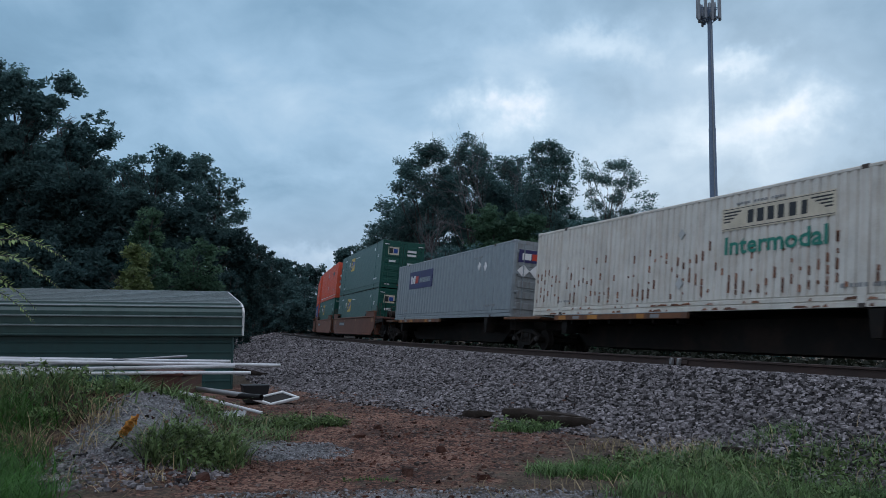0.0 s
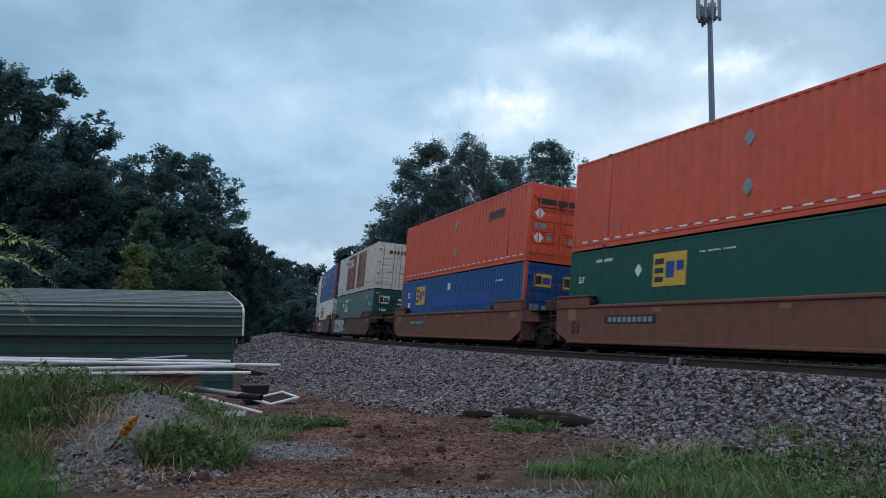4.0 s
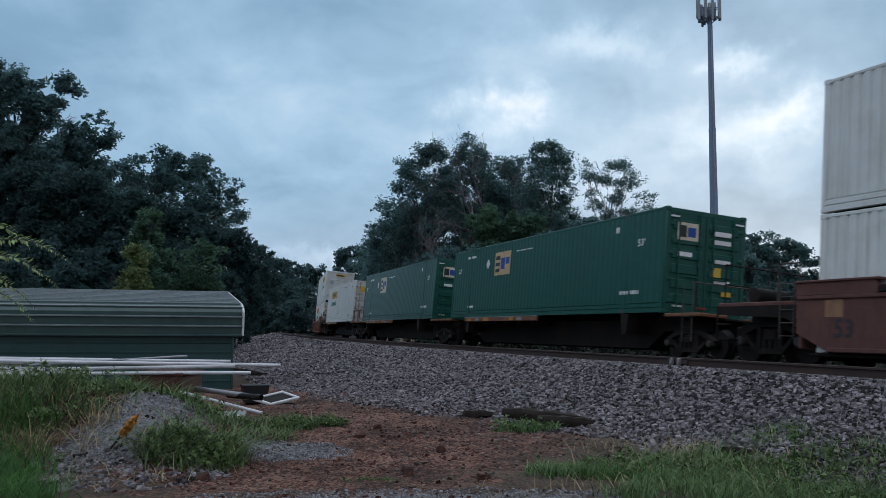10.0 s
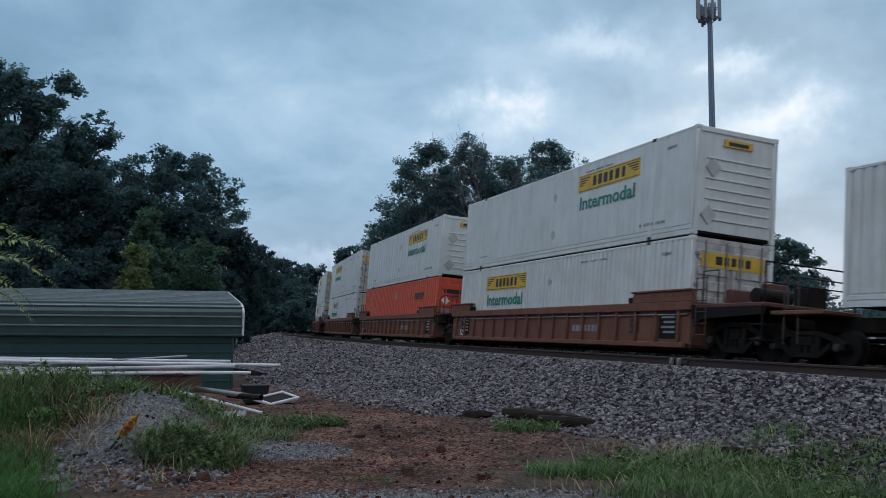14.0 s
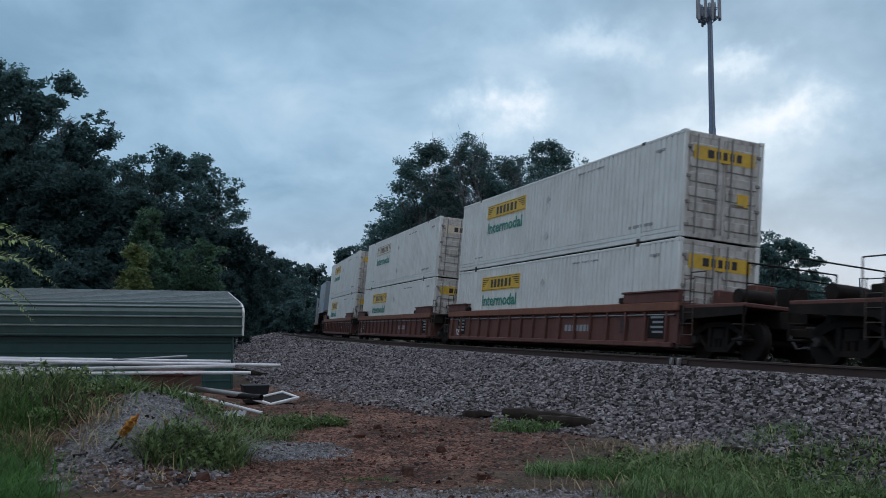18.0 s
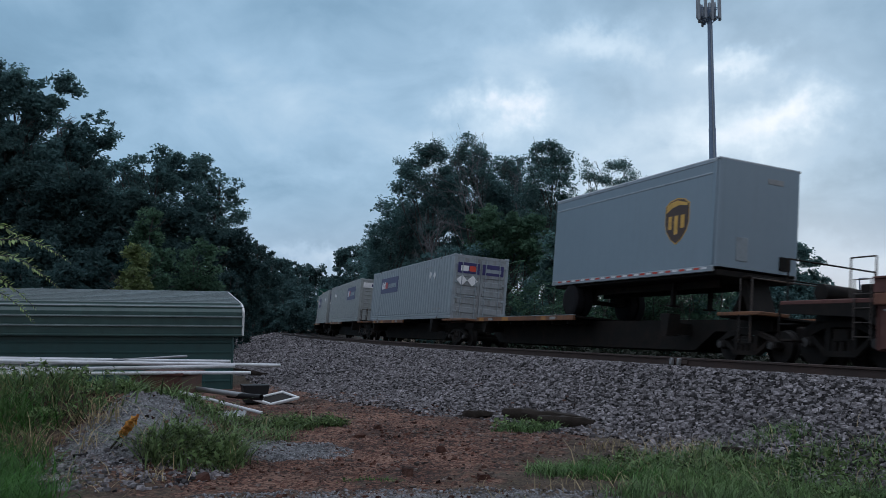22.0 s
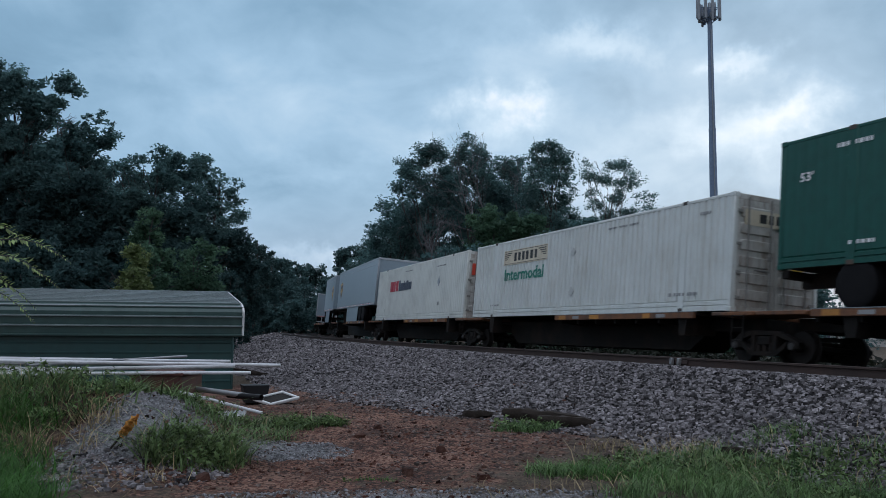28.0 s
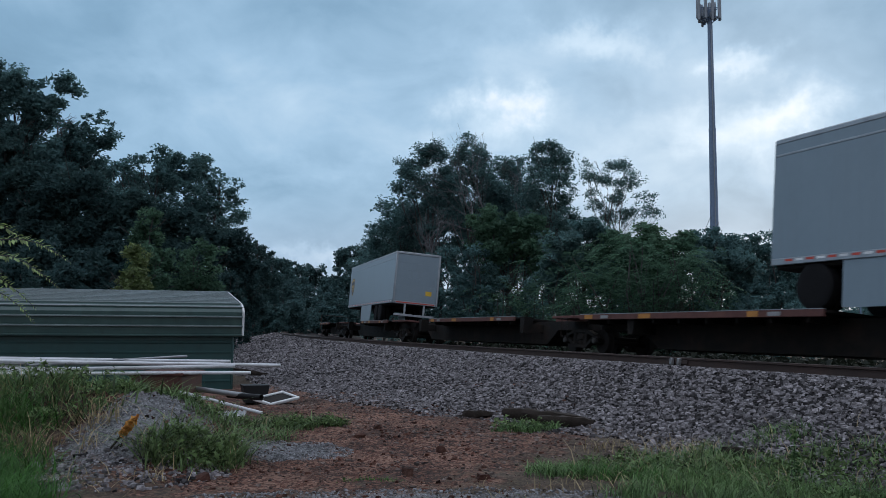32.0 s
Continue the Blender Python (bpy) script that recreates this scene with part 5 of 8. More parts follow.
def well_car(lead, trail, load_mid, ribbed, ends, colour, label, extras=None):
    """One unit of an articulated well car. lead, trail: its bearings along the line."""
    mid, half = (lead + trail) / 2, (trail - lead) / 2
    c = root("well_car", Matrix(), label, "well car", "cars of the train")
    MOVERS.append((c, mid, half))
    dx = load_mid - mid
    a, b = dx - 8.45, dx + 8.45
    m = M[colour]
    top = M["well_orange"] if ribbed else m
    for s in (1, -1):
        y = 1.50
        if ribbed:
            part("side_sheet", Geo().box(a, b, *sorted((s * 1.40, s * 1.44)), 0.34, 1.2), m, c)
            part("top_chord", Geo().soft(a, b, *sorted((s * 1.36, s * 1.55)), 1.16, 1.40, 0.025), top, c, "worn top chord")
            part("bottom_chord", Geo().soft(a + 0.3, b - 0.3, *sorted((s * 1.32, s * 1.52)), 0.22, 0.36, 0.02), m, c)
            part("air_pipe", Geo().tube((a + 0.2, s * 1.475, 1.07), (b - 0.2, s * 1.475, 1.07), 0.022, n=6), M["pipe_grey"], c, "pale pipe along the side")
            x = a + 0.55
            while x < b - 0.3:
                part("rib", Geo().soft(x - 0.045, x + 0.045, *sorted((s * 1.43, s * 1.53)), 0.35, 1.17, 0.015), m, c)
                x += 0.99
        else:
            part("side_sheet", Geo().prism([(a, 1.40), (a, 0.62), (a + 0.8, 0.27), (b - 0.8, 0.27), (b, 0.62), (b, 1.40)], *sorted((s * 1.44, s * 1.50)), "y"), m, c)
            part("top_chord", Geo().soft(a, b, *sorted((s * 1.38, s * 1.545)), 1.31, 1.41, 0.025), m, c)
            part("bottom_chord", Geo().soft(a + 0.8, b - 0.8, *sorted((s * 1.34, s * 1.515)), 0.24, 0.34, 0.02), m, c)
        for x0, x1 in ((a, a + 2.7), (b - 2.1, b)):
            part("raised_end", Geo().prism([(x0, 1.405), (x1, 1.405), (x1 - (0.12 if x0 == a else 0), 1.69), (x0 + (0 if x0 == a else 0.12), 1.69)], *sorted((s * 1.40, s * 1.54)), "y")
                 .soft(x0, x1, *sorted((s * 1.34, s * 1.58)), 1.66, 1.71, 0.012), m, c)
        for x in (a + 2.75, b - 2.15):
            part("container_guide", Geo().soft(x - 0.12, x + 0.12, *sorted((s * 1.36, s * 1.56)), 1.4, 1.56, 0.03), M["steel_dark"], c)
    part("well_floor", Geo().soft(a + 0.2, b - 0.2, -1.35, 1.35, 0.16, 0.23, 0.02), M["steel_dark"], c, "dark steel well floor")
    for e in (-1, 1):
        edge = a if e < 0 else b
        part("end_sill", Geo().soft(*sorted((edge - e * 0.1, e * half - e * 0.15)), -0.55, 0.55, 0.80, 1.15, 0.03)
             .prism([(edge, -1.5), (edge, 1.5), (edge + e * 0.55, 1.05), (edge + e * 0.55, -1.05)], 0.95, 1.30, "z"), m if not ribbed else M["steel_dark"], c)
        part("bulkhead", Geo().soft(*sorted((edge, edge - e * 0.12)), -1.44, 1.44, 0.3, 1.40, 0.02), m, c)
        part("walkway", Geo().soft(*sorted((edge + e * 0.1, e * (half - 0.05))), -1.25, 1.25, 1.30, 1.345, 0.01), M["steel_dark"], c)
        ladder(c, edge + e * 0.32, 1.46, 0.5, 2.0 if e < 0 else 1.7, e)
        part("handrail", Geo().tube((edge + e * 0.15, 1.3, 1.34), (edge + e * 0.15, 1.3, 2.15), 0.018, n=6).tube((edge + e * 0.15, 1.3, 2.15), (edge + e * 0.75, 1.3, 2.15), 0.018, n=6)
             .tube((edge + e * 0.75, 1.3, 2.15), (edge + e * 0.75, 1.3, 1.34), 0.018, n=6), M["fitting"], c)
    part("brake_wheel_box", Geo().soft(a - 0.62, a - 0.25, -0.95, -0.35, 1.34, 2.0, 0.03), M["well_brown"], c)
    part("tool_box", Geo().soft(a - 0.55, a - 0.3, 0.15, 0.75, 1.34, 1.75, 0.03), M["well_brown"], c)
    # reflectors, data panels and the painted band low on the side
    if ribbed:
        for u0, u1, z0, z1, k in ((a + 0.65, a + 1.45, 0.45, 1.12, "steel_dark"), (b - 1.9, b - 1.05, 0.45, 1.12, "steel_dark")):
            part("data_panel", Geo().box(u0, u1, 1.41, 1.452, z0, z1), M[k], c, "black data panel")
            g = Geo()
            for j in range(4):
                g.box(u0 + 0.1, u1 - 0.12 - 0.1 * (j % 2), 1.43, 1.458, z1 - 0.14 - 0.13 * j, z1 - 0.08 - 0.13 * j)
            part("small_print", g, M["grey"], c)
        lettering("lettering", "125T", 0.24, M["decal_white"], c, pose(b - 0.95, 1.458, 0.42) @ NEAR_TEXT, 0.62)
        lettering("lettering", "53", 0.40, M["black"], c, pose(a + 2.9, 1.446, 0.58) @ NEAR_TEXT, 0.5)
        g = Geo()
        for j in range(7):
            g.box(a + 4.6 + j * 0.24, a + 4.77 + j * 0.24, 1.43, 1.446, 0.62, 0.82)
        part("car_number_bar", g, M["grey"], c, "row of pale bars")
    else:
        for u0, u1, z0, z1, k in ((a + 3.6, a + 3.98, 1.16, 1.27, "spine_orange"), (a + 6.6, a + 6.95, 1.16, 1.27, "well_tan"), (b - 3.1, b - 2.75, 1.15, 1.26, "spine_orange"), (b - 5.6, b - 5.25, 1.16, 1.27, "well_tan"),
                                  (a + 0.45, a + 1.05, 1.05, 1.45, "well_tan"), (b - 1.2, b - 0.75, 0.95, 1.3, "well_tan")):
            part("reflector_patch", Geo().box(u0, u1, 1.49, 1.506, z0, z1), M[k], c, "faded yellow patch")
        part("number_panel", Geo().box(b - 5.4, b - 2.9, 1.49, 1.505, 0.84, 1.08), M["black"], c, "black panel with a row of bars")
        g = Geo()
        for j in range(9):
            g.box(b - 5.25 + j * 0.25, b - 5.08 + j * 0.25, 1.5, 1.510, 0.89, 1.03)
        part("car_number_bar", g, M["grey"], c)
        lettering("lettering", "53", 0.36, M["black"], c, pose(b - 1.0, 1.506, 0.55) @ NEAR_TEXT, 0.46)
    if extras:
        extras(c, a, b)
    for i, (e, has) in enumerate(zip((-1, 1), ends)):
        if has == "shared":
            truck(c, e * half, mid + e * half)
        elif has == "end":
            truck(c, e * (half - 0.1), mid + e * (half - 0.1))
            edge = a if e < 0 else b
            out = e * (half + 1.25)
            part("end_platform", Geo().soft(*sorted((edge, out)), -1.42, 1.42, 1.22, 1.32, 0.02), M["well_brown"], c)
            part("stub_sill", Geo().soft(*sorted((edge, out)), -0.4, 0.4, 0.78, 1.22, 0.03), M["steel_dark"], c)
            for s in (1, -1):
                part("platform_side", Geo().prism([(edge, 0.78), (edge, 1.23), (out, 1.23), (out, 1.05), (e * (half - 0.9), 0.95)], *sorted((s * 1.36, s * 1.44)), "y"), M["steel_dark"], c)
                part("end_step", Geo().soft(*sorted((out, out - e * 0.42)), *sorted((s * 1.1, s * 1.44)), 0.45, 0.5, 0.01).soft(*sorted((out, out - e * 0.42)), *sorted((s * 1.1, s * 1.44)), 0.8, 0.84, 0.01)
                     .box(*sorted((out, out - e * 0.03)), *sorted((s * 1.4, s * 1.44)), 0.45, 1.25), M["steel_dark"], c)
            part("end_rail", Geo().tube((out - e * 0.1, 1.3, 1.3), (out - e * 0.1, 1.3, 2.25), 0.02, n=6).tube((out - e * 0.1, 1.3, 2.25), (out - e * 0.1, -1.3, 2.25), 0.02, n=6)
                 .tube((out - e * 0.1, -1.3, 2.25), (out - e * 0.1, -1.3, 1.3), 0.02, n=6).tube((out - e * 0.1, 1.3, 1.78), (out - e * 0.1, -1.3, 1.78), 0.016, n=6), M["steel_dark"], c)
            part("air_reservoir", Geo().lathe([(-0.5, 0.02), (-0.48, 0.19), (0.48, 0.19), (0.5, 0.02)], "y", 12, (out - e * 0.75, 0.55, 1.52)), M["steel_dark"], c)
            part("valve_box", Geo().soft(*sorted((out - e * 0.55, out - e * 1.0)), -0.9, -0.3, 1.32, 1.85, 0.03), M["steel_dark"], c)
            coupler(c, e * (half + 1.0), e)
    return c


def tan_band(c, a, b):
    part("painted_band", Geo().box(b - 8.2, b - 3.6, 1.49, 1.503, 0.34, 0.66), M["well_tan"], c, "faded tan band low on the side")


def blue_band(c, a, b):
    tan_band(c, a, b)
    for x in (5.2, 7.6):
        part("repainted_patch", Geo().box(b - x - 0.5, b - x, 1.49, 1.504, 0.7, 1.15), M["patch_blue"], c, "dark blue-grey patch")


def spray_marks(c, a, b):
    """Unreadable sprayed shapes: interlocked slabs, pale with dark outlines, and a pointed tail."""
    tan_band(c, a, b)
    rnd = random.Random(4)
    fills = ("silver_paint", "spray_green", "spray_blue", "silver_paint", "spray_blue", "spray_green", "silver_paint")
    x, lift = b - 1.9, 0.0

    def slab(points, fill, grow, k):
        cx, cz = sum(p for p, _ in points) / len(points), sum(q for _, q in points) / len(points)
        for m, g, d in (("black", grow, 0.0), (fill, 0.0, 0.006)):
            pts = []
            for p, q in points:
                r = math.hypot(p - cx, q - cz)
                e = 1 + g / max(r, 0.05)
                pts.append((cx + (p - cx) * e, min(1.37, max(0.285, cz + (q - cz) * e))))
            part("sprayed_shape", Geo().prism(pts, 1.49, 1.504 + d + 0.0007 * k, "y"), M[m], c, "dark outline of sprayed paint" if m == "black" else "pale sprayed shape")

    for k in range(7):
        w = 0.56 + 0.2 * rnd.random()
        lean = rnd.uniform(-0.18, 0.18)
        fill = fills[k]
        top, low = 1.22 + 0.12 * rnd.random(), 0.36 + 0.08 * rnd.random()
        # two stems, a shoulder across and a curled foot
        slab([(x + lean, top), (x - 0.24 + lean, top + 0.05), (x - 0.30 - lean, low), (x - 0.02 - lean, low - 0.04)], fill, 0.085, 3 * k)
        slab([(x + 0.04, top - 0.04), (x - w, top + 0.02), (x - w - 0.10, top - 0.22), (x - w * 0.5, top - 0.34), (x, top - 0.28)], fill, 0.085, 3 * k + 1)
        slab([(x - w + 0.04, top - 0.2), (x - w - 0.18, top - 0.3), (x - w * 0.9 - lean, low - 0.02), (x - 0.1, low), (x - 0.2, low + 0.2), (x - w * 0.75, low + 0.26)], fill, 0.085, 3 * k + 2)
        ez = 0.62 + 0.4 * rnd.random()
        eye = [(x - w * rnd.uniform(0.45, 0.6) + 0.07 * math.cos(t), ez + 0.09 * math.sin(t)) for t in (0.7 * i for i in range(9))]
        slab(eye, "decal_white" if k % 2 else "black", 0.03, 24 + k)
        if k % 2 == 0:
            slab([(x - 0.1, ez + 0.25), (x - w, ez + 0.02), (x - w - 0.05, ez - 0.06), (x - 0.12, ez + 0.14)], "spray_blue" if fill != "spray_blue" else "decal_white", 0.035, 30 + k)
        x -= w * 0.80 + 0.12
    slab([(x + 0.3, 0.5), (x - 0.5, 0.42), (x - 1.5, 0.62), (x - 1.2, 0.36), (x - 0.3, 0.30), (x + 0.4, 0.32)], "patch_blue", 0.05, 34)
    slab([(x + 0.2, 1.28), (x - 0.25, 1.12), (x - 0.6, 1.26), (x - 0.5, 0.9), (x, 0.82)], "spray_green", 0.05, 35)


def word_panel(c, a, b):
    part("name_panel", Geo().box(b - 7.3, b - 5.1, 1.49, 1.506, 0.8, 1.22), M["black"], c, "black name panel with white bars")
    g = Geo()
    for j in range(3):
        g.box(b - 7.1 + j * 0.66, b - 6.6 + j * 0.66, 1.5, 1.512, 0.88, 1.14)
    part("name_bar", g, M["decal_white"], c)
    part("painted_band", Geo().box(b - 7.9, b - 3.4, 1.49, 1.503, 0.34, 0.74), M["well_tan"], c, "faded tan band low on the side")
    for x, w in ((8.1, 0.5), (8.9, 0.5), (9.7, 0.7)):
        part("repainted_patch", Geo().prism([(b - x - w, 0.34), (b - x, 0.34), (b - x + 0.08, 1.0), (b - x - 0.1, 1.2), (b - x - w, 1.15)], 1.49, 1.507, "y"), M["patch_blue"], c, "dark blue sprayed shape")
        part("sprayed_ring", Geo().lathe([(1.505, 0.26), (1.512, 0.26)], "y", 20, (b - x - w / 2, 0, 0.62)), M["silver_paint"], c)
        part("sprayed_ring", Geo().lathe([(1.505, 0.2), (1.516, 0.2)], "y", 20, (b - x - w / 2, 0, 0.62)), M["patch_blue"], c)


def spine_car(lead, trail, ends, flip=False, platform=(7.0, 14.6), colour="spine_orange", label="", hitch_up=False, pedestals=True):
    """One unit of a spine car: a deep centre sill, a wheel platform at one end, a trailer hitch at the other."""
    mid, half = (lead + trail) / 2, (trail - lead) / 2
    c = root("spine_car", Matrix(), label, "spine car", "cars of the train")
    MOVERS.append((c, mid, half))
    e = -1 if flip else 1
    part("centre_sill", Geo().prism([(-half + 0.5, 0.72), (-half + 2.6, 0.72), (-half + 3.4, 0.22), (half - 3.4, 0.22), (half - 2.6, 0.72), (half - 0.5, 0.72), (half - 0.5, 1.02), (-half + 0.5, 1.02)], -0.55, 0.55, "y"), M["steel_dark"], c, "deep black centre sill")
    p0, p1 = platform[0] - half - 0.0, platform[1] - half
    lo, hi = sorted((e * p0, e * p1))
    part("platform", Geo().soft(lo, hi, -1.38, 1.38, 1.06, 1.12, 0.01), M["steel_dark"], c, "dark wheel platform")
    for s in (1, -1):
        part("platform_edge", Geo().soft(lo, hi, *sorted((s * 1.36, s * 1.45)), 0.97, 1.13, 0.012), M[colour], c, "faded orange-brown platform edge")
        part("edge_strip", Geo().box(lo, hi, *sorted((s * 1.37, s * 1.452)), 1.128, 1.145), M["grey"], c, "thin pale top edge")
        for x, w in ((lo + 1.9, 0.35), (lo + (hi - lo) * 0.62, 0.55), (hi - 0.75, 0.45)):
            part("reflector_patch", Geo().box(x, x + w, *sorted((s * 1.44, s * 1.456)), 0.985, 1.115), M["patch_orange"], c, "orange reflector patch")
        x = lo + 0.5
        while x < hi:
            part("cross_bearer", Geo().box(x - 0.04, x + 0.04, *sorted((s * 0.4, s * 1.36)), 0.86, 1.06), M["steel_dark"], c)
            x += 1.1
        part("small_print", Geo().box(lo + 1.2, lo + 1.6, *sorted((s * 1.44, s * 1.455)), 1.0, 1.09).box(hi - 1.6, hi - 1.2, *sorted((s * 1.44, s * 1.455)), 1.0, 1.09), M["grey_decal"], c)
        for x in (-half + 0.75, half - 0.75):
            part("end_plate", Geo().soft(x - 0.75, x + 0.75, *sorted((s * 0.5, s * 1.36)), 1.03, 1.12, 0.015), M[colour], c)
        if pedestals:
            for x in (-6.1, 6.1):
                part("pedestal", Geo().prism([(x - 0.2, 1.12), (x + 0.2, 1.12), (x + 0.12, 0.55), (x - 0.12, 0.55)], *sorted((s * 1.0, s * 1.36)), "y").box(x - 0.08, x + 0.08, *sorted((s * 0.4, s * 1.1)), 0.6, 0.9), M["steel_dark"], c, "container pedestal")
        ladder(c, -half + 0.5, s * 1.38, 0.4, 1.05, s, "step")
    hx = e * (-half + 1.9)
    if hitch_up:
        part("hitch", Geo().prism([(hx - 0.55, 1.02), (hx - 0.35, 1.02), (hx + 0.12, 2.06), (hx - 0.12, 2.06)], -0.35, 0.35, "y").prism([(hx + 0.5, 1.02), (hx + 0.65, 1.02), (hx + 0.1, 1.95), (hx - 0.05, 1.95)], -0.2, 0.2, "y")
             .soft(hx - 0.45, hx + 0.45, -0.45, 0.45, 2.05, 2.11, 0.02), M["steel_dark"], c, "raised trailer hitch")
    else:
        part("hitch", Geo().prism([(hx - 0.2, 1.02), (hx + 1.4, 1.02), (hx + 1.3, 1.22), (hx - 0.1, 1.14)], -0.35, 0.35, "y"), M["well_brown"], c, "folded trailer hitch")
    for k, (d, has) in enumerate(zip((-1, 1), ends)):
        if has == "shared":
            truck(c, d * half, mid + d * half, "small")
        elif has == "end":
            truck(c, d * (half - 0.75), mid + d * (half - 0.75), "small")
            coupler(c, d * (half - 0.1), d)
            part("end_platform", Geo().soft(*sorted((d * (half - 0.2), d * (half - 1.5))), -1.3, 1.3, 1.0, 1.06, 0.01), M["steel_dark"], c)
            part("handrail", Geo().tube((d * (half - 0.4), 1.25, 1.05), (d * (half - 0.4), 1.25, 1.9), 0.018, n=6).tube((d * (half - 0.4), 1.25, 1.9), (d * (half - 0.4), -1.25, 1.9), 0.018, n=6)
                 .tube((d * (half - 0.4), -1.25, 1.9), (d * (half - 0.4), -1.25, 1.05), 0.018, n=6), M["fitting"], c)
            part("end_ladder", Geo().tube((d * (half - 0.35), 1.3, 0.4), (d * (half - 0.35), 1.3, 1.9), 0.016, n=6).tube((d * (half - 0.75), 1.3, 0.4), (d * (half - 0.75), 1.3, 1.9), 0.016, n=6), M["fitting"], c)
    return c


def chassis(L):
    """A container chassis: two rails with a raised neck, two axles at the trailing end, tyres at z = 0."""
    c = root("container_chassis", Matrix(), "black steel road chassis under a green container", "chassis", "trailers on the train")
    for s in (1, -1):
        part("frame_rail", Geo().prism([(-L / 2, 0.72), (-L / 2 + 2.8, 0.72), (-L / 2 + 3.1, 0.55), (L / 2, 0.55), (L / 2, 0.88), (-L / 2, 0.88)], *sorted((s * 0.42, s * 0.54)), "y"), M["steel_dark"], c)
    for x in (-L / 2 + 0.2, -2.0, 2.0, L / 2 - 0.2):
        part("bolster", Geo().soft(x - 0.1, x + 0.1, -1.25, 1.25, 0.7, 0.88, 0.02), M["steel_dark"], c)
    for x in (L / 2 - 3.4, L / 2 - 2.1):
        part("axle", Geo().tube((x, -1.1, 0.5), (x, 1.1, 0.5), 0.07), M["steel_dark"], c)
        for s in (1, -1):
            wheel(c, x, s * 1.13, 0.5, 0.5, 0.28, s)
            wheel(c, x, s * 0.82, 0.5, 0.5, 0.26, s)
    part("mud_flap", Geo().box(L / 2 - 4.3, L / 2 - 4.27, 0.7, 1.25, 0.1, 0.6).box(L / 2 - 4.3, L / 2 - 4.27, -1.25, -0.7, 0.1, 0.6), M["decal_white"], c, "white mud flap")
    for s in (1, -1):
        part("landing_leg", Geo().soft(-L / 2 + 2.5, -L / 2 + 2.62, *sorted((s * 0.56, s * 0.68)), 0.25, 0.75, 0.01), M["steel_dark"], c)
    return c


def ride(thing, lead, L, z):
    """Loads a thing at height z over the rails, its leading end at lead."""
    thing["ride_height"] = z
    MOVERS.append((thing, lead + L / 2, min(8.0, L / 2)))
    return thing


USED = set()


def another(template):
    """The template itself the first time, then copies that share its meshes."""
    if template.name not in USED:
        USED.add(template.name)
        return template
    return copy_thing(template, Matrix())


FLAT, LOW, HIGH, DECK = 1.142, 0.235, 3.153, 1.13


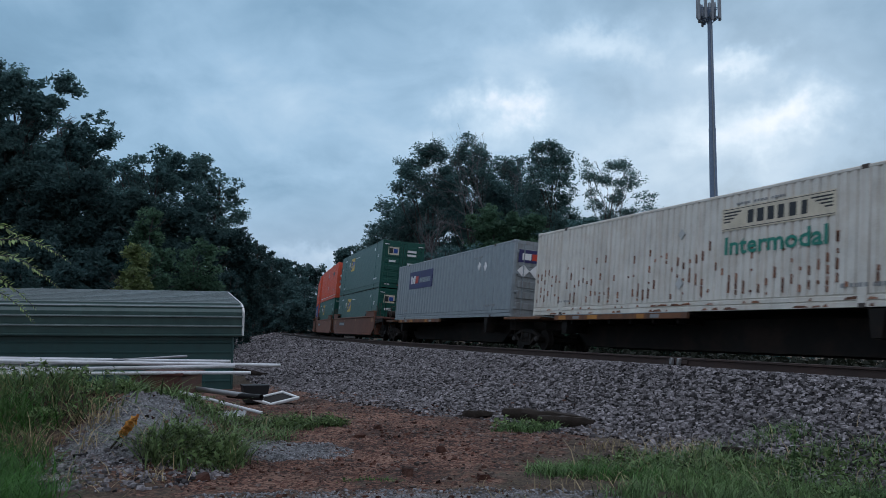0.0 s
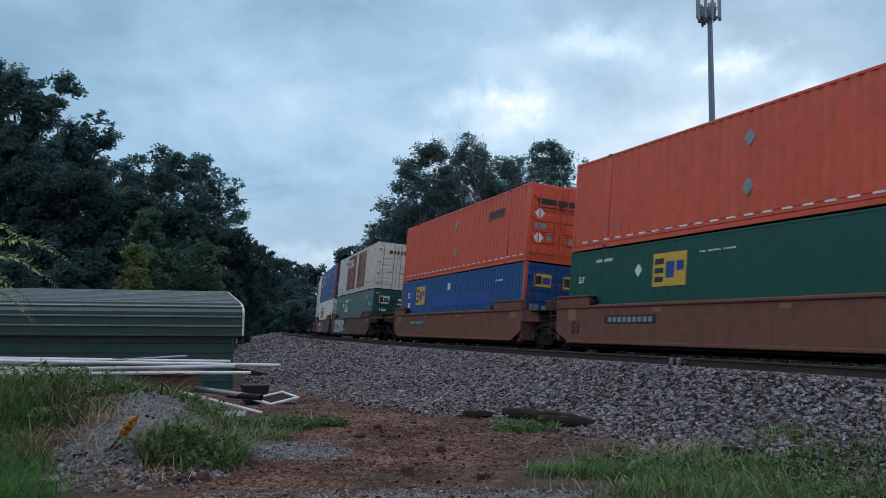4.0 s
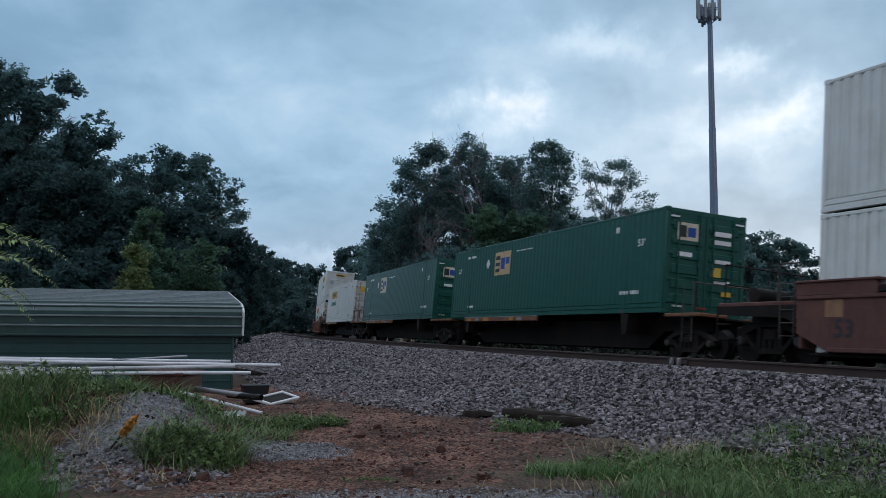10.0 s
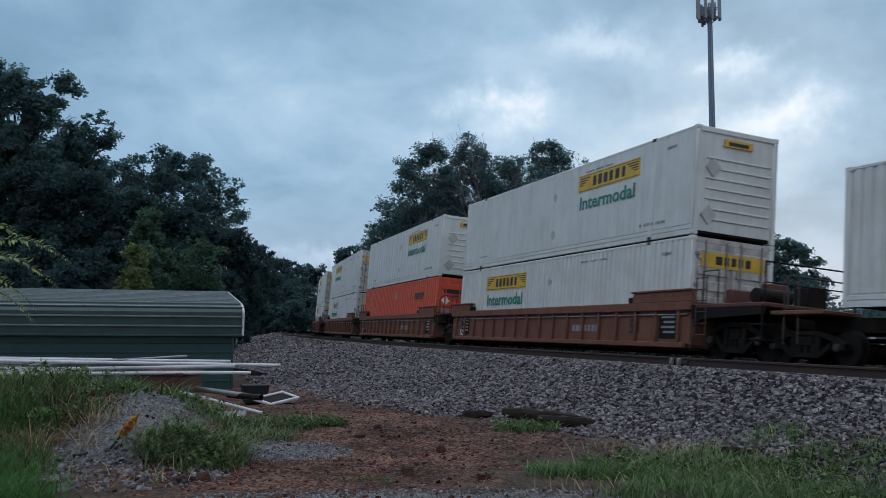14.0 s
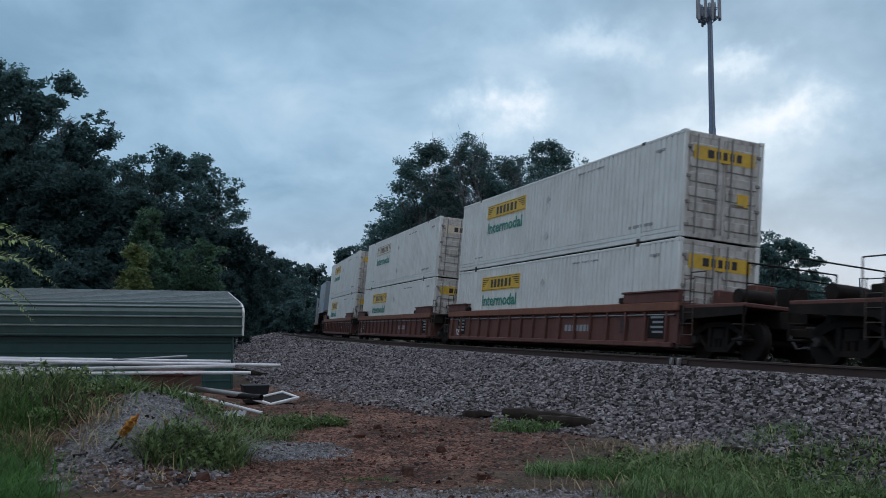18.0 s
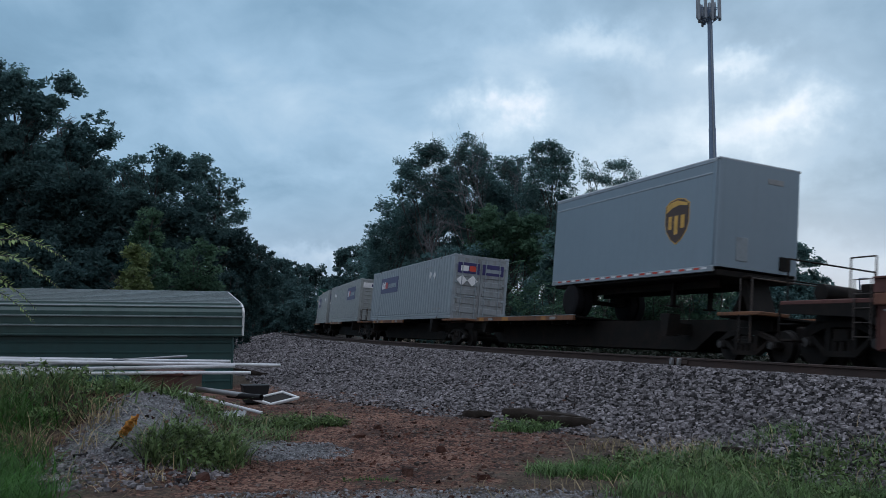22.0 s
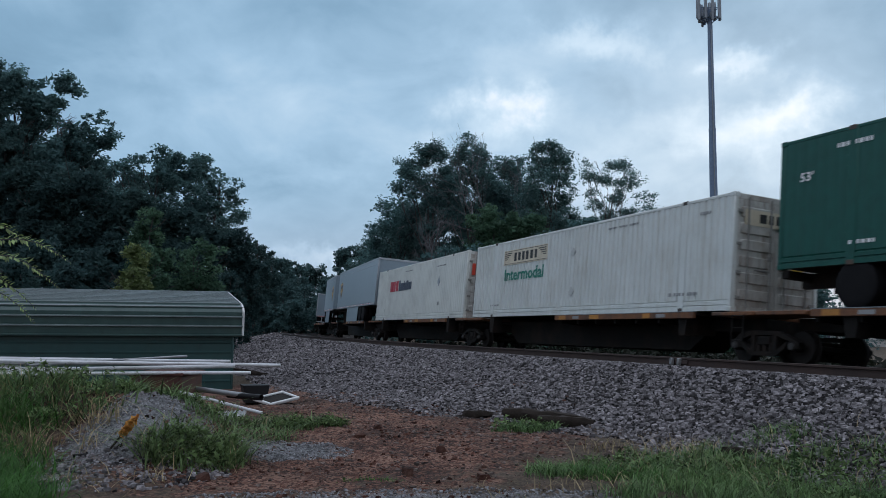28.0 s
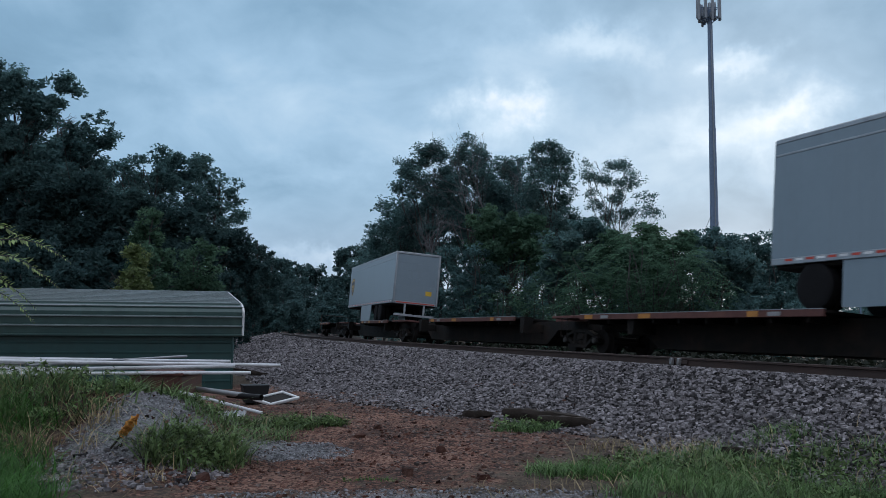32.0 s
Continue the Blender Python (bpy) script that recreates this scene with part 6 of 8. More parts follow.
def build_loads():
    t = {
        "white": white_box("white ribbed container with a yellow logo plate", end_mat="white_end"),
        "white_rev": white_box("white container with its ribbed front wall leading", end="front", u=2.65, period=0.6, depth=0.012),
        "white_plain": white_box("white container with a pale outlined logo", plate="cream", end_mat="white_end"),
        "white_grimy": white_box("white ribbed container with rust-streaked doors", end_mat="white_end"),
        "white_old": white_box("weathered white container streaked with rust", plate="cream", body="white_old", end_mat="white_old", u=2.7),
        "green": green_box("dark green container with a square yellow logo"),
        "green_pale": green_box("dark green container with a pale square logo", "cream"),
        "green_tan": green_box("dark green container with a faded tan logo", "tan_decal"),
        "orange": orange_box("orange container with white reflective dashes"),
        "blue": blue_box("blue container with orange corner posts"),
        "grey": grey_box("smooth grey container with a navy logo panel"),
        "grey_rev": grey_box("warm grey container with its front wall leading", "grey_warm", "front", 2.2, 0.36, 0.03),
        "grey_rib": grey_box("warm grey ribbed container with grimy doors", "grey_warm", "door", 9.9, 0.36, 0.03),
        "cream": cream_box("cream-white container with red and dark logo"),
    }
    # the weathered box with two large rust patches
    rusty = white_box("rusty white container with two large rust patches", plate="cream", body="white_old", end_mat="white_old", words=False, u=9.3)
    near_decal("rust_patch", rusty, 7.95, 11.85, 0.3, 2.72, M["rust_patch"], L53, 0.0015, label="large flaking rust patch")
    near_decal("rust_patch", rusty, 4.0, 7.1, 0.3, 2.70, M["rust_patch"], L53, 0.0015, label="large flaking rust patch")
    # rust stands in the grooves between the ribs, thickest low down
    rr = random.Random(12)
    pitch = (L53 - 0.28) / int((L53 - 0.28) / 0.255)
    for box, chance, spread in ((t["white_old"], 0.8, 1.25), (rusty, 0.25, 0.6)):
        g = Geo()
        for k in range(int((L53 - 0.28) / 0.255)):
            x = -L53 / 2 + 0.14 + (k + 1) * pitch - 0.055
            dense = 0.4 + 0.6 * abs(math.sin(k * 0.37 + 0.8))
            for _ in range(5):
                if rr.random() > chance * dense or abs(abs(x) - 6.1) < 0.16:
                    continue
                z = 0.34 + spread * rr.random() ** 1.9
                h, w = 0.06 + 0.24 * rr.random() ** 1.5, 0.014 + 0.030 * rr.random()
                o = 0.02 * (rr.random() - 0.5)
                g.prism([(x + o - w, z), (x + o + w, z + 0.02), (x + o + w * 0.8, z + h), (x + o - w * 0.7, z + h * 0.85)], W53 / 2 - 0.06, W53 / 2 - 0.0065, "y")
        part("rust_streak", g, M["rust_dash"], box, "brown rust stains between the ribs")["kind"] = "stuff"
        g = Geo()
        for k in range(46):
            x, w = -7.6 + 15.0 * rr.random(), 0.10 + 0.45 * rr.random() ** 2
            z = rr.choice((0.03, 0.17))
            g.prism([(x, z + 0.005), (x + w, z), (x + w * 0.8, z + 0.03 + 0.04 * rr.random()), (x + w * 0.2, z + 0.03 + 0.05 * rr.random())], W53 / 2 - 0.06, W53 / 2 - 0.0015, "y")
        part("rust_streak", g, M["rust_dash"], box, "rust flakes along the bottom rail")["kind"] = "stuff"
    # the white box with a large plain plate
    boxed = container("white", "door", 0.42, 0.012, "rib", "white", None, "smooth white container with a large yellow logo box")
    near_decal("logo_plate", boxed, 9.4, 13.2, 1.42, 2.32, M["black"], L53, 0.003, label="black rim of the logo box")
    near_decal("logo_plate", boxed, 9.48, 13.12, 1.5, 2.24, M["yellow"], L53, 0.006, label="large yellow logo box")
    g = Geo()
    for k, (u0, u1) in enumerate(((10.1, 10.35), (10.45, 10.75), (10.85, 11.1), (11.2, 11.5), (11.65, 11.9), (12.0, 12.2))):
        g.box(u0 - L53 / 2, u1 - L53 / 2, W53 / 2 - 0.02, W53 / 2 + 0.010, 1.7, 2.02)
    for k in range(3):
        g.box(9.7 + k * 0.15 - L53 / 2, 12.9 - k * 0.15 - L53 / 2, W53 / 2 - 0.02, W53 / 2 + 0.009, 1.56 + k * 0.045, 1.575 + k * 0.045)
    part("logo_bar", g, M["black"], boxed)
    lead_decal("logo_plate", boxed, 0.4, 2.2, 2.0, 2.4, M["yellow"], -L53 / 2 - 0.01, 0.004)
    lead_decal("logo_bar", boxed, 0.8, 1.8, 2.1, 2.3, M["black"], -L53 / 2 - 0.01, 0.008)
    small_print(boxed, L53, M["grey_decal"], [(4.0, 2.6, 10, 0.06), (2.0, 2.5, 5, 0.08), (13.6, 2.6, 5, 0.06)])
    one = lambda k: another(t[k])
    for k, lead, z in (("white_old", -29.34, FLAT), ("grey", -11.24, FLAT),
                       ("green", 9.67, HIGH), ("green", 9.67, LOW), ("orange", 28.77, HIGH), ("green", 28.77, LOW), ("orange", 48.32, HIGH), ("blue", 48.32, LOW),
                       ("green_pale", 71.70, LOW), ("blue", 90.8, HIGH), ("white", 109.75, HIGH), ("white_grimy", 109.75, LOW),
                       ("green_tan", 131.25, FLAT), ("green_pale", 150.04, FLAT), ("white", 170.52, FLAT),
                       ("white_rev", 191.51, HIGH), ("white", 191.51, LOW), ("white_rev", 210.97, HIGH), ("orange", 210.97, LOW),
                       ("white", 230.59, HIGH), ("white_plain", 230.59, LOW), ("white", 253.75, HIGH), ("white", 253.75, LOW),
                       ("white_plain", 273.25, HIGH), ("white", 273.25, LOW), ("white_grimy", 292.93, HIGH), ("white", 292.93, LOW),
                       ("grey", 332.62, FLAT), ("grey_rev", 353.17, FLAT), ("grey_rib", 372.18, FLAT),
                       ("white_plain", 407.27, FLAT), ("cream", 424.53, FLAT), ("green_tan", 389.68, 2.02)):
        ride(one(k), lead, L53, z)
    ride(rusty, 71.70, L53, HIGH)
    ride(boxed, 90.8, L53, LOW)
    ride(chassis(L53), 389.68, L53, DECK)
    short = trailer(8.45, False, 1.65, "short pale grey trailer with a brown shield", (3.0,))
    ride(short, 460.35, 8.45, DECK)
    ride(trailer(8.45, False, 1.65, "short pale grey trailer with open wheels", (3.0,), skirt=False), 314.3, 8.45, DECK)
    ride(trailer(16.15, True, 14.5, "long pale grey trailer with a side skirt", (-8.07 + 4.0, -8.07 + 5.25)), 441.45, 16.15, DECK)
    ride(trailer(14.6, True, 13.3, "pale grey trailer with a plain rear door", (-7.3 + 3.4, -7.3 + 4.6)), 499.5, 14.6, DECK)


build_loads()


def build_cars():
    S, E, N = "shared", "end", None
    smooth = "red-brown articulated well car with smooth sides"
    rib = "brown articulated well car with ribbed sides"
    for lead, trail, load, ribbed, ends, colour, label, extra in (
            (8.3, 27.3, 17.75, False, (E, S), "well_orange", smooth, None), (27.3, 46.7, 36.85, False, (N, S), "well_orange", smooth, None), (46.7, 66.1, 56.4, False, (N, E), "well_orange", smooth, None),
            (70.3, 89.4, 79.9, False, (E, S), "well_brown", smooth + " and silver graffiti", spray_marks), (89.4, 108.4, 98.9, False, (N, S), "well_brown", smooth + " and a name panel", word_panel),
            (108.4, 127.6, 117.85, False, (N, E), "well_brown", smooth + " and a tan band", blue_band),
            (189.9, 209.3, 199.6, True, (E, S), "well_orange", rib, None), (209.3, 228.9, 219.05, True, (N, S), "well_orange", rib, None), (228.9, 248.4, 238.7, True, (N, E), "well_orange", rib, None),
            (252.2, 271.6, 261.8, True, (E, S), "well_brown", rib, None), (271.6, 291.2, 281.3, True, (N, S), "well_brown", rib, None), (291.2, 310.7, 301.0, True, (N, E), "well_brown", rib, None)):
        well_car(lead, trail, load, ribbed, ends, colour, label, extra)
    low = "black spine car with faded orange platform edges"
    for lead, trail, ends, flip, plat, up in (
            (-31.0, -12.3, (S, S), False, (9.0, 16.0), False), (-12.3, 6.6, (N, E), False, (9.0, 16.0), False),
            (129.6, 148.7, (E, S), False, (9.0, 15.8), False), (148.7, 168.2, (N, E), False, (9.0, 15.8), False), (169.2, 188.6, (E, E), False, (9.0, 15.8), False),
            (312.6, 332.1, (E, S), False, (8.5, 16.5), True), (332.1, 350.6, (N, E), False, (8.2, 15.4), False), (351.5, 371.0, (E, S), False, (9.0, 16.0), False),
            (371.0, 388.9, (N, S), False, (9.0, 15.5), False), (388.9, 406.4, (N, S), False, (7.5, 15.8), True), (406.4, 423.9, (N, S), True, (8.0, 15.4), False),
            (423.9, 441.1, (N, S), True, (7.5, 14.6), False), (441.1, 458.9, (N, S), True, (7.5, 14.8), True), (458.9, 477.4, (N, S), False, (8.3, 18.0), True),
            (477.4, 497.4, (N, S), False, (4.5, 14.5), False), (497.4, 516.4, (N, S), True, (8.5, 16.5), True), (516.4, 535.0, (N, E), False, (8.5, 16.5), False)):
        spine_car(lead, trail, ends, flip, plat, "spine_orange" if lead < 455 else "well_brown", low if lead < 455 else "empty rust-brown spine car", up)


build_cars()


# ---- trees and plants ----
def leaf_cloud(centres, radii, per, size, rs, flat=0.75, droop=0.0):
    """Small pointed leaf sheets in loose clumps."""
    n = len(centres) * per
    c = np.repeat(centres, per, 0)
    r = np.repeat(radii, per)[:, None]
    d = rs.normal(size=(n, 3))
    d /= np.linalg.norm(d, axis=1, keepdims=True)
    p = c + d * r * (rs.rand(n, 1) ** 0.45) * np.array([1, 1, flat])
    u = rs.normal(size=(n, 3)); u[:, 2] = u[:, 2] * 0.5 - droop
    u /= np.linalg.norm(u, axis=1, keepdims=True)
    w = rs.normal(size=(n, 3))
    w -= (w * u).sum(1, keepdims=True) * u
    w /= np.linalg.norm(w, axis=1, keepdims=True)
    s = size * (0.6 + 0.8 * rs.rand(n, 1))
    nrm = np.cross(u, w)
    back = p - u * s * 0.5
    v = np.stack([back + w * s * 0.36, back - w * s * 0.36, p + u * s * 0.6 + nrm * s * 0.15], 1).reshape(-1, 3)
    f = np.arange(3 * n).reshape(-1, 3)
    return v, f


def clump_centres(blobs, n, rs, core=0.35):
    """Points in the outer parts of a group of ellipsoids, some beyond their edges."""
    vol = np.array([b[3] * b[4] * b[5] for b in blobs]) ** 0.67
    pick = rs.choice(len(blobs), n, p=vol / vol.sum())
    B = np.array(blobs)[pick]
    d = rs.normal(size=(n, 3))
    d /= np.linalg.norm(d, axis=1, keepdims=True)
    k = core + (1.04 - core) * rs.rand(n, 1) ** 0.6
    k *= 1 + 0.12 * rs.normal(size=(n, 1))
    return B[:, :3] + d * B[:, 3:6] * k


def broken_up(blobs, rs, count=12):
    """Each foliage lobe breaks up into a core and smaller lobes that stand out from it."""
    heap = []
    for bx, by, bz, rx, ry, rz in blobs:
        heap.append((bx, by, bz, rx * 0.70, ry * 0.70, rz * 0.70))
        for _ in range(count):
            d = rs.normal(size=3)
            d[2] += 0.25
            d /= np.linalg.norm(d)
            q = (0.14 + 0.24 * rs.rand()) * (rx + rz) / 2
            m = 0.66 + 0.36 * rs.rand()
            heap.append((bx + d[0] * rx * m, by + d[1] * ry * m, bz + d[2] * rz * m * 1.1, q * 1.2, q * 1.2, q))
    return heap


def limb(g, a, b, r0, r1, rs, bend=0.12, n=7, steps=4):
    a, b = np.array(a, float), np.array(b, float)
    L = np.linalg.norm(b - a)
    pts = [a]
    for i in range(1, steps + 1):
        t = i / steps
        pts.append(a + (b - a) * t + (rs.normal(size=3) * bend * L * 0.25 if i < steps else 0))
    for i in range(steps):
        g.tube(pts[i], pts[i + 1], r0 + (r1 - r0) * i / steps, r0 + (r1 - r0) * (i + 1) / steps, n=n, caps=i in (0, steps - 1))
    return pts


def tree(x, y, blobs, leaves, size, mat, label, seed, trunk_r=0.28, clump=0.75, per=26, name="tree", category="tree", group="trees along the line", limbs=14, droop=0.0, inner=0.30, gaps=0):
    """A tapered trunk, limbs that reach into the crown, and a crown of small leaf sheets. blobs: ellipsoids (dx, dy, z, rx, ry, rz)."""
    rs = np.random.RandomState(seed)
    z0 = float(ground_z(x, y)) - 0.1
    t = root(name, pose(x, y, z0), label, category, group)
    top = max(b[2] + b[5] * 0.6 for b in blobs)
    g = Geo()
    mid = np.mean([b[:2] for b in blobs], 0)
    spine = limb(g, (0, 0, 0), (mid[0] * 0.8, mid[1] * 0.8, top * 0.84), trunk_r, trunk_r * 0.16, rs, 0.05, 9, 6)
    cen = clump_centres([(*b[:3], b[3] * 0.7, b[4] * 0.7, b[5] * 0.7) for b in blobs], limbs, rs)
    for q in cen:
        base = spine[min(5, max(1, int(6 * min(0.8, q[2] / top * 0.7))))]
        if q[2] > base[2]:
            pts = limb(g, base, q, trunk_r * 0.34, trunk_r * 0.07, rs, 0.18, 6, 3)
            for _ in range(3):
                limb(g, pts[2], np.array(pts[3]) + rs.normal(size=3) * 0.5, trunk_r * 0.11, 0.012, rs, 0.2, 5, 2)
    part("trunk", g, M["bark"], t, "grey-brown trunk and limbs")
    # fine leaves near the outside, larger sheets in the dark of the crown
    n = max(8, int(leaves * 1.5) // per)
    c = clump_centres(blobs, n, rs, 0.42)
    if gaps:
        # holes in the crown, where a bough is missing
        for q in clump_centres(blobs, gaps, rs, 0.3):
            c = c[np.linalg.norm(c - q, axis=1) > 0.35 + 0.45 * rs.rand()]
        n = len(c)
    v, f = leaf_cloud(c, clump * (0.45 + 0.9 * rs.rand(n)), per, size * 0.69, rs, 0.7, droop)
    if inner:
        m = max(6, int(leaves * inner * 1.7) // 12)
        c = clump_centres([(*b[:3], b[3] * 0.78, b[4] * 0.78, b[5] * 0.78) for b in blobs], m, rs, 0.2)
        v2, f2 = leaf_cloud(c, clump * (0.6 + 0.6 * rs.rand(m)), 12, size * 1.1, rs, 0.75, droop)
        v, f = np.concatenate([v, v2]), np.concatenate([f, f2 + len(v)])
    part("crown", arrays_mesh("crown", v, f, M[mat]), M[mat], t)
    return t


def bare_tree(x, y, h, spread, seed, label, lean=0.0):
    """A dead tree: forking bare branches."""
    rs = np.random.RandomState(seed)
    t = root("dead_tree", pose(x, y, float(ground_z(x, y)) - 0.1), label, "dead tree", "trees along the line")
    g = Geo()

    def grow(a, d, length, r, depth):
        bend = d + rs.normal(size=3) * 0.16
        bend /= np.linalg.norm(bend)
        m = a + d * length * 0.5
        b = m + bend * length * 0.5
        n = 6 if depth > 2 else 4
        g.tube(a, m, r, r * 0.86, n=n, caps=False)
        g.tube(m, b, r * 0.86, r * 0.72, n=n, caps=depth == 0)
        if depth == 0:
            return
        for k in range(3):
            nd = bend + rs.normal(size=3) * (spread + 0.05 * (5 - depth))
            nd[2] += 0.10
            nd /= np.linalg.norm(nd)
            grow(b if k else m + (b - m) * rs.rand(), nd, length * (0.5 + 0.34 * rs.rand()), max(r * 0.58, 0.011), depth - 1)
    d = np.array([lean, 0, 1.0]); d /= np.linalg.norm(d)
    grow(np.zeros(3), d, h * 0.36, 0.10, 5)
    k = h / max(p[2] for p in g.v)
    g.v = [(a * k, b * k, c * k) for a, b, c in g.v]
    part("trunk", g, M["dead_wood"], t, "bleached bare branches")
    return t


def frond_bush(x, y, h, rx, n, seed, label, mat="leaf_mid", leaflet=0.22, frond=1.3, name="tree"):
    """A spreading shrub of long drooping compound leaves."""
    rs = np.random.RandomState(seed)
    z0 = float(ground_z(x, y)) - 0.1
    t = root(name, pose(x, y, z0), label, "tree", "trees along the line")
    g = Geo()
    cen = clump_centres([(0, 0, h * 0.62, rx, rx * 0.8, h * 0.40), (rx * 0.3, 0, h * 0.3, rx * 1.05, rx * 0.8, h * 0.3)], n, rs)
    cen[:, 2] = np.maximum(cen[:, 2], 0.4)
    for k in range(0, n, 14):
        limb(g, (rs.normal() * 0.5, rs.normal() * 0.5, 0), cen[k] * 0.97, 0.09, 0.015, rs, 0.15, 6, 3)
    part("trunk", g, M["bark"], t)
    # each frond: a curved stalk with paired leaflets
    pairs = 9
    az = rs.rand(n) * 6.283
    out = np.stack([np.cos(az), np.sin(az), np.zeros(n)], 1)
    keep = (cen[:, :2] * out[:, :2]).sum(1) < 0
    out[keep] *= -1
    side = np.stack([-out[:, 1], out[:, 0], np.zeros(n)], 1)
    V = []
    ln = frond * (0.6 + 0.7 * rs.rand(n, 1))
    up0 = 0.25 + 0.4 * rs.rand(n, 1)
    for i in range(pairs):
        s = (i + 1) / pairs
        p = cen + out * ln * s + np.array([0, 0, 1.0]) * ln * (up0 * 0.6 * s - 0.75 * s * s)
        w = leaflet * math.sin(0.5 + 2.4 * s) * (0.85 + 0.3 * rs.rand(n, 1))
        for e in (1, -1):
            d = side * e + out * 0.35
            tip = p + d * w + np.array([0, 0, -0.28]) * w
            m1 = p + d * w * 0.5 + out * w * 0.20
            m2 = p + d * w * 0.5 - out * w * 0.20
            V.append(np.stack([p, m2, tip, m1], 1))
    v = np.concatenate(V).reshape(-1, 3)
    part("crown", arrays_mesh("crown", v, np.arange(len(v)).reshape(-1, 4), M[mat]), M[mat], t, "long drooping compound leaves")
    return t


def at_view(px, dist):
    """Where a bearing of so many picture widths' parts lies at a distance ahead."""
    return (px - 784) / 1544.0 * dist, dist


def high(py, dist):
    return 1.5 + (582 - py) / 1544.0 * dist


def wood(name, trees, mat, leaf, dens, label, seed, group="woods behind the line"):
    """Trees of a wood, each a thing: (px, top, half width, distance)."""
    for i, (px, top, hw, dist) in enumerate(trees):
        x, y = at_view(px, dist)
        h = high(top, dist) + 0.3
        w = hw / 1544.0 * dist
        rs = np.random.RandomState(seed + i)
        blobs = [(0, 0, h * 0.66, w * 0.8, w * 0.75, h * 0.30), (w * 0.45, 0, h * 0.50, w * 0.6, w * 0.6, h * 0.24), (-w * 0.45, 0.3, h * 0.52, w * 0.6, w * 0.6, h * 0.24),
                 (0, -0.5, h * 0.25, w * 0.9, w * 0.8, h * 0.24), (rs.normal() * w * 0.2, 0, h * 0.86, w * 0.42, w * 0.42, h * 0.13)]
        tree(x, y, broken_up(blobs, rs, 16), int(dens * 1.25), leaf, mat, label, seed + i, trunk_r=0.02 * h, clump=w * 0.10 + 0.14, per=26, group=group, limbs=10, inner=0.2)


def lobed_tree(px, dist, lobes, mat, label, seed, size=0.15, thick=4.2, inner=0.3, clump=0.45, trunk_r=0.26, limbs=16, group="trees along the line", gaps=0, deep=0.9):
    """A tree whose crown is a heap of foliage lobes: bearing, height, half width and half height of each."""
    x, y = at_view(px, dist)
    k = dist / 1544.0
    rs = np.random.RandomState(seed + 7)
    base = float(ground_z(x, y)) - 0.1
    blobs = [((a - px) * k, (rs.rand() - 0.5) * rx * k * 1.5 * deep, high(b, dist) - base, rx * k, rx * k * deep, rz * k) for a, b, rx, rz in lobes]
    n = int(thick * sum(rx * rz for _, _, rx, rz in lobes))
    return tree(x, y, broken_up(blobs, rs), n, size / 0.62, mat, label, seed, trunk_r, clump, 30, limbs=limbs, inner=inner, group=group, gaps=gaps)


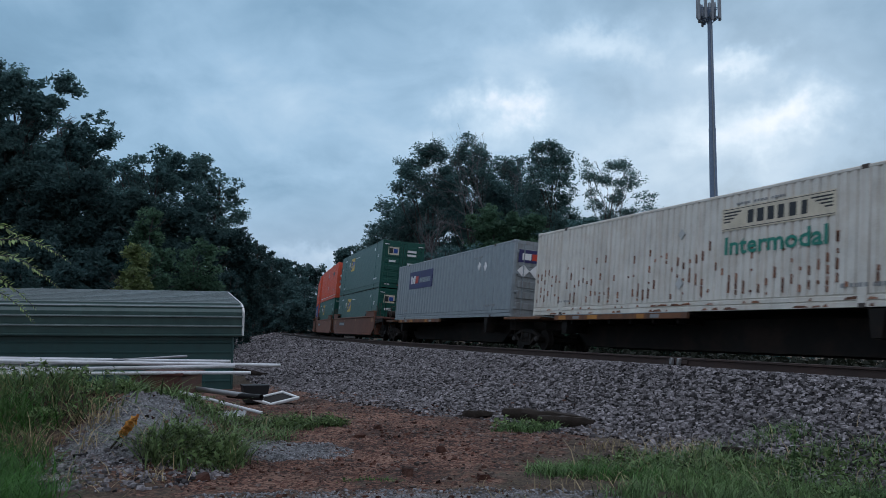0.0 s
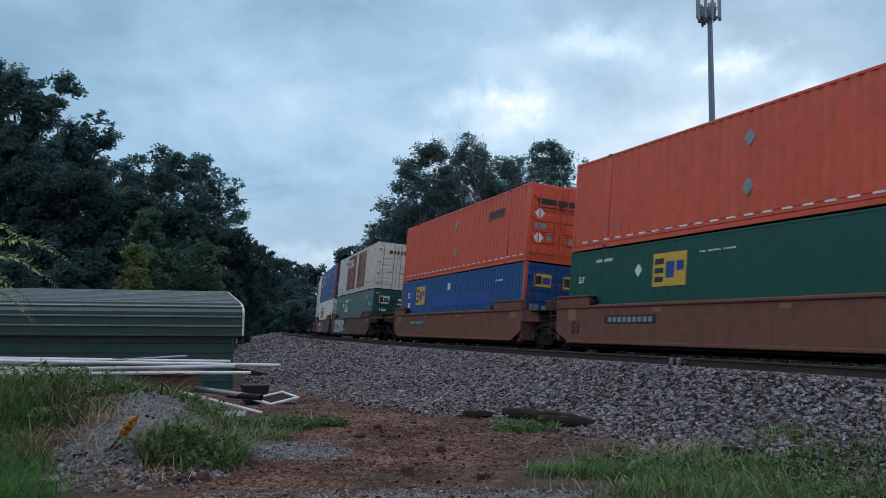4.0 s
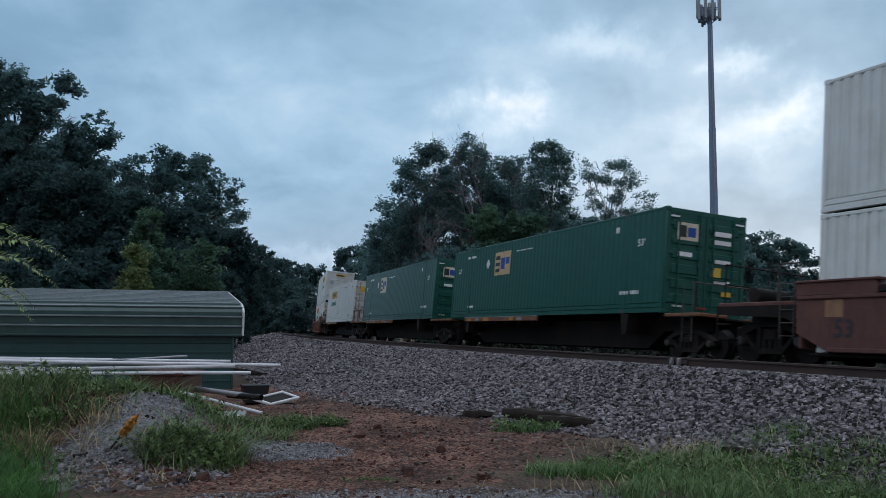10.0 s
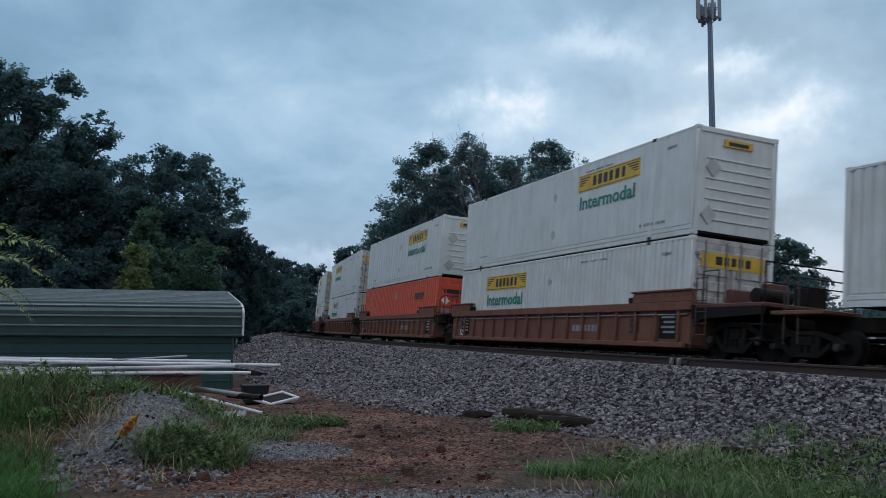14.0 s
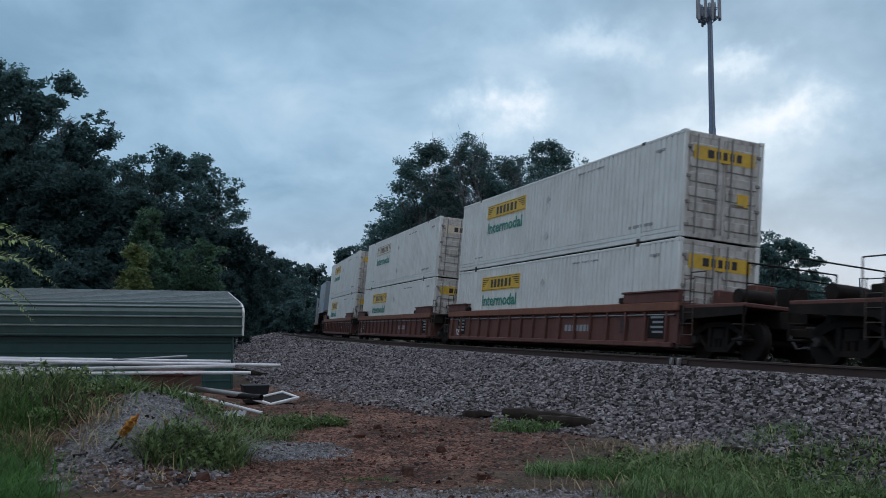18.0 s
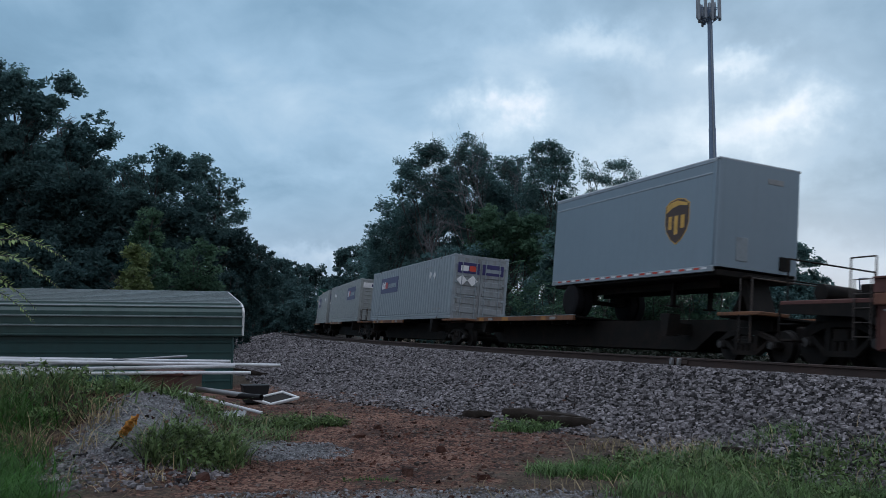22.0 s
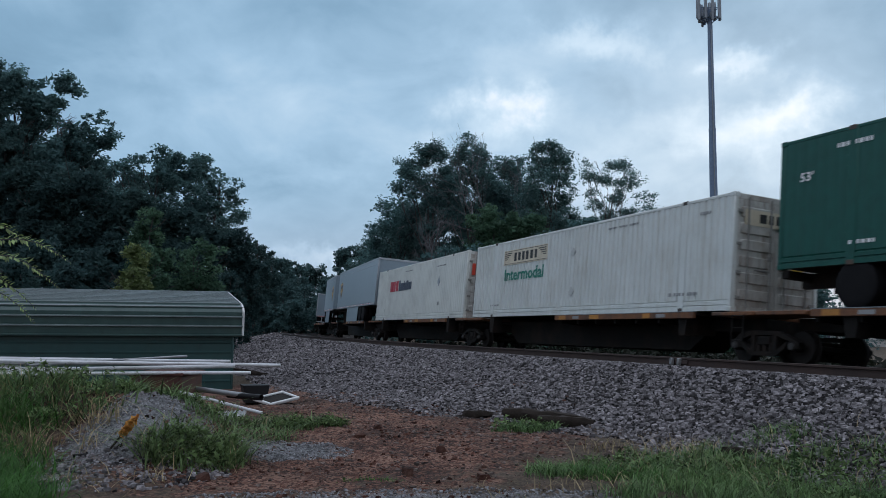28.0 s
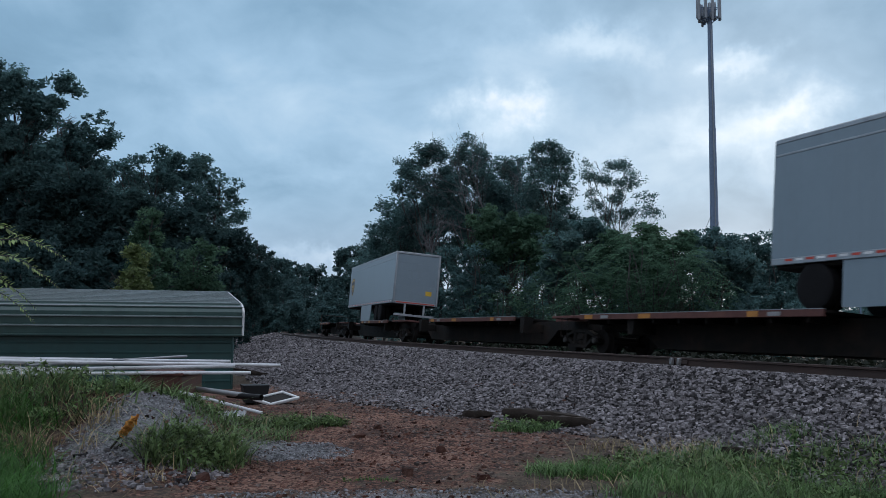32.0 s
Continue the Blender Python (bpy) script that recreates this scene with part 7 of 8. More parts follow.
def build_left_wood():
    # tall trees behind the shed
    lab = "tall dark broadleaf tree in full leaf"
    for px, dist, seed, gaps, lobes in (
            (-10, 48, 100, 26, ((14, 148, 34, 18), (48, 150, 22, 12), (-40, 140, 60, 30), (74, 158, 24, 15), (106, 146, 22, 13), (116, 162, 14, 8), (60, 186, 40, 20), (0, 196, 60, 30), (84, 180, 16, 8), (46, 226, 44, 26), (2, 262, 56, 34), (60, 270, 40, 30), (-50, 270, 60, 60), (20, 230, 66, 60), (36, 310, 80, 50))),
            (120, 51, 101, 20, ((152, 212, 22, 12), (176, 226, 24, 12), (130, 236, 30, 14), (196, 243, 14, 7), (164, 252, 32, 13), (112, 262, 34, 20), (140, 282, 34, 18), (70, 290, 46, 30), (10, 300, 60, 42), (95, 322, 62, 34), (176, 300, 20, 14), (128, 290, 58, 36), (140, 340, 70, 40))),
            (245, 60, 102, 16, ((228, 288, 22, 12), (206, 306, 22, 14), (276, 276, 22, 12), (302, 284, 20, 11), (256, 308, 40, 20), (340, 286, 22, 12), (320, 306, 30, 16), (205, 336, 44, 26), (290, 336, 50, 28), (268, 328, 70, 36), (290, 372, 80, 36))),
            (362, 62, 103, 22, ((352, 292, 18, 12), (368, 308, 20, 12), (344, 328, 36, 22), (390, 322, 16, 11), (410, 330, 14, 11), (384, 348, 26, 14), (414, 360, 14, 10), (400, 384, 22, 12), (428, 388, 11, 8), (356, 372, 44, 28), (416, 412, 22, 14), (430, 404, 10, 7), (376, 352, 38, 34), (388, 400, 44, 36))),
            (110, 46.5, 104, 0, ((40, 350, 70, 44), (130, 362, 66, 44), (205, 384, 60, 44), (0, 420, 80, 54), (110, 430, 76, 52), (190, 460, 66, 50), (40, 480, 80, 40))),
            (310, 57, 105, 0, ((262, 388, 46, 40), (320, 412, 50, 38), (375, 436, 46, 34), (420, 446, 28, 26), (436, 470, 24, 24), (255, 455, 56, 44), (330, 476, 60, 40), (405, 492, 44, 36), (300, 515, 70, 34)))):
        # the lower tier takes the leaf colour with shade painted in
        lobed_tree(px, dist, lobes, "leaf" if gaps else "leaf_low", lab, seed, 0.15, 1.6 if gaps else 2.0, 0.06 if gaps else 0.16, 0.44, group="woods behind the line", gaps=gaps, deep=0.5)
    # dead twigs on the tall tree's side
    rs = np.random.RandomState(15)
    x, y = at_view(104, 50.5)
    d = root("dead_tree", pose(x, y, float(ground_z(x, y)) - 0.1), "slim bleached dead trunk with bare twigs", "dead tree", "trees along the line")
    g = Geo()
    top = high(160, 50.5)
    limb(g, (-0.5, 0, 0), (-0.45, 0, top - 1.6), 0.07, 0.04, rs, 0.03, 6, 5)
    for k in range(9):
        a = np.array((-0.45, 0, top - 2.0 - 0.12 * k + 0.1))
        b = a + np.array((0.5 + 0.45 * rs.rand(), rs.normal() * 0.3, 0.25 + 0.9 * rs.rand()))
        limb(g, a, b, 0.024, 0.008, rs, 0.25, 5, 4)
        limb(g, (a + b) / 2, b + np.array((0.25, 0.1, -0.35 + 0.3 * rs.rand())), 0.014, 0.006, rs, 0.25, 5, 3)
    part("trunk", g, M["dead_wood"], d, "bleached bare twigs")
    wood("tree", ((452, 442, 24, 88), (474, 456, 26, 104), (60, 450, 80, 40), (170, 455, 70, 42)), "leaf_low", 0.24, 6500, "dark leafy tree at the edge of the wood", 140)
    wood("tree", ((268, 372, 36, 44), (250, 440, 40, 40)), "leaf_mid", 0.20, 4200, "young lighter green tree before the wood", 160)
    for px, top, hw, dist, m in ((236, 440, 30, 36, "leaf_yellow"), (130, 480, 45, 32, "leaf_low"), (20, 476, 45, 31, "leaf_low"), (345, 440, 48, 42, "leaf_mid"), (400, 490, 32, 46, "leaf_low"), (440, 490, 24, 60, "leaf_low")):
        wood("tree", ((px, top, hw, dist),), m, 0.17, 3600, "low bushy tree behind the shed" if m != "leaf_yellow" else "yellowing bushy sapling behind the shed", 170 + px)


def build_far_wood():
    for px, dist, seed, lobes in (
            (505, 150, 201, ((486, 474, 20, 12), (508, 474, 20, 11), (496, 500, 34, 22), (490, 535, 38, 30), (522, 520, 30, 30))),
            (555, 160, 202, ((536, 482, 20, 10), (560, 486, 22, 10), (548, 506, 36, 18), (556, 540, 44, 30), (590, 510, 30, 24))),
            (618, 150, 203, ((606, 452, 17, 10), (630, 450, 17, 10), (646, 458, 14, 9), (618, 474, 32, 16), (624, 510, 46, 34), (600, 545, 50, 26))),
            (665, 165, 204, ((660, 478, 26, 16), (680, 500, 40, 30), (650, 540, 50, 30)))):
        lobed_tree(px, dist, lobes, "leaf_far", "distant dark tree at the bend of the line", seed, 0.34, 1.7, 0.3, 0.7, 0.3, 10, group="woods behind the line")
    wood("tree", ((465, 522, 40, 112), (500, 512, 42, 124), (540, 518, 42, 132), (580, 524, 40, 140), (520, 548, 46, 118), (470, 550, 40, 100), (566, 552, 40, 126), (620, 540, 44, 130)), "leaf_far", 0.34, 3600, "dark bush at the foot of the far wood", 240)


def build_middle_trees():
    lab = "tall open-crowned broadleaf tree behind the train"
    for px, dist, seed, gaps, lobes in (
            (768, 74, 300, 16, ((752, 262, 20, 11), (775, 270, 22, 14), (722, 300, 22, 15), (742, 290, 24, 14), (764, 318, 32, 20), (708, 326, 14, 10), (730, 340, 34, 22), (786, 350, 34, 24), (764, 382, 40, 26))),
            (826, 76, 301, 14, ((832, 246, 17, 10), (806, 272, 18, 12), (848, 270, 16, 12), (828, 288, 34, 20), (806, 322, 30, 20), (850, 318, 30, 24), (826, 360, 44, 30), (868, 366, 34, 30))),
            (900, 78, 302, 10, ((888, 288, 16, 11), (910, 292, 20, 13), (896, 314, 34, 20), (928, 330, 30, 22), (892, 352, 38, 28), (936, 372, 38, 28), (900, 400, 54, 30))),
            (974, 72, 303, 14, ((966, 258, 17, 10), (986, 262, 16, 9), (950, 276, 16, 9), (1002, 280, 16, 9), (974, 286, 34, 14), (1010, 300, 13, 9), (962, 312, 32, 15), (996, 322, 26, 11), (960, 346, 34, 18), (1004, 350, 18, 10), (968, 384, 40, 26), (1000, 392, 26, 18))),
            (694, 77, 304, 16, ((672, 366, 14, 9), (698, 362, 18, 12), (690, 394, 30, 15), (674, 414, 20, 11), (722, 400, 32, 22), (662, 436, 14, 9), (690, 438, 36, 22), (668, 462, 24, 16), (724, 446, 36, 28))),
            (660, 98, 305, 0, ((650, 446, 16, 14), (668, 440, 24, 20), (690, 440, 30, 22), (680, 490, 44, 34)))):
        lobed_tree(px, dist, [(a, b, rx * 1.15, rz * 1.25) for a, b, rx, rz in lobes], "leaf", lab, seed, 0.13, 2.2, 0.10, 0.55, 0.16, 12, gaps=gaps)
    # the dense dark growth behind them
    for px, seed, lobes in ((740, 306, ((712, 392, 40, 34), (756, 384, 46, 40), (720, 450, 54, 40), (770, 452, 54, 40), (690, 480, 50, 36))),
                            (840, 307, ((812, 372, 46, 40), (862, 384, 46, 40), (820, 440, 60, 46), (872, 450, 60, 46))),
                            (950, 308, ((924, 392, 46, 34), (968, 410, 46, 34), (930, 450, 60, 44), (990, 460, 50, 40)))):
        lobed_tree(px, 82, lobes, "leaf", "dense dark tree in the second row", seed, 0.18, 1.5, 0.25, 0.5, 0.2, 12)
    lobed_tree(1082, 70, ((1046, 290, 16, 9), (1062, 280, 13, 7), (1084, 292, 17, 9), (1106, 290, 15, 8), (1124, 304, 14, 7), (1136, 320, 13, 6), (1042, 312, 16, 8), (1072, 316, 22, 9), (1108, 322, 20, 8), (1054, 338, 18, 8), (1092, 346, 26, 9), (1152, 344, 15, 6), (1132, 352, 20, 8), (1056, 362, 18, 9), (1100, 378, 40, 14), (1150, 372, 26, 12)), "leaf",
               "slender airy tree with gaps in its crown", 320, 0.12, 3.0, 0.0, 0.55, 0.10, 18, gaps=14)
    for px, h, sp, seed, lean in ((852, 18.9, 0.26, 330, 0.02), (922, 17.6, 0.26, 331, 0.02), (812, 12.6, 0.30, 332, -0.25)):
        x, y = at_view(px, 72)
        bare_tree(x, y, h, sp, seed, "bleached dead tree with bare forking branches", lean)
    # undergrowth along the far side of the line
    for px, top, hw, dist, m, n in ((872, 380, 38, 58, "leaf_mid", 5200), (840, 425, 55, 54, "leaf", 6200), (780, 430, 55, 60, "leaf", 6200), (725, 455, 50, 72, "leaf", 4200), (680, 470, 40, 90, "leaf", 3000),
                                    (930, 400, 60, 56, "leaf", 5200), (1000, 420, 60, 52, "leaf", 4200), (1435, 480, 30, 62, "leaf", 2600),
                                    (1290, 440, 55, 50, "leaf", 4600), (1110, 420, 90, 58, "leaf", 5000), (1200, 430, 75, 57, "leaf", 4500), (1090, 520, 90, 47, "leaf", 4200), (1210, 520, 80, 45, "leaf", 4200), (1310, 530, 60, 44, "leaf", 3200), (1400, 520, 50, 52, "leaf", 3000), (1480, 515, 35, 95, "leaf", 1800), (1525, 508, 40, 100, "leaf", 2000), (1570, 512, 40, 100, "leaf", 1800), (1640, 500, 60, 90, "leaf", 1800)):
        wood("tree", ((px, top, hw, dist),), m, 0.22, int(n * (0.5 if px < 1280 else 0.75)), "dense green undergrowth tree beside the line", 400 + px)
    # rounded leafy crowns close behind the line
    for px, dist, seed, m, lobes in (
            (900, 56, 510, "leaf_mid", ((866, 396, 38, 24), (918, 408, 40, 26), (880, 440, 55, 34), (945, 450, 45, 34))),
            (1040, 50, 511, "leaf", ((1000, 432, 36, 22), (1048, 410, 36, 20), (1030, 455, 55, 34), (985, 490, 50, 34), (1070, 500, 60, 34))),
            (1135, 48, 512, "leaf_mid", ((1090, 440, 45, 26), (1140, 425, 45, 22), (1185, 436, 45, 24), (1120, 470, 70, 30), (1190, 480, 55, 32), (1130, 505, 75, 30))),
            (1250, 50, 513, "leaf", ((1225, 426, 32, 20), (1268, 430, 32, 22), (1250, 465, 50, 34), (1300, 480, 40, 30)))):
        lobed_tree(px, dist, lobes, m, "dense rounded leafy tree close behind the line", seed, 0.14, 1.9, 0.15, 0.36, 0.16)
    lobed_tree(1370, 62, ((1318, 428, 24, 12), (1346, 420, 24, 10), (1376, 426, 24, 11), (1404, 432, 22, 10), (1426, 442, 16, 8), (1336, 448, 44, 20), (1392, 458, 44, 20), (1438, 462, 16, 9), (1320, 486, 46, 28), (1378, 492, 50, 26), (1426, 486, 28, 14), (1452, 496, 16, 9), (1400, 520, 60, 24), (1340, 530, 60, 28)), "leaf",
               "broad rounded tree beyond the line", 514, 0.15, 1.9, 0.12, 0.36, 0.2, gaps=10)
    for px, top, dist, r, n, seed in ((1130, 398, 45, 3.3, 1000, 500), (1212, 424, 44, 2.2, 520, 501), (980, 430, 49, 2.0, 320, 502), (1048, 450, 44, 2.0, 380, 503), (880, 500, 52, 1.8, 160, 504)):
        x, y = at_view(px, dist)
        frond_bush(x, y, high(top, dist) + 0.2, r, n, seed, "spreading tree with long drooping compound leaves")


def build_near_branch():
    """A young tree beyond the picture's edge; two of its sprays reach into view."""
    t = root("sapling", pose(-7.35, 12.2, float(ground_z(-7.35, 12.2)) - 0.05), "sapling with yellow-green compound leaves", "tree")
    rs = np.random.RandomState(9)
    g = Geo()
    limb(g, (0, 0, 0), (0.3, 0.1, 2.6), 0.05, 0.02, rs, 0.05, 8, 4)
    V = []
    for a, b in (((0.25, 0.1, 2.2), (2.15, 0.0, 2.62)), ((0.25, 0.0, 2.1), (2.05, -0.1, 2.25)), ((0.2, -0.1, 1.9), (1.6, 0.1, 1.98)), ((0.3, 0, 2.4), (1.4, 0.3, 2.85)), ((0.1, 0, 1.7), (1.75, -0.2, 1.78))):
        a, b = np.array(a), np.array(b)
        pts = [a + (b - a) * k / 7 + np.array([0, 0.06 * math.sin(5 * k + a[2] * 9), 0.30 * math.sin(math.pi * k / 7) - 0.30 * (k / 7) ** 2.5]) for k in range(8)]
        for k in range(7):
            g.tube(pts[k], pts[k + 1], 0.014 - 0.0014 * k, 0.0126 - 0.0014 * k, n=5)
        d = (b - a) / np.linalg.norm(b - a)
        for k in range(44):
            s = 0.12 + 0.88 * k / 43
            j = min(6, int(s * 7)); p = pts[j] + (pts[j + 1] - pts[j]) * (s * 7 - j)
            for e in (1, -1):
                if rs.rand() < 0.25:
                    continue
                side = np.array([0.25, 0.6 * e, 0.45 * e + rs.normal() * 0.25]); side /= np.linalg.norm(side)
                w = 0.125 * math.sin(0.35 + 2.6 * s) * (0.7 + 0.6 * rs.rand())
                q = d * 0.3 + side
                V.append(np.stack([p, p + q * w * 0.5 - d * w * 0.18, p + q * w + np.array([0, 0, -0.02]), p + q * w * 0.5 + d * w * 0.18]))
    part("stem", g, M["bark"], t)
    v = np.concatenate(V)
    part("leaves", arrays_mesh("leaves", v, np.arange(len(v)).reshape(-1, 4), M["leaf_spray"]), M["leaf_spray"], t, "yellow-green leaflets in rows")


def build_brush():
    """Low brush along the far side of the line, added to keep the view under the cars dark."""
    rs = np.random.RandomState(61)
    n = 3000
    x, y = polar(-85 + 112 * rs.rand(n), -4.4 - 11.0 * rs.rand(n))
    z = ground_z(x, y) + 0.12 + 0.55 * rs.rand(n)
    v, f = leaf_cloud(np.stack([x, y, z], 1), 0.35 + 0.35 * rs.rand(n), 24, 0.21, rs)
    tagged(new("undergrowth", arrays_mesh("undergrowth", v, f, M["leaf_brush"])), "low brush beside the far track, coloured dark as shade", "undergrowth", kind="stuff")


build_brush()
build_left_wood()
build_far_wood()
build_middle_trees()
build_near_branch()


def blades(name, patches, mat, label, category, seed, width=0.006):
    """Grass: bent tapering blades. patches: (x, y, rx, ry, count, height, lean)."""
    rs = np.random.RandomState(seed)
    V, F, base = [], [], 0
    for x, y, rx, ry, n, h, lean in patches:
        t, k = rs.rand(n) * 6.283, np.sqrt(rs.rand(n)) * (1 + 0.12 * rs.normal(size=n))
        X, Y = x + rx * k * np.cos(t), y + ry * k * np.sin(t)
        tuft = 0.5 + 0.5 * smooth_noise(X, Y, 0.35, seed + 3)
        keep = rs.rand(n) < 0.06 + 1.0 * tuft ** 2.2
        X, Y, tuft = X[keep], Y[keep], tuft[keep]
        n = len(X)
        Z = ground_z(X, Y) - 0.02
        H = h * (0.20 + 0.50 * rs.rand(n) ** 3 + 0.42 * tuft)
        a = rs.rand(n) * 6.283
        L = lean * (0.4 + 2.4 * rs.rand(n) ** 1.3) * H
        w = width * (0.6 + 0.8 * rs.rand(n)) * (0.7 + 0.5 * Y / 10)
        dx, dy = np.cos(a), np.sin(a)
        sx, sy = -dy * w, dx * w
        P = np.stack([np.stack([X - sx, Y - sy, Z], 1), np.stack([X + sx, Y + sy, Z], 1),
                      np.stack([X + dx * L * 0.35 + sx * 0.7, Y + dy * L * 0.35 + sy * 0.7, Z + H * 0.6], 1), np.stack([X + dx * L * 0.35 - sx * 0.7, Y + dy * L * 0.35 - sy * 0.7, Z + H * 0.6], 1),
                      np.stack([X + dx * L + sx * 0.12, Y + dy * L + sy * 0.12, Z + H * 0.92], 1), np.stack([X + dx * L - sx * 0.12, Y + dy * L - sy * 0.12, Z + H * 0.92], 1)], 1)
        V.append(P.reshape(-1, 3))
        q = np.array([(0, 1, 2, 3), (3, 2, 4, 5)])
        F.append((q[None] + base + 6 * np.arange(n)[:, None, None]).reshape(-1, 4))
        base += 6 * n
    return tagged(new(name, arrays_mesh(name, np.concatenate(V), np.concatenate(F), mat)), label, category, kind="stuff")


def build_grass():
    blades("grass", [(1.7, 9.4, 0.8, 0.5, 3200, 0.17, 0.7), (2.7, 9.6, 1.1, 0.9, 6000, 0.22, 0.7), (3.6, 8.8, 1.3, 1.2, 8000, 0.26, 0.7), (2.6, 8.0, 1.0, 0.6, 3600, 0.24, 0.7), (4.3, 7.6, 1.2, 0.7, 3400, 0.28, 0.7), (3.6, 10.6, 1.0, 0.5, 1200, 0.18, 0.8),
                     (-2.75, 9.9, 0.5, 0.7, 1700, 0.38, 1.0), (-2.9, 11.9, 0.9, 0.9, 1900, 0.22, 0.8), (-2.3, 13.3, 0.5, 0.5, 700, 0.22, 0.7), (-1.65, 13.4, 0.24, 0.2, 420, 0.20, 0.6), (1.25, 13.1, 0.5, 0.3, 900, 0.18, 0.6), (0.5, 7.7, 0.5, 0.3, 420, 0.12, 0.7),
                     (-5.6, 11.4, 1.5, 1.3, 7000, 0.38, 0.7), (-4.6, 12.4, 0.9, 0.8, 3000, 0.32, 0.7), (-6.6, 9.8, 1.2, 1.4, 5400, 0.42, 0.7), (-5.2, 8.8, 0.9, 0.8, 3200, 0.36, 0.7), (-4.6, 7.6, 0.5, 0.6, 1200, 0.25, 0.6)], M["grass"], "ragged green grass and weeds", "grass", 21, 0.0045)
    blades("grass", [(-4.2, 7.3, 0.8, 0.7, 4200, 0.34, 0.7), (-5.0, 8.2, 1.0, 1.1, 4600, 0.40, 0.7), (-4.6, 9.2, 0.5, 0.7, 1600, 0.34, 0.8), (3.9, 7.2, 1.3, 0.5, 2600, 0.22, 0.6), (1.9, 9.2, 0.7, 0.35, 1900, 0.18, 0.6), (2.8, 9.0, 0.9, 0.6, 2000, 0.22, 0.7), (-0.72, 8.95, 0.3, 0.12, 600, 0.07, 0.5)], M["grass_vivid"], "bright green grass in the foreground", "grass", 22, 0.0045)
    blades("dry_grass", [(-4.3, 10.0, 0.5, 0.8, 900, 0.36, 0.9), (-5.0, 10.6, 1.2, 1.0, 700, 0.45, 0.9), (2.6, 10.6, 0.9, 0.6, 500, 0.26, 0.9), (3.2, 9.4, 1.6, 1.2, 700, 0.32, 0.7), (-2.9, 10.0, 0.7, 0.8, 300, 0.36, 0.8), (-3.6, 13.0, 0.9, 0.5, 500, 0.3, 0.9), (-3.3, 8.6, 0.7, 0.5, 260, 0.2, 0.9), (1.2, 8.2, 0.8, 0.6, 300, 0.2, 0.9)], M["grass_dry"], "dry straw-coloured grass stalks", "grass", 23, 0.0045)
    # long arching leaves of the taller weeds
    blades("weeds", [(-2.75, 9.9, 0.55, 0.7, 1500, 0.46, 1.2), (-2.3, 13.2, 0.5, 0.45, 800, 0.30, 1.0), (-2.95, 12.0, 0.9, 0.8, 1100, 0.30, 1.0), (-1.65, 13.4, 0.26, 0.2, 420, 0.22, 0.8), (-5.4, 11.3, 1.5, 1.2, 2200, 0.42, 1.1), (-6.4, 9.6, 1.2, 1.3, 1900, 0.46, 1.0), (-4.6, 12.3, 0.9, 0.7, 900, 0.34, 1.1), (-3.9, 12.6, 0.8, 0.5, 700, 0.30, 1.1), (3.0, 9.0, 1.2, 1.0, 1500, 0.30, 0.9)], M["weed"], "arching leaves of tall weeds", "weeds", 25, 0.0085)
    # bright blades thick along the yard's edge
    blades("grass", [(-4.0, 7.6, 0.7, 0.8, 3400, 0.34, 0.9), (-4.6, 8.8, 0.7, 0.9, 2200, 0.42, 0.9), (-5.3, 10.2, 0.8, 0.9, 1300, 0.42, 0.9)], M["grass_vivid"], "thick bright grass along the yard's edge", "grass", 26, 0.006)
    # a few broad-leaved weeds among the grass
    rs = np.random.RandomState(44)
    C, Q = [], []
    for x, y, rx, ry, n, h in ((-2.75, 9.9, 0.5, 0.65, 70, 0.40), (-2.3, 13.2, 0.45, 0.4, 24, 0.26), (-2.95, 12.0, 0.8, 0.7, 24, 0.22), (-1.65, 13.4, 0.22, 0.18, 26, 0.18), (2.6, 9.6, 1.1, 0.7, 110, 0.16), (3.6, 8.9, 1.2, 1.0, 110, 0.18), (1.25, 13.3, 0.5, 0.3, 34, 0.18),
                               (-5.4, 11.3, 1.4, 1.1, 90, 0.40), (-6.4, 9.6, 1.1, 1.2, 30, 0.4), (-4.6, 12.3, 0.8, 0.6, 20, 0.3)):
        t, k = rs.rand(n) * 6.283, np.sqrt(rs.rand(n))
        X, Y = x + rx * k * np.cos(t), y + ry * k * np.sin(t)
        C.append(np.stack([X, Y, ground_z(X, Y) + h * (0.15 + 0.75 * rs.rand(n)) * (1.1 - 0.6 * k)], 1)); Q.append(0.07 + 0.07 * rs.rand(n))
    v, f = leaf_cloud(np.concatenate(C), np.concatenate(Q), 15, 0.048, rs, 0.8)
    tagged(new("weeds", arrays_mesh("weeds", v, f, M["weed"])), "leafy green weeds among the grass", "weeds", kind="stuff")
    # weed with a pale tip among the ballast
    wx, wy = 3.46, 8.75
    w = root("weed", pose(wx, wy, float(ground_z(wx, wy)) - 0.02), "tall thin weed growing through the ballast", "weed")
    g = Geo().tube((0, 0, 0), (0.03, 0, 0.62), 0.008, 0.004, n=5)
    part("stem", g, M["grass"], w)
    rs = np.random.RandomState(3)
    v, f = leaf_cloud(np.array([(0.02, 0, 0.12 + 0.07 * i) for i in range(7)]), np.full(7, 0.06), 14, 0.045, rs, 0.8)
    part("leaves", arrays_mesh("leaves", v, f, M["grass"]), M["grass"], w)
    v, f = leaf_cloud(np.array([(0.03, 0, 0.6)]), np.array([0.05]), 22, 0.035, rs, 1.2)
    part("flower_head", arrays_mesh("flower_head", v, f, M["leaf_yellow"]), M["leaf_yellow"], w, "pale yellow-green tip")


build_grass()


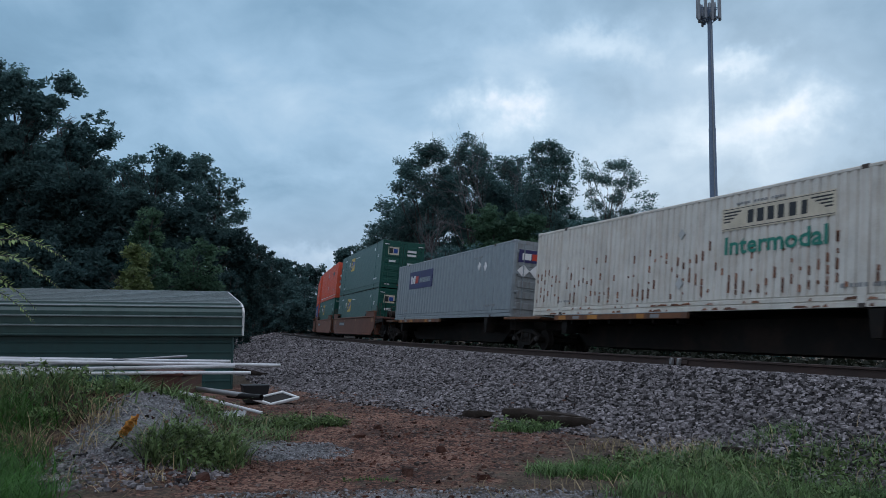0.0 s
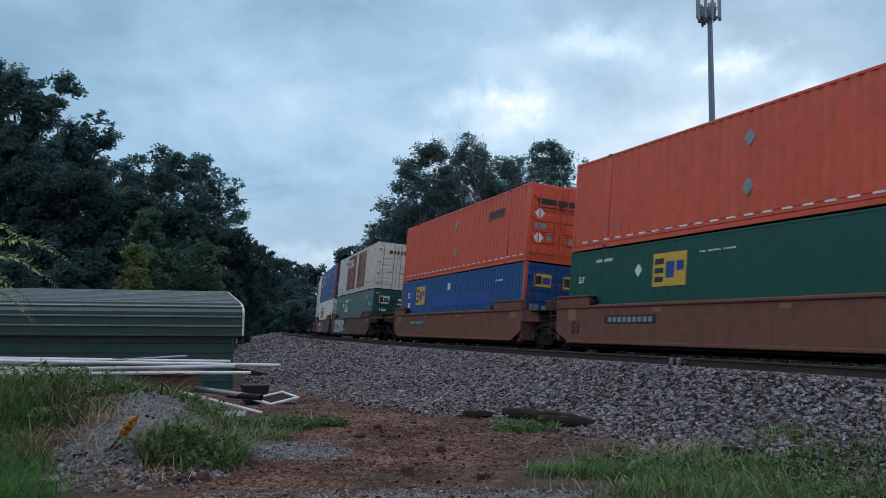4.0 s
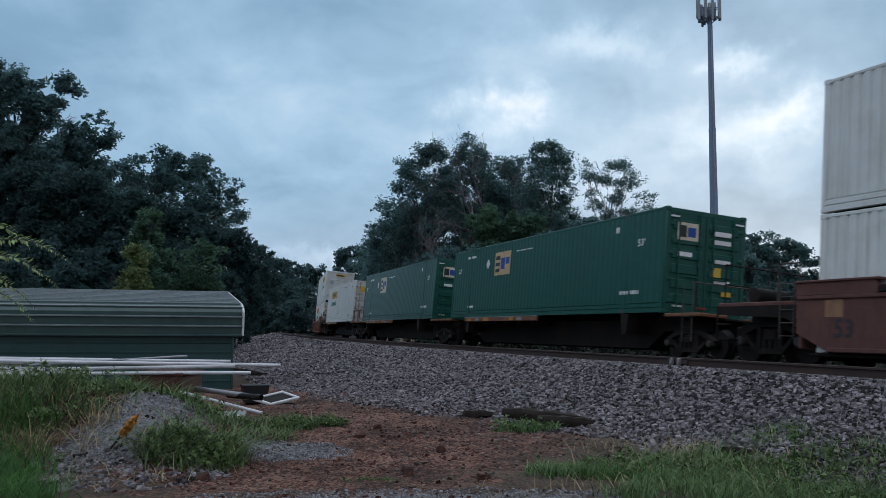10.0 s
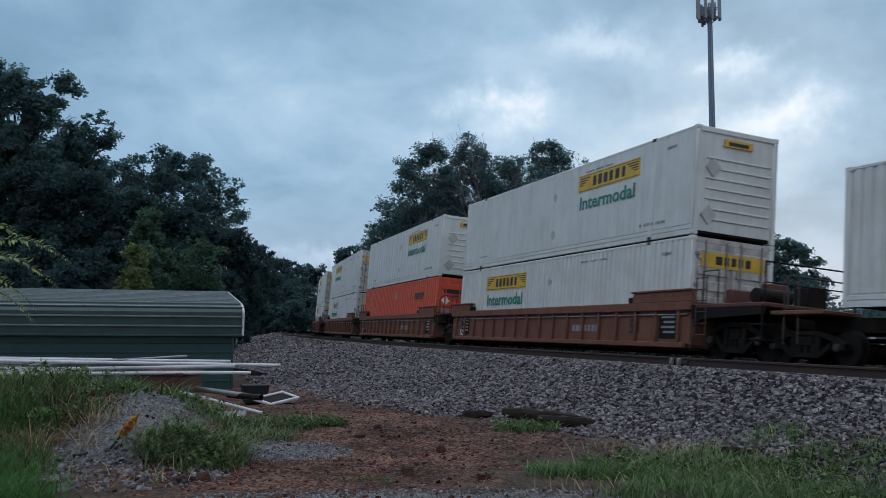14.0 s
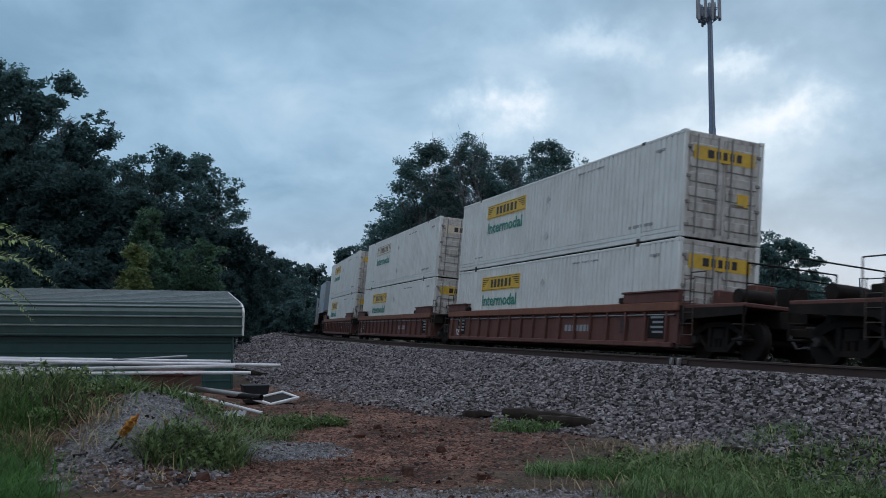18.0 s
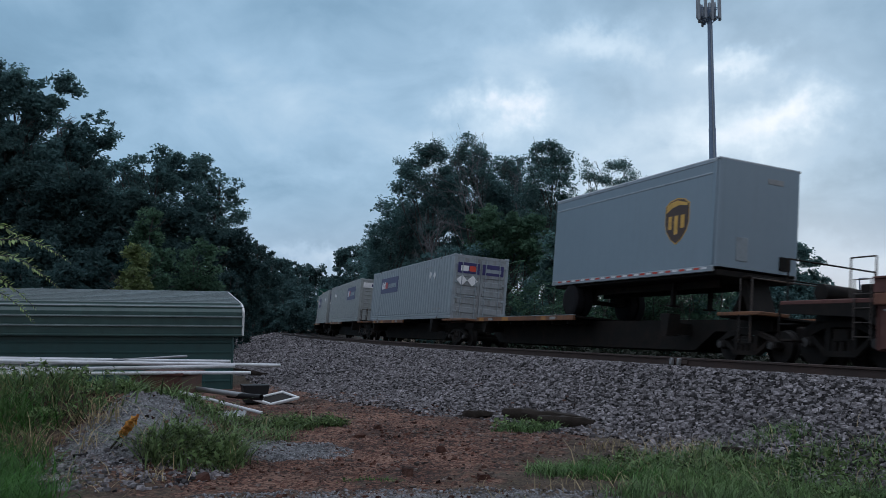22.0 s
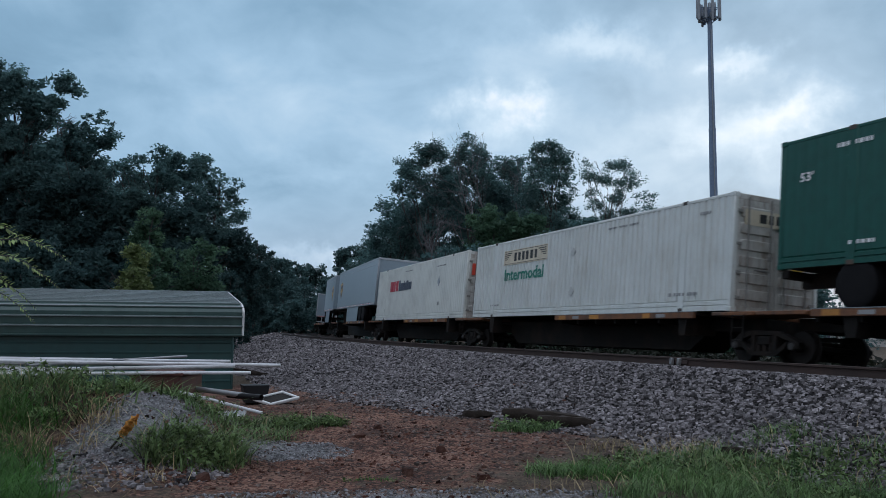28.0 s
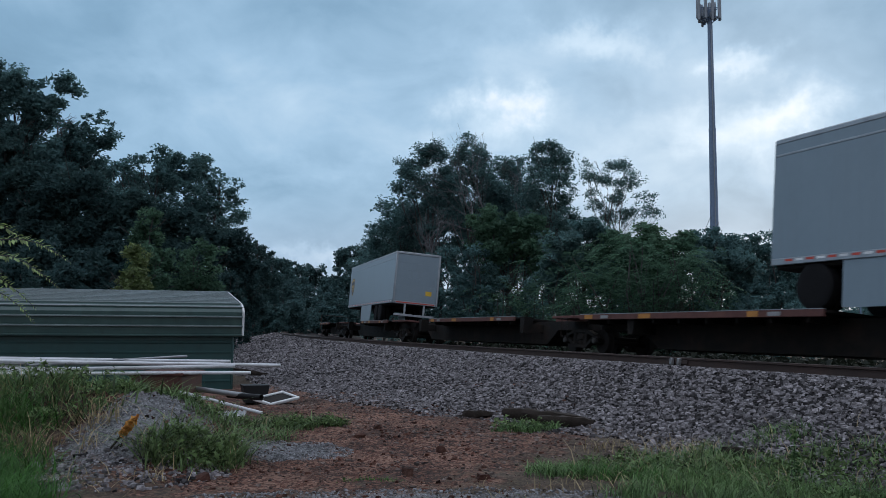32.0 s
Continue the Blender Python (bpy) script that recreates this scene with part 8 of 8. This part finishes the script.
def build_rubble():
    rs = np.random.RandomState(31)

    def spread(n, x, y, rx, ry):
        t, k = rs.rand(n) * 6.283, np.sqrt(rs.rand(n))
        return x + rx * k * np.cos(t), y + ry * k * np.sin(t)
    x, y = spread(8000, -0.9, 13.5, 3.2, 6.0)
    keep = rs.rand(len(x)) < 0.25 + 0.75 * (smooth_noise(x, y, 0.8, 55) > 0.1)
    x, y = x[keep], y[keep]
    stones("clay_clods", x, y, 0.010 + 0.045 * rs.rand(len(x)) ** 8, M["clod"], "crumbled red clay clods and chips", "rubble", rs)
    # flat stones washed out from the bank over the clay
    x, y = spread(15000, 0.2, 15.0, 4.6, 5.5)
    over = np.hypot(x - CX, y - CY) - R - bank_foot(x, y)
    keep = (over > -0.4) & (rs.rand(len(x)) < np.exp(-np.maximum(over, 0) / 1.5) * (0.35 + 0.65 * (smooth_noise(x, y, 0.9, 58) > -0.2)))
    x, y = x[keep], y[keep]
    stones("washed_stone", x, y, 0.018 + 0.050 * rs.rand(len(x)) ** 2.2, M["chip"], "flat brownish stones washed over the clay", "rubble", rs, 0.2, 0.45)
    x, y = spread(2200, -0.2, 12.0, 2.6, 4.5)
    stones("stone_chips", x, y, 0.010 + 0.035 * rs.rand(len(x)) ** 5, M["chip"], "scattered pale stone chips on the clay", "rubble", rs)
    a, b = spread(3000, -0.1, 7.9, 2.2, 0.6)
    c, d = spread(2600, -1.9, 11.0, 0.8, 0.7)
    e, f = spread(3600, -3.55, 10.4, 0.8, 1.4)
    x, y = np.concatenate([a, c, e]), np.concatenate([b, d, f])
    stones("gravel", x, y, 0.010 + 0.020 * rs.rand(len(x)) ** 2, M["pebble"], "pale crushed gravel lying in heaps", "gravel", rs)
    a, b = spread(900, -3.3, 9.2, 1.1, 0.9)
    c, d = spread(900, -3.6, 12.3, 0.9, 0.9)
    x, y = np.concatenate([a, c]), np.concatenate([b, d])
    stones("broken_stone", x, y, 0.02 + 0.05 * rs.rand(len(x)) ** 3, M["stone"], "broken stone on the spoil heap", "rubble", rs)
    for x, y, r in ((-0.35, 9.3, 0.11), (0.42, 8.9, 0.10), (-0.95, 12.9, 0.08), (-1.3, 12.5, 0.07), (-2.4, 8.9, 0.12), (-1.1, 12.0, 0.09), (0.0, 10.9, 0.1)):
        o = stones("clay_lump", np.array([x]), np.array([y]), np.array([r * 1.2]), M["clod"], "single lump of red clay", "clay lump", rs)
        o["kind"] = "thing"


build_rubble()


# ---- the shed ----
def build_shed():
    """A low metal shed: ribbed walls, a rounded ribbed roof with a boxed eave and a white end trim."""
    s = root("shed", pose(-5.09, 21.3, 0) @ pose(0, 0, 0, 0, 0, 14.0), "low green metal shed with a ribbed rounded roof", "shed")
    LEN = 10.5
    prof = [(-0.14, 1.30), (-0.16, 1.86), (-0.07, 1.96), (0.08, 2.03), (0.26, 2.075), (2.3, 2.42), (4.34, 2.075), (4.52, 2.03), (4.67, 1.96), (4.76, 1.86), (4.74, 1.30)]
    # points along the profile, with a standing rib every so often
    pts = []
    for (a, b), (c, d) in zip(prof, prof[1:]):
        L = math.hypot(c - a, d - b)
        n = max(1, round(L / 0.115))
        for i in range(n):
            pts.append((a + (c - a) * i / n, b + (d - b) * i / n))
    pts.append(prof[-1])
    line, seams = [], []
    for i, p in enumerate(pts):
        q0, q1 = pts[max(0, i - 1)], pts[min(len(pts) - 1, i + 1)]
        tx, ty = q1[0] - q0[0], q1[1] - q0[1]
        L = math.hypot(tx, ty)
        nx, ny = -ty / L, tx / L
        if i % 2 == 0 and i not in (0, len(pts) - 1):
            seams.append((p, (tx / L, ty / L), (nx, ny)))
        if i % 2 == 0:
            for k, h in ((-0.028, 0), (-0.014, 0.022), (0.014, 0.022), (0.028, 0)):
                line.append((p[0] + tx / L * k + nx * h * 1.6, p[1] + ty / L * k + ny * h * 1.6))
        else:
            line.append(p)
    inner = [(a, b - 0.02) if 0.2 < a < 4.4 else (a + (0.02 if a < 2 else -0.02), b) for a, b in pts][::-1]
    sheet_roof = Geo().prism(line + inner, -LEN, 0.22, "x")
    sheet_roof.v = [(a - (0.15 * (b + 0.16) if a > 0 else 0), b, c) for a, b, c in sheet_roof.v]
    part("roof", sheet_roof, M["shed_roof"], s, "weathered green ribbed roof sheet")
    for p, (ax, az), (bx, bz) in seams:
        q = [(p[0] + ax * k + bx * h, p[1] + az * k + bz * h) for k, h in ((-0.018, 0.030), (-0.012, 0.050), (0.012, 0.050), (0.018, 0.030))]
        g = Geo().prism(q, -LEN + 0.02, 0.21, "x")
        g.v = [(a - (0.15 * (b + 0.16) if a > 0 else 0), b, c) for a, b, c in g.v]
        part("roof_seam", g, M["shed_seam"], s, "roof rib coloured pale for the sky's reflection")

    def ribbed(x0, x1, z0, z1, y):
        g = Geo()
        out = [(y, z0)]
        z = z0
        while z < z1 - 0.05:
            out += [(y, z + 0.10), (y - 0.018, z + 0.115), (y - 0.018, z + 0.145), (y, z + 0.16)]
            z += 0.23
        out += [(y, z1), (y + 0.04, z1), (y + 0.04, z0)]
        return g.prism(out, x0, x1, "x")
    part("front_wall", ribbed(-LEN, 0.0, -0.15, 1.33, 0.0), M["shed"], s)
    part("back_wall", Geo().box(-LEN, 0.0, 4.56, 4.6, -0.15, 1.4), M["shed"], s)
    for x in (-0.75, -LEN):
        part("end_wall", Geo().prism([(0.02, -0.15), (4.56, -0.15), (4.56, 1.86), (4.3, 2.02), (2.3, 2.36), (0.3, 2.02), (0.02, 1.86)], x, x + 0.03, "x"), M["shed"], s)
    trim = Geo()
    for (a, b), (c, d) in zip(prof, prof[1:]):
        trim.tube((0.235 - 0.15 * (a + 0.16), a, b), (0.235 - 0.15 * (c + 0.16), c, d), 0.03, n=6)
    part("end_trim", trim, M["trim_white"], s, "white trim along the roof's end")
    part("corner_post", Geo().soft(-0.03, 0.03, -0.03, 0.05, -0.15, 1.35, 0.01), M["shed"], s)


build_shed()


# ---- pipes and scrap beside the shed ----
def pipe(a, b, r, mat, label, name="pipe"):
    a, b = Vector(a), Vector(b)
    g = Geo()
    L = (b - a).length
    g.lathe([(0, r * 0.86), (0, r), (L, r), (L, r * 0.86), (L - 0.3, r * 0.86)], "x", 12)
    ob = new(name, g.mesh(name))
    ob.data.materials.append(M[mat])
    ob.matrix_basis = Matrix.Translation(a) @ (b - a).to_track_quat("X", "Z").to_matrix().to_4x4()
    return tagged(ob, label, "pipe", "pipes stacked by the shed")


def on(px, py, d):
    """Across and up, for a bearing and a distance ahead."""
    return ((px - 784) / 1544.0 * d, d, 1.5 - (py - 582) / 1544.0 * d)


def build_pipes():
    rows = ((500, 648, -260, 641, 14.6, 14.2, 0.033, "pipe_white"), (448, 661, -180, 668, 14.2, 13.7, 0.032, "pipe_white"), (420, 650, 120, 657, 14.35, 14.0, 0.036, "pipe_white"), (412, 642, -300, 640, 14.85, 14.5, 0.036, "pipe_white"),
            (395, 646, -260, 650, 14.75, 14.3, 0.032, "pipe_grey"), (336, 633, 60, 651, 14.95, 14.45, 0.026, "pipe_grey"), (300, 645, -240, 646, 15.05, 14.7, 0.034, "pipe_white"), (205, 640, -300, 636, 15.15, 14.9, 0.030, "pipe_white"),
            (60, 668, -260, 672, 13.9, 13.6, 0.03, "pipe_white"), (260, 655, -240, 659, 14.5, 14.15, 0.034, "pipe_white"), (170, 660, -260, 664, 14.25, 13.9, 0.034, "pipe_white"), (45, 654, -300, 655, 14.6, 14.3, 0.03, "pipe_grey"))
    for x0, y0, x1, y1, d0, d1, r, m in rows:
        pipe(on(x0, y0, d0), on(x1, y1, d1), r * 0.82, m, "long white plastic pipe on the stack" if m == "pipe_white" else "dull grey metal pipe on the stack")
    pipe(on(318, 693, 14.0), on(470, 731, 13.3), 0.025, "pipe_white", "white pipe sloping down to the ground")
    pipe(on(340, 688, 15.0), on(470, 705, 14.6), 0.045, "pipe_grey", "grey pipe lying in the weeds")
    # rusty steel box beam under the stack
    b = root("steel_beam", pose(*on(292, 680, 14.4)[:2], 0), "rusty red steel beam carrying the pipes", "beam")
    part("beam", Geo().soft(-0.42, 0.42, -0.3, 0.9, 0.36, 0.74, 0.02), M["iron_red"], b)
    part("flange", Geo().soft(-0.46, 0.46, -0.34, 0.94, 0.72, 0.76, 0.01).soft(-0.46, 0.46, -0.34, 0.94, 0.34, 0.37, 0.01), M["iron_red"], b)
    part("block", Geo().soft(-0.35, 0.35, -0.25, 0.2, -0.1, 0.345, 0.03).soft(-0.35, 0.35, 0.5, 0.85, -0.1, 0.345, 0.03), M["wood_tie"], b)
    rack = root("pipe_rack", pose(*on(15, 700, 13.6)[:2], 0), "low rack of old grey timbers under the pipes", "rack")
    for i, z in enumerate((0.30, 0.45, 0.60, 0.72)):
        part("rail_bar", Geo().soft(-1.0, 0.8, -0.05 + 0.03 * i, 0.06 + 0.03 * i, z - 0.03, z + 0.03, 0.01), M["pipe_grey"], rack)
    for x in (-0.8, 0.0, 0.6):
        part("post", Geo().soft(x - 0.05, x + 0.05, -0.12, 0.22, -0.1, 0.75, 0.01), M["wood_tie"], rack)
    # black pipe and the pale frame on the ground
    pipe(on(410, 700, 14.9), on(468, 704, 14.4), 0.05, "black_plastic", "short length of black corrugated pipe")
    bin_ = root("plastic_tub", pose(*on(456, 694, 17.6)[:2], 0.02) @ pose(0, 0, 0, 0, 0, 20), "black plastic tub tipped on the ground", "tub")
    part("tub", Geo().prism([(-0.2, 0.0), (0.2, 0.0), (0.26, 0.34), (-0.26, 0.34)], -0.22, 0.22, "y"), M["black_plastic"], bin_)
    f = root("window_frame", pose(*on(494, 705, 17.4)[:2], 0.08) @ pose(0, 0, 0, 14, -4, 66), "old pale metal window frame lying on the ground", "window frame")
    for x0, x1, y0, y1 in ((-0.5, 0.5, -0.22, -0.17), (-0.5, 0.5, 0.17, 0.22), (-0.5, -0.44, -0.17, 0.17), (0.44, 0.5, -0.17, 0.17)):
        part("rail", Geo().soft(x0, x1, y0, y1, 0, 0.06, 0.012), M["trim_white"], f)
    part("pane", Geo().box(-0.44, 0.44, -0.17, 0.17, 0.02, 0.03), M["steel_dark"], f, "dark dusty pane")
    sheet = root("metal_sheet", pose(*on(330, 725, 13.6)[:2], 0.12) @ pose(0, 0, 0, 3, -2, 8), "grey corrugated sheet lying in the weeds", "metal sheet")
    g = Geo()
    out = []
    for i in range(28):
        x = -0.9 + i * 0.066
        out += [(x, 0.0), (x + 0.018, 0.02), (x + 0.042, 0.02), (x + 0.056, 0.0)]
    part("sheet", g.prism(out + [(0.95, -0.008), (-0.9, -0.008)], -0.35, 0.35, "y"), M["pipe_grey"], sheet)
    # stake with a shaggy orange tip
    x, y, z = on(201, 806, 9.7)
    z = float(ground_z(x, y))
    st = root("stake", pose(x, y, z - 0.05) @ pose(0, 0, 0, -10, 36, 0), "dark stake with a shaggy faded orange tip", "stake")
    part("stick", Geo().tube((0, 0, 0), (0, 0, 0.30), 0.012, n=7), M["wood_tie"], st)
    rs = np.random.RandomState(8)
    v, fc = leaf_cloud(np.array([(0, 0, 0.28 + 0.035 * i) for i in range(6)]), np.full(6, 0.038), 60, 0.045, rs, 1.3)
    part("tip", arrays_mesh("tip", v, fc, M["tip_orange"]), M["tip_orange"], st, "shaggy orange tip")


build_pipes()


def build_old_ties():
    """Discarded timbers at the foot of the bank."""
    for px, py, d, L, turn, tilt, sec in ((962, 733, 13.8, 1.25, -14, 5, 0.20), (1000, 752, 13.3, 0.85, -10, 3, 0.16), (1298, 806, 10.3, 0.34, -18, 5, 0.10), (846, 738, 14.4, 0.5, 20, 3, 0.12), (455, 632, 27.0, 1.6, 25, 12, 0.14)):
        x, y, _ = on(px, py, d)
        z = float(ground_z(x, y))
        rs = np.random.RandomState(int(px))
        # rotten: the section swells, splits and wastes away towards the ends
        g = Geo()
        rings, steps, sides = [], 11, 10
        for i in range(steps):
            u = i / (steps - 1)
            w = sec * (1 - 0.35 * abs(2 * u - 1) ** 3) * (1 + 0.07 * rs.normal())
            ring = []
            for j in range(sides):
                t = 2 * math.pi * (j + 0.5) / sides
                q = 0.56 * w / max(abs(math.cos(t)), abs(math.sin(t))) ** 0.8 * (0.78 + 0.28 * rs.rand())
                ring.append(((u - 0.5) * L + 0.04 * rs.normal(), q * math.cos(t), sec * 0.5 + q * math.sin(t) * 0.9))
            rings += ring
        g.add(rings, [(i * sides + j, i * sides + (j + 1) % sides, (i + 1) * sides + (j + 1) % sides, (i + 1) * sides + j) for i in range(steps - 1) for j in range(sides)]
              + [tuple(range(sides))[::-1], tuple(range((steps - 1) * sides, steps * sides))])
        ob = new("old_timber", g.mesh("old_timber"))
        ob.data.materials.append(M["wood_tie"])
        ob.matrix_basis = pose(x, y, z + 0.02) @ pose(0, 0, 0, 0, tilt, turn)
        tagged(ob, "rotten discarded railway timber on the bank's foot", "timber", "old timbers")


build_old_ties()


# ---- the tower and the far yard ----
def build_tower():
    x, y = at_view(1267, 85.0)
    t = root("cell_tower", pose(x, y, -0.6), "tall grey monopole with a ring of antennas", "cell tower")
    H = 34.1
    g = Geo()
    secs = [(0, 0.52), (11, 0.44), (11, 0.41), (22, 0.335), (22, 0.31), (H, 0.235)]
    part("pole", g.lathe(secs, "z", 18), M["tower"], t)
    for z in (11.0, 22.0):
        part("joint_collar", Geo().lathe([(z - 0.3, 0.46 if z < 15 else 0.35), (z + 0.02, 0.455 if z < 15 else 0.345)], "z", 18), M["tower"], t)
    plat = Geo()
    R1 = 1.35
    plat.tube((-0.28, 0, 32.9), (-0.28, 0, 34.4), 0.12, n=8)
    for k in range(3):
        a0, a1 = radians(90 + 120 * k), radians(210 + 120 * k)
        p0, p1 = (R1 * math.cos(a0) - 0.28, R1 * math.sin(a0)), (R1 * math.cos(a1) - 0.28, R1 * math.sin(a1))
        for z in (33.2, 34.1):
            plat.tube((*p0, z), (*p1, z), 0.045, n=6)
        plat.tube((0, 0, 33.1), (*p0, 33.2), 0.06, n=6)
        plat.tube((0, 0, 32.6), (p0[0] * 0.9, p0[1] * 0.9, 33.15), 0.04, n=6)
    part("platform", plat, M["tower"], t, "triangular antenna platform")
    for k in range(3):
        a0, a1 = radians(90 + 120 * k), radians(210 + 120 * k)
        for j in range(4):
            w = 0.08 + 0.28 * j
            ax, ay = R1 * 1.04 * (math.cos(a0) * (1 - w) + math.cos(a1) * w), R1 * 1.04 * (math.sin(a0) * (1 - w) + math.sin(a1) * w)
            mast = part("antenna", Geo().soft(-0.1, 0.1, -0.15, 0.15, 0, 1.9 if j % 2 else 2.3, 0.04), M["antenna"], t, "upright panel antenna",
                        at=pose(ax - 0.28, ay, 32.8 + 0.2 * (j % 2), 0, 0, math.degrees((a0 + a1) / 2)))
            part("bracket", Geo().tube((-0.16, 0, 0.1), (-0.16, 0, 1.8), 0.03, n=6), M["tower"], mast)
            if j in (1, 2):
                part("radio_unit", Geo().soft(-0.42, -0.22, -0.16, 0.16, 0.4, 0.95, 0.03), M["antenna"], mast)
    part("cable_run", Geo().soft(-0.06, 0.06, -0.56, -0.5, 0.5, 11, 0.01).soft(-0.05, 0.05, -0.46, -0.40, 11, 22, 0.01).soft(-0.05, 0.05, -0.36, -0.30, 22, 32, 0.01), M["antenna"], t)


def build_far_yard():
    x, y = at_view(1522, 96.0)
    l = root("lamp_post", pose(x, y, -0.6), "slim grey car park lamp post", "lamp post")
    h = high(487, 96.0) + 0.6
    part("post", Geo().lathe([(0, 0.11), (h - 0.1, 0.075)], "z", 12), M["tower"], l)
    part("arm", Geo().soft(-0.05, 0.75, -0.04, 0.04, h - 0.15, h - 0.07, 0.01), M["tower"], l)
    part("lamp_head", Geo().soft(0.35, 0.95, -0.18, 0.18, h - 0.16, h - 0.03, 0.03), M["antenna"], l)
    # a low pale building glimpsed between the cars
    x, y = at_view(1500, 120.0)
    b = root("low_building", pose(x + 5, y, -0.6) @ pose(0, 0, 0, 0, 0, -16), "long low pale building beyond the car park", "building")
    part("wall", Geo().box(-14, 14, 0, 12, 0, 3.4), M["concrete"], b)
    part("roof", Geo().soft(-14.4, 14.4, -0.4, 12.4, 3.4, 3.9, 0.05), M["tower"], b, "dark flat roof edge")
    for k in range(7):
        w = part("window", Geo().soft(-12.9 + k * 3.9, -10.9 + k * 3.9, -0.06, 0.03, 1.0, 2.4, 0.02), M["patch_blue"], b, "dark window")
        part("sill", Geo().soft(-13.0 + k * 3.9, -10.8 + k * 3.9, -0.12, 0.0, 0.92, 1.0, 0.01), M["concrete"], w)


build_tower()
build_far_yard()


def build_woods_all_round():
    """Plain tree lines that close the place behind the camera and beyond the view."""
    rs = np.random.RandomState(77)
    V, F, base = [], [], 0
    n = 0
    for a in np.arange(36, 326, 8.0):
        d = 70 + 30 * rs.rand()
        x, y = d * math.sin(radians(a)), d * math.cos(radians(a))
        off = math.hypot(x - CX, y - CY) - R
        if abs(off - 2) < 11:
            continue
        c = clump_centres([(x, y, 6, 5, 5, 6.5)], 60, rs)
        v, f = leaf_cloud(c, 1.2 + rs.rand(60), 14, 0.9, rs)
        V.append(v); F.append(f + base); base += len(v)
    ob = new("far_woods", arrays_mesh("far_woods", np.concatenate(V), np.concatenate(F), M["leaf_far"]))
    tagged(ob, "line of dark trees round the yard", "woods", kind="stuff")
    V, F, base = [], [], 0
    for k in range(110):
        px = -300 + 2300 * rs.rand()
        d = 230 + 150 * rs.rand()
        x, y = at_view(px, d)
        c = clump_centres([(x, y, 5.5, 7, 6, 6.5)], 50, rs)
        v, f = leaf_cloud(c, 1.3 + rs.rand(50), 12, 1.1, rs)
        V.append(v); F.append(f + base); base += len(v)
    ob = new("far_woods", arrays_mesh("far_woods", np.concatenate(V), np.concatenate(F), M["leaf_far"]))
    tagged(ob, "distant band of dark woods", "woods", kind="stuff")


build_woods_all_round()


# ---- what moves ----
def motions():
    """The train runs along the curve; its wheels turn while they are near."""
    for thing, place, half in MOVERS:
        z = thing["ride_height"] if "ride_height" in thing else 0.0
        lift = Matrix.Translation((0, 0, z))
        walk(thing, [(float(t), rail_pose(place - travelled(t), half) @ lift) for t in range(33)])
    for w, place, dx, r in SPIN:
        rows, shown = [], []
        for k in range(0, 32 * FPS + 1):
            t = k / FPS
            if -34 < place - travelled(t) < 12:
                shown.append(t)
        a = shown[0] if shown else 0.0
        b = shown[-1] if shown else 0.0
        times = sorted(set([0.0, 32.0] + shown))
        for t in times:
            turn = math.degrees((travelled(min(max(t, a), b)) - travelled(a)) / r)
            rows.append((t, pose(dx, 0, r, 0, -turn, 0)))
        walk(w, rows)


motions()
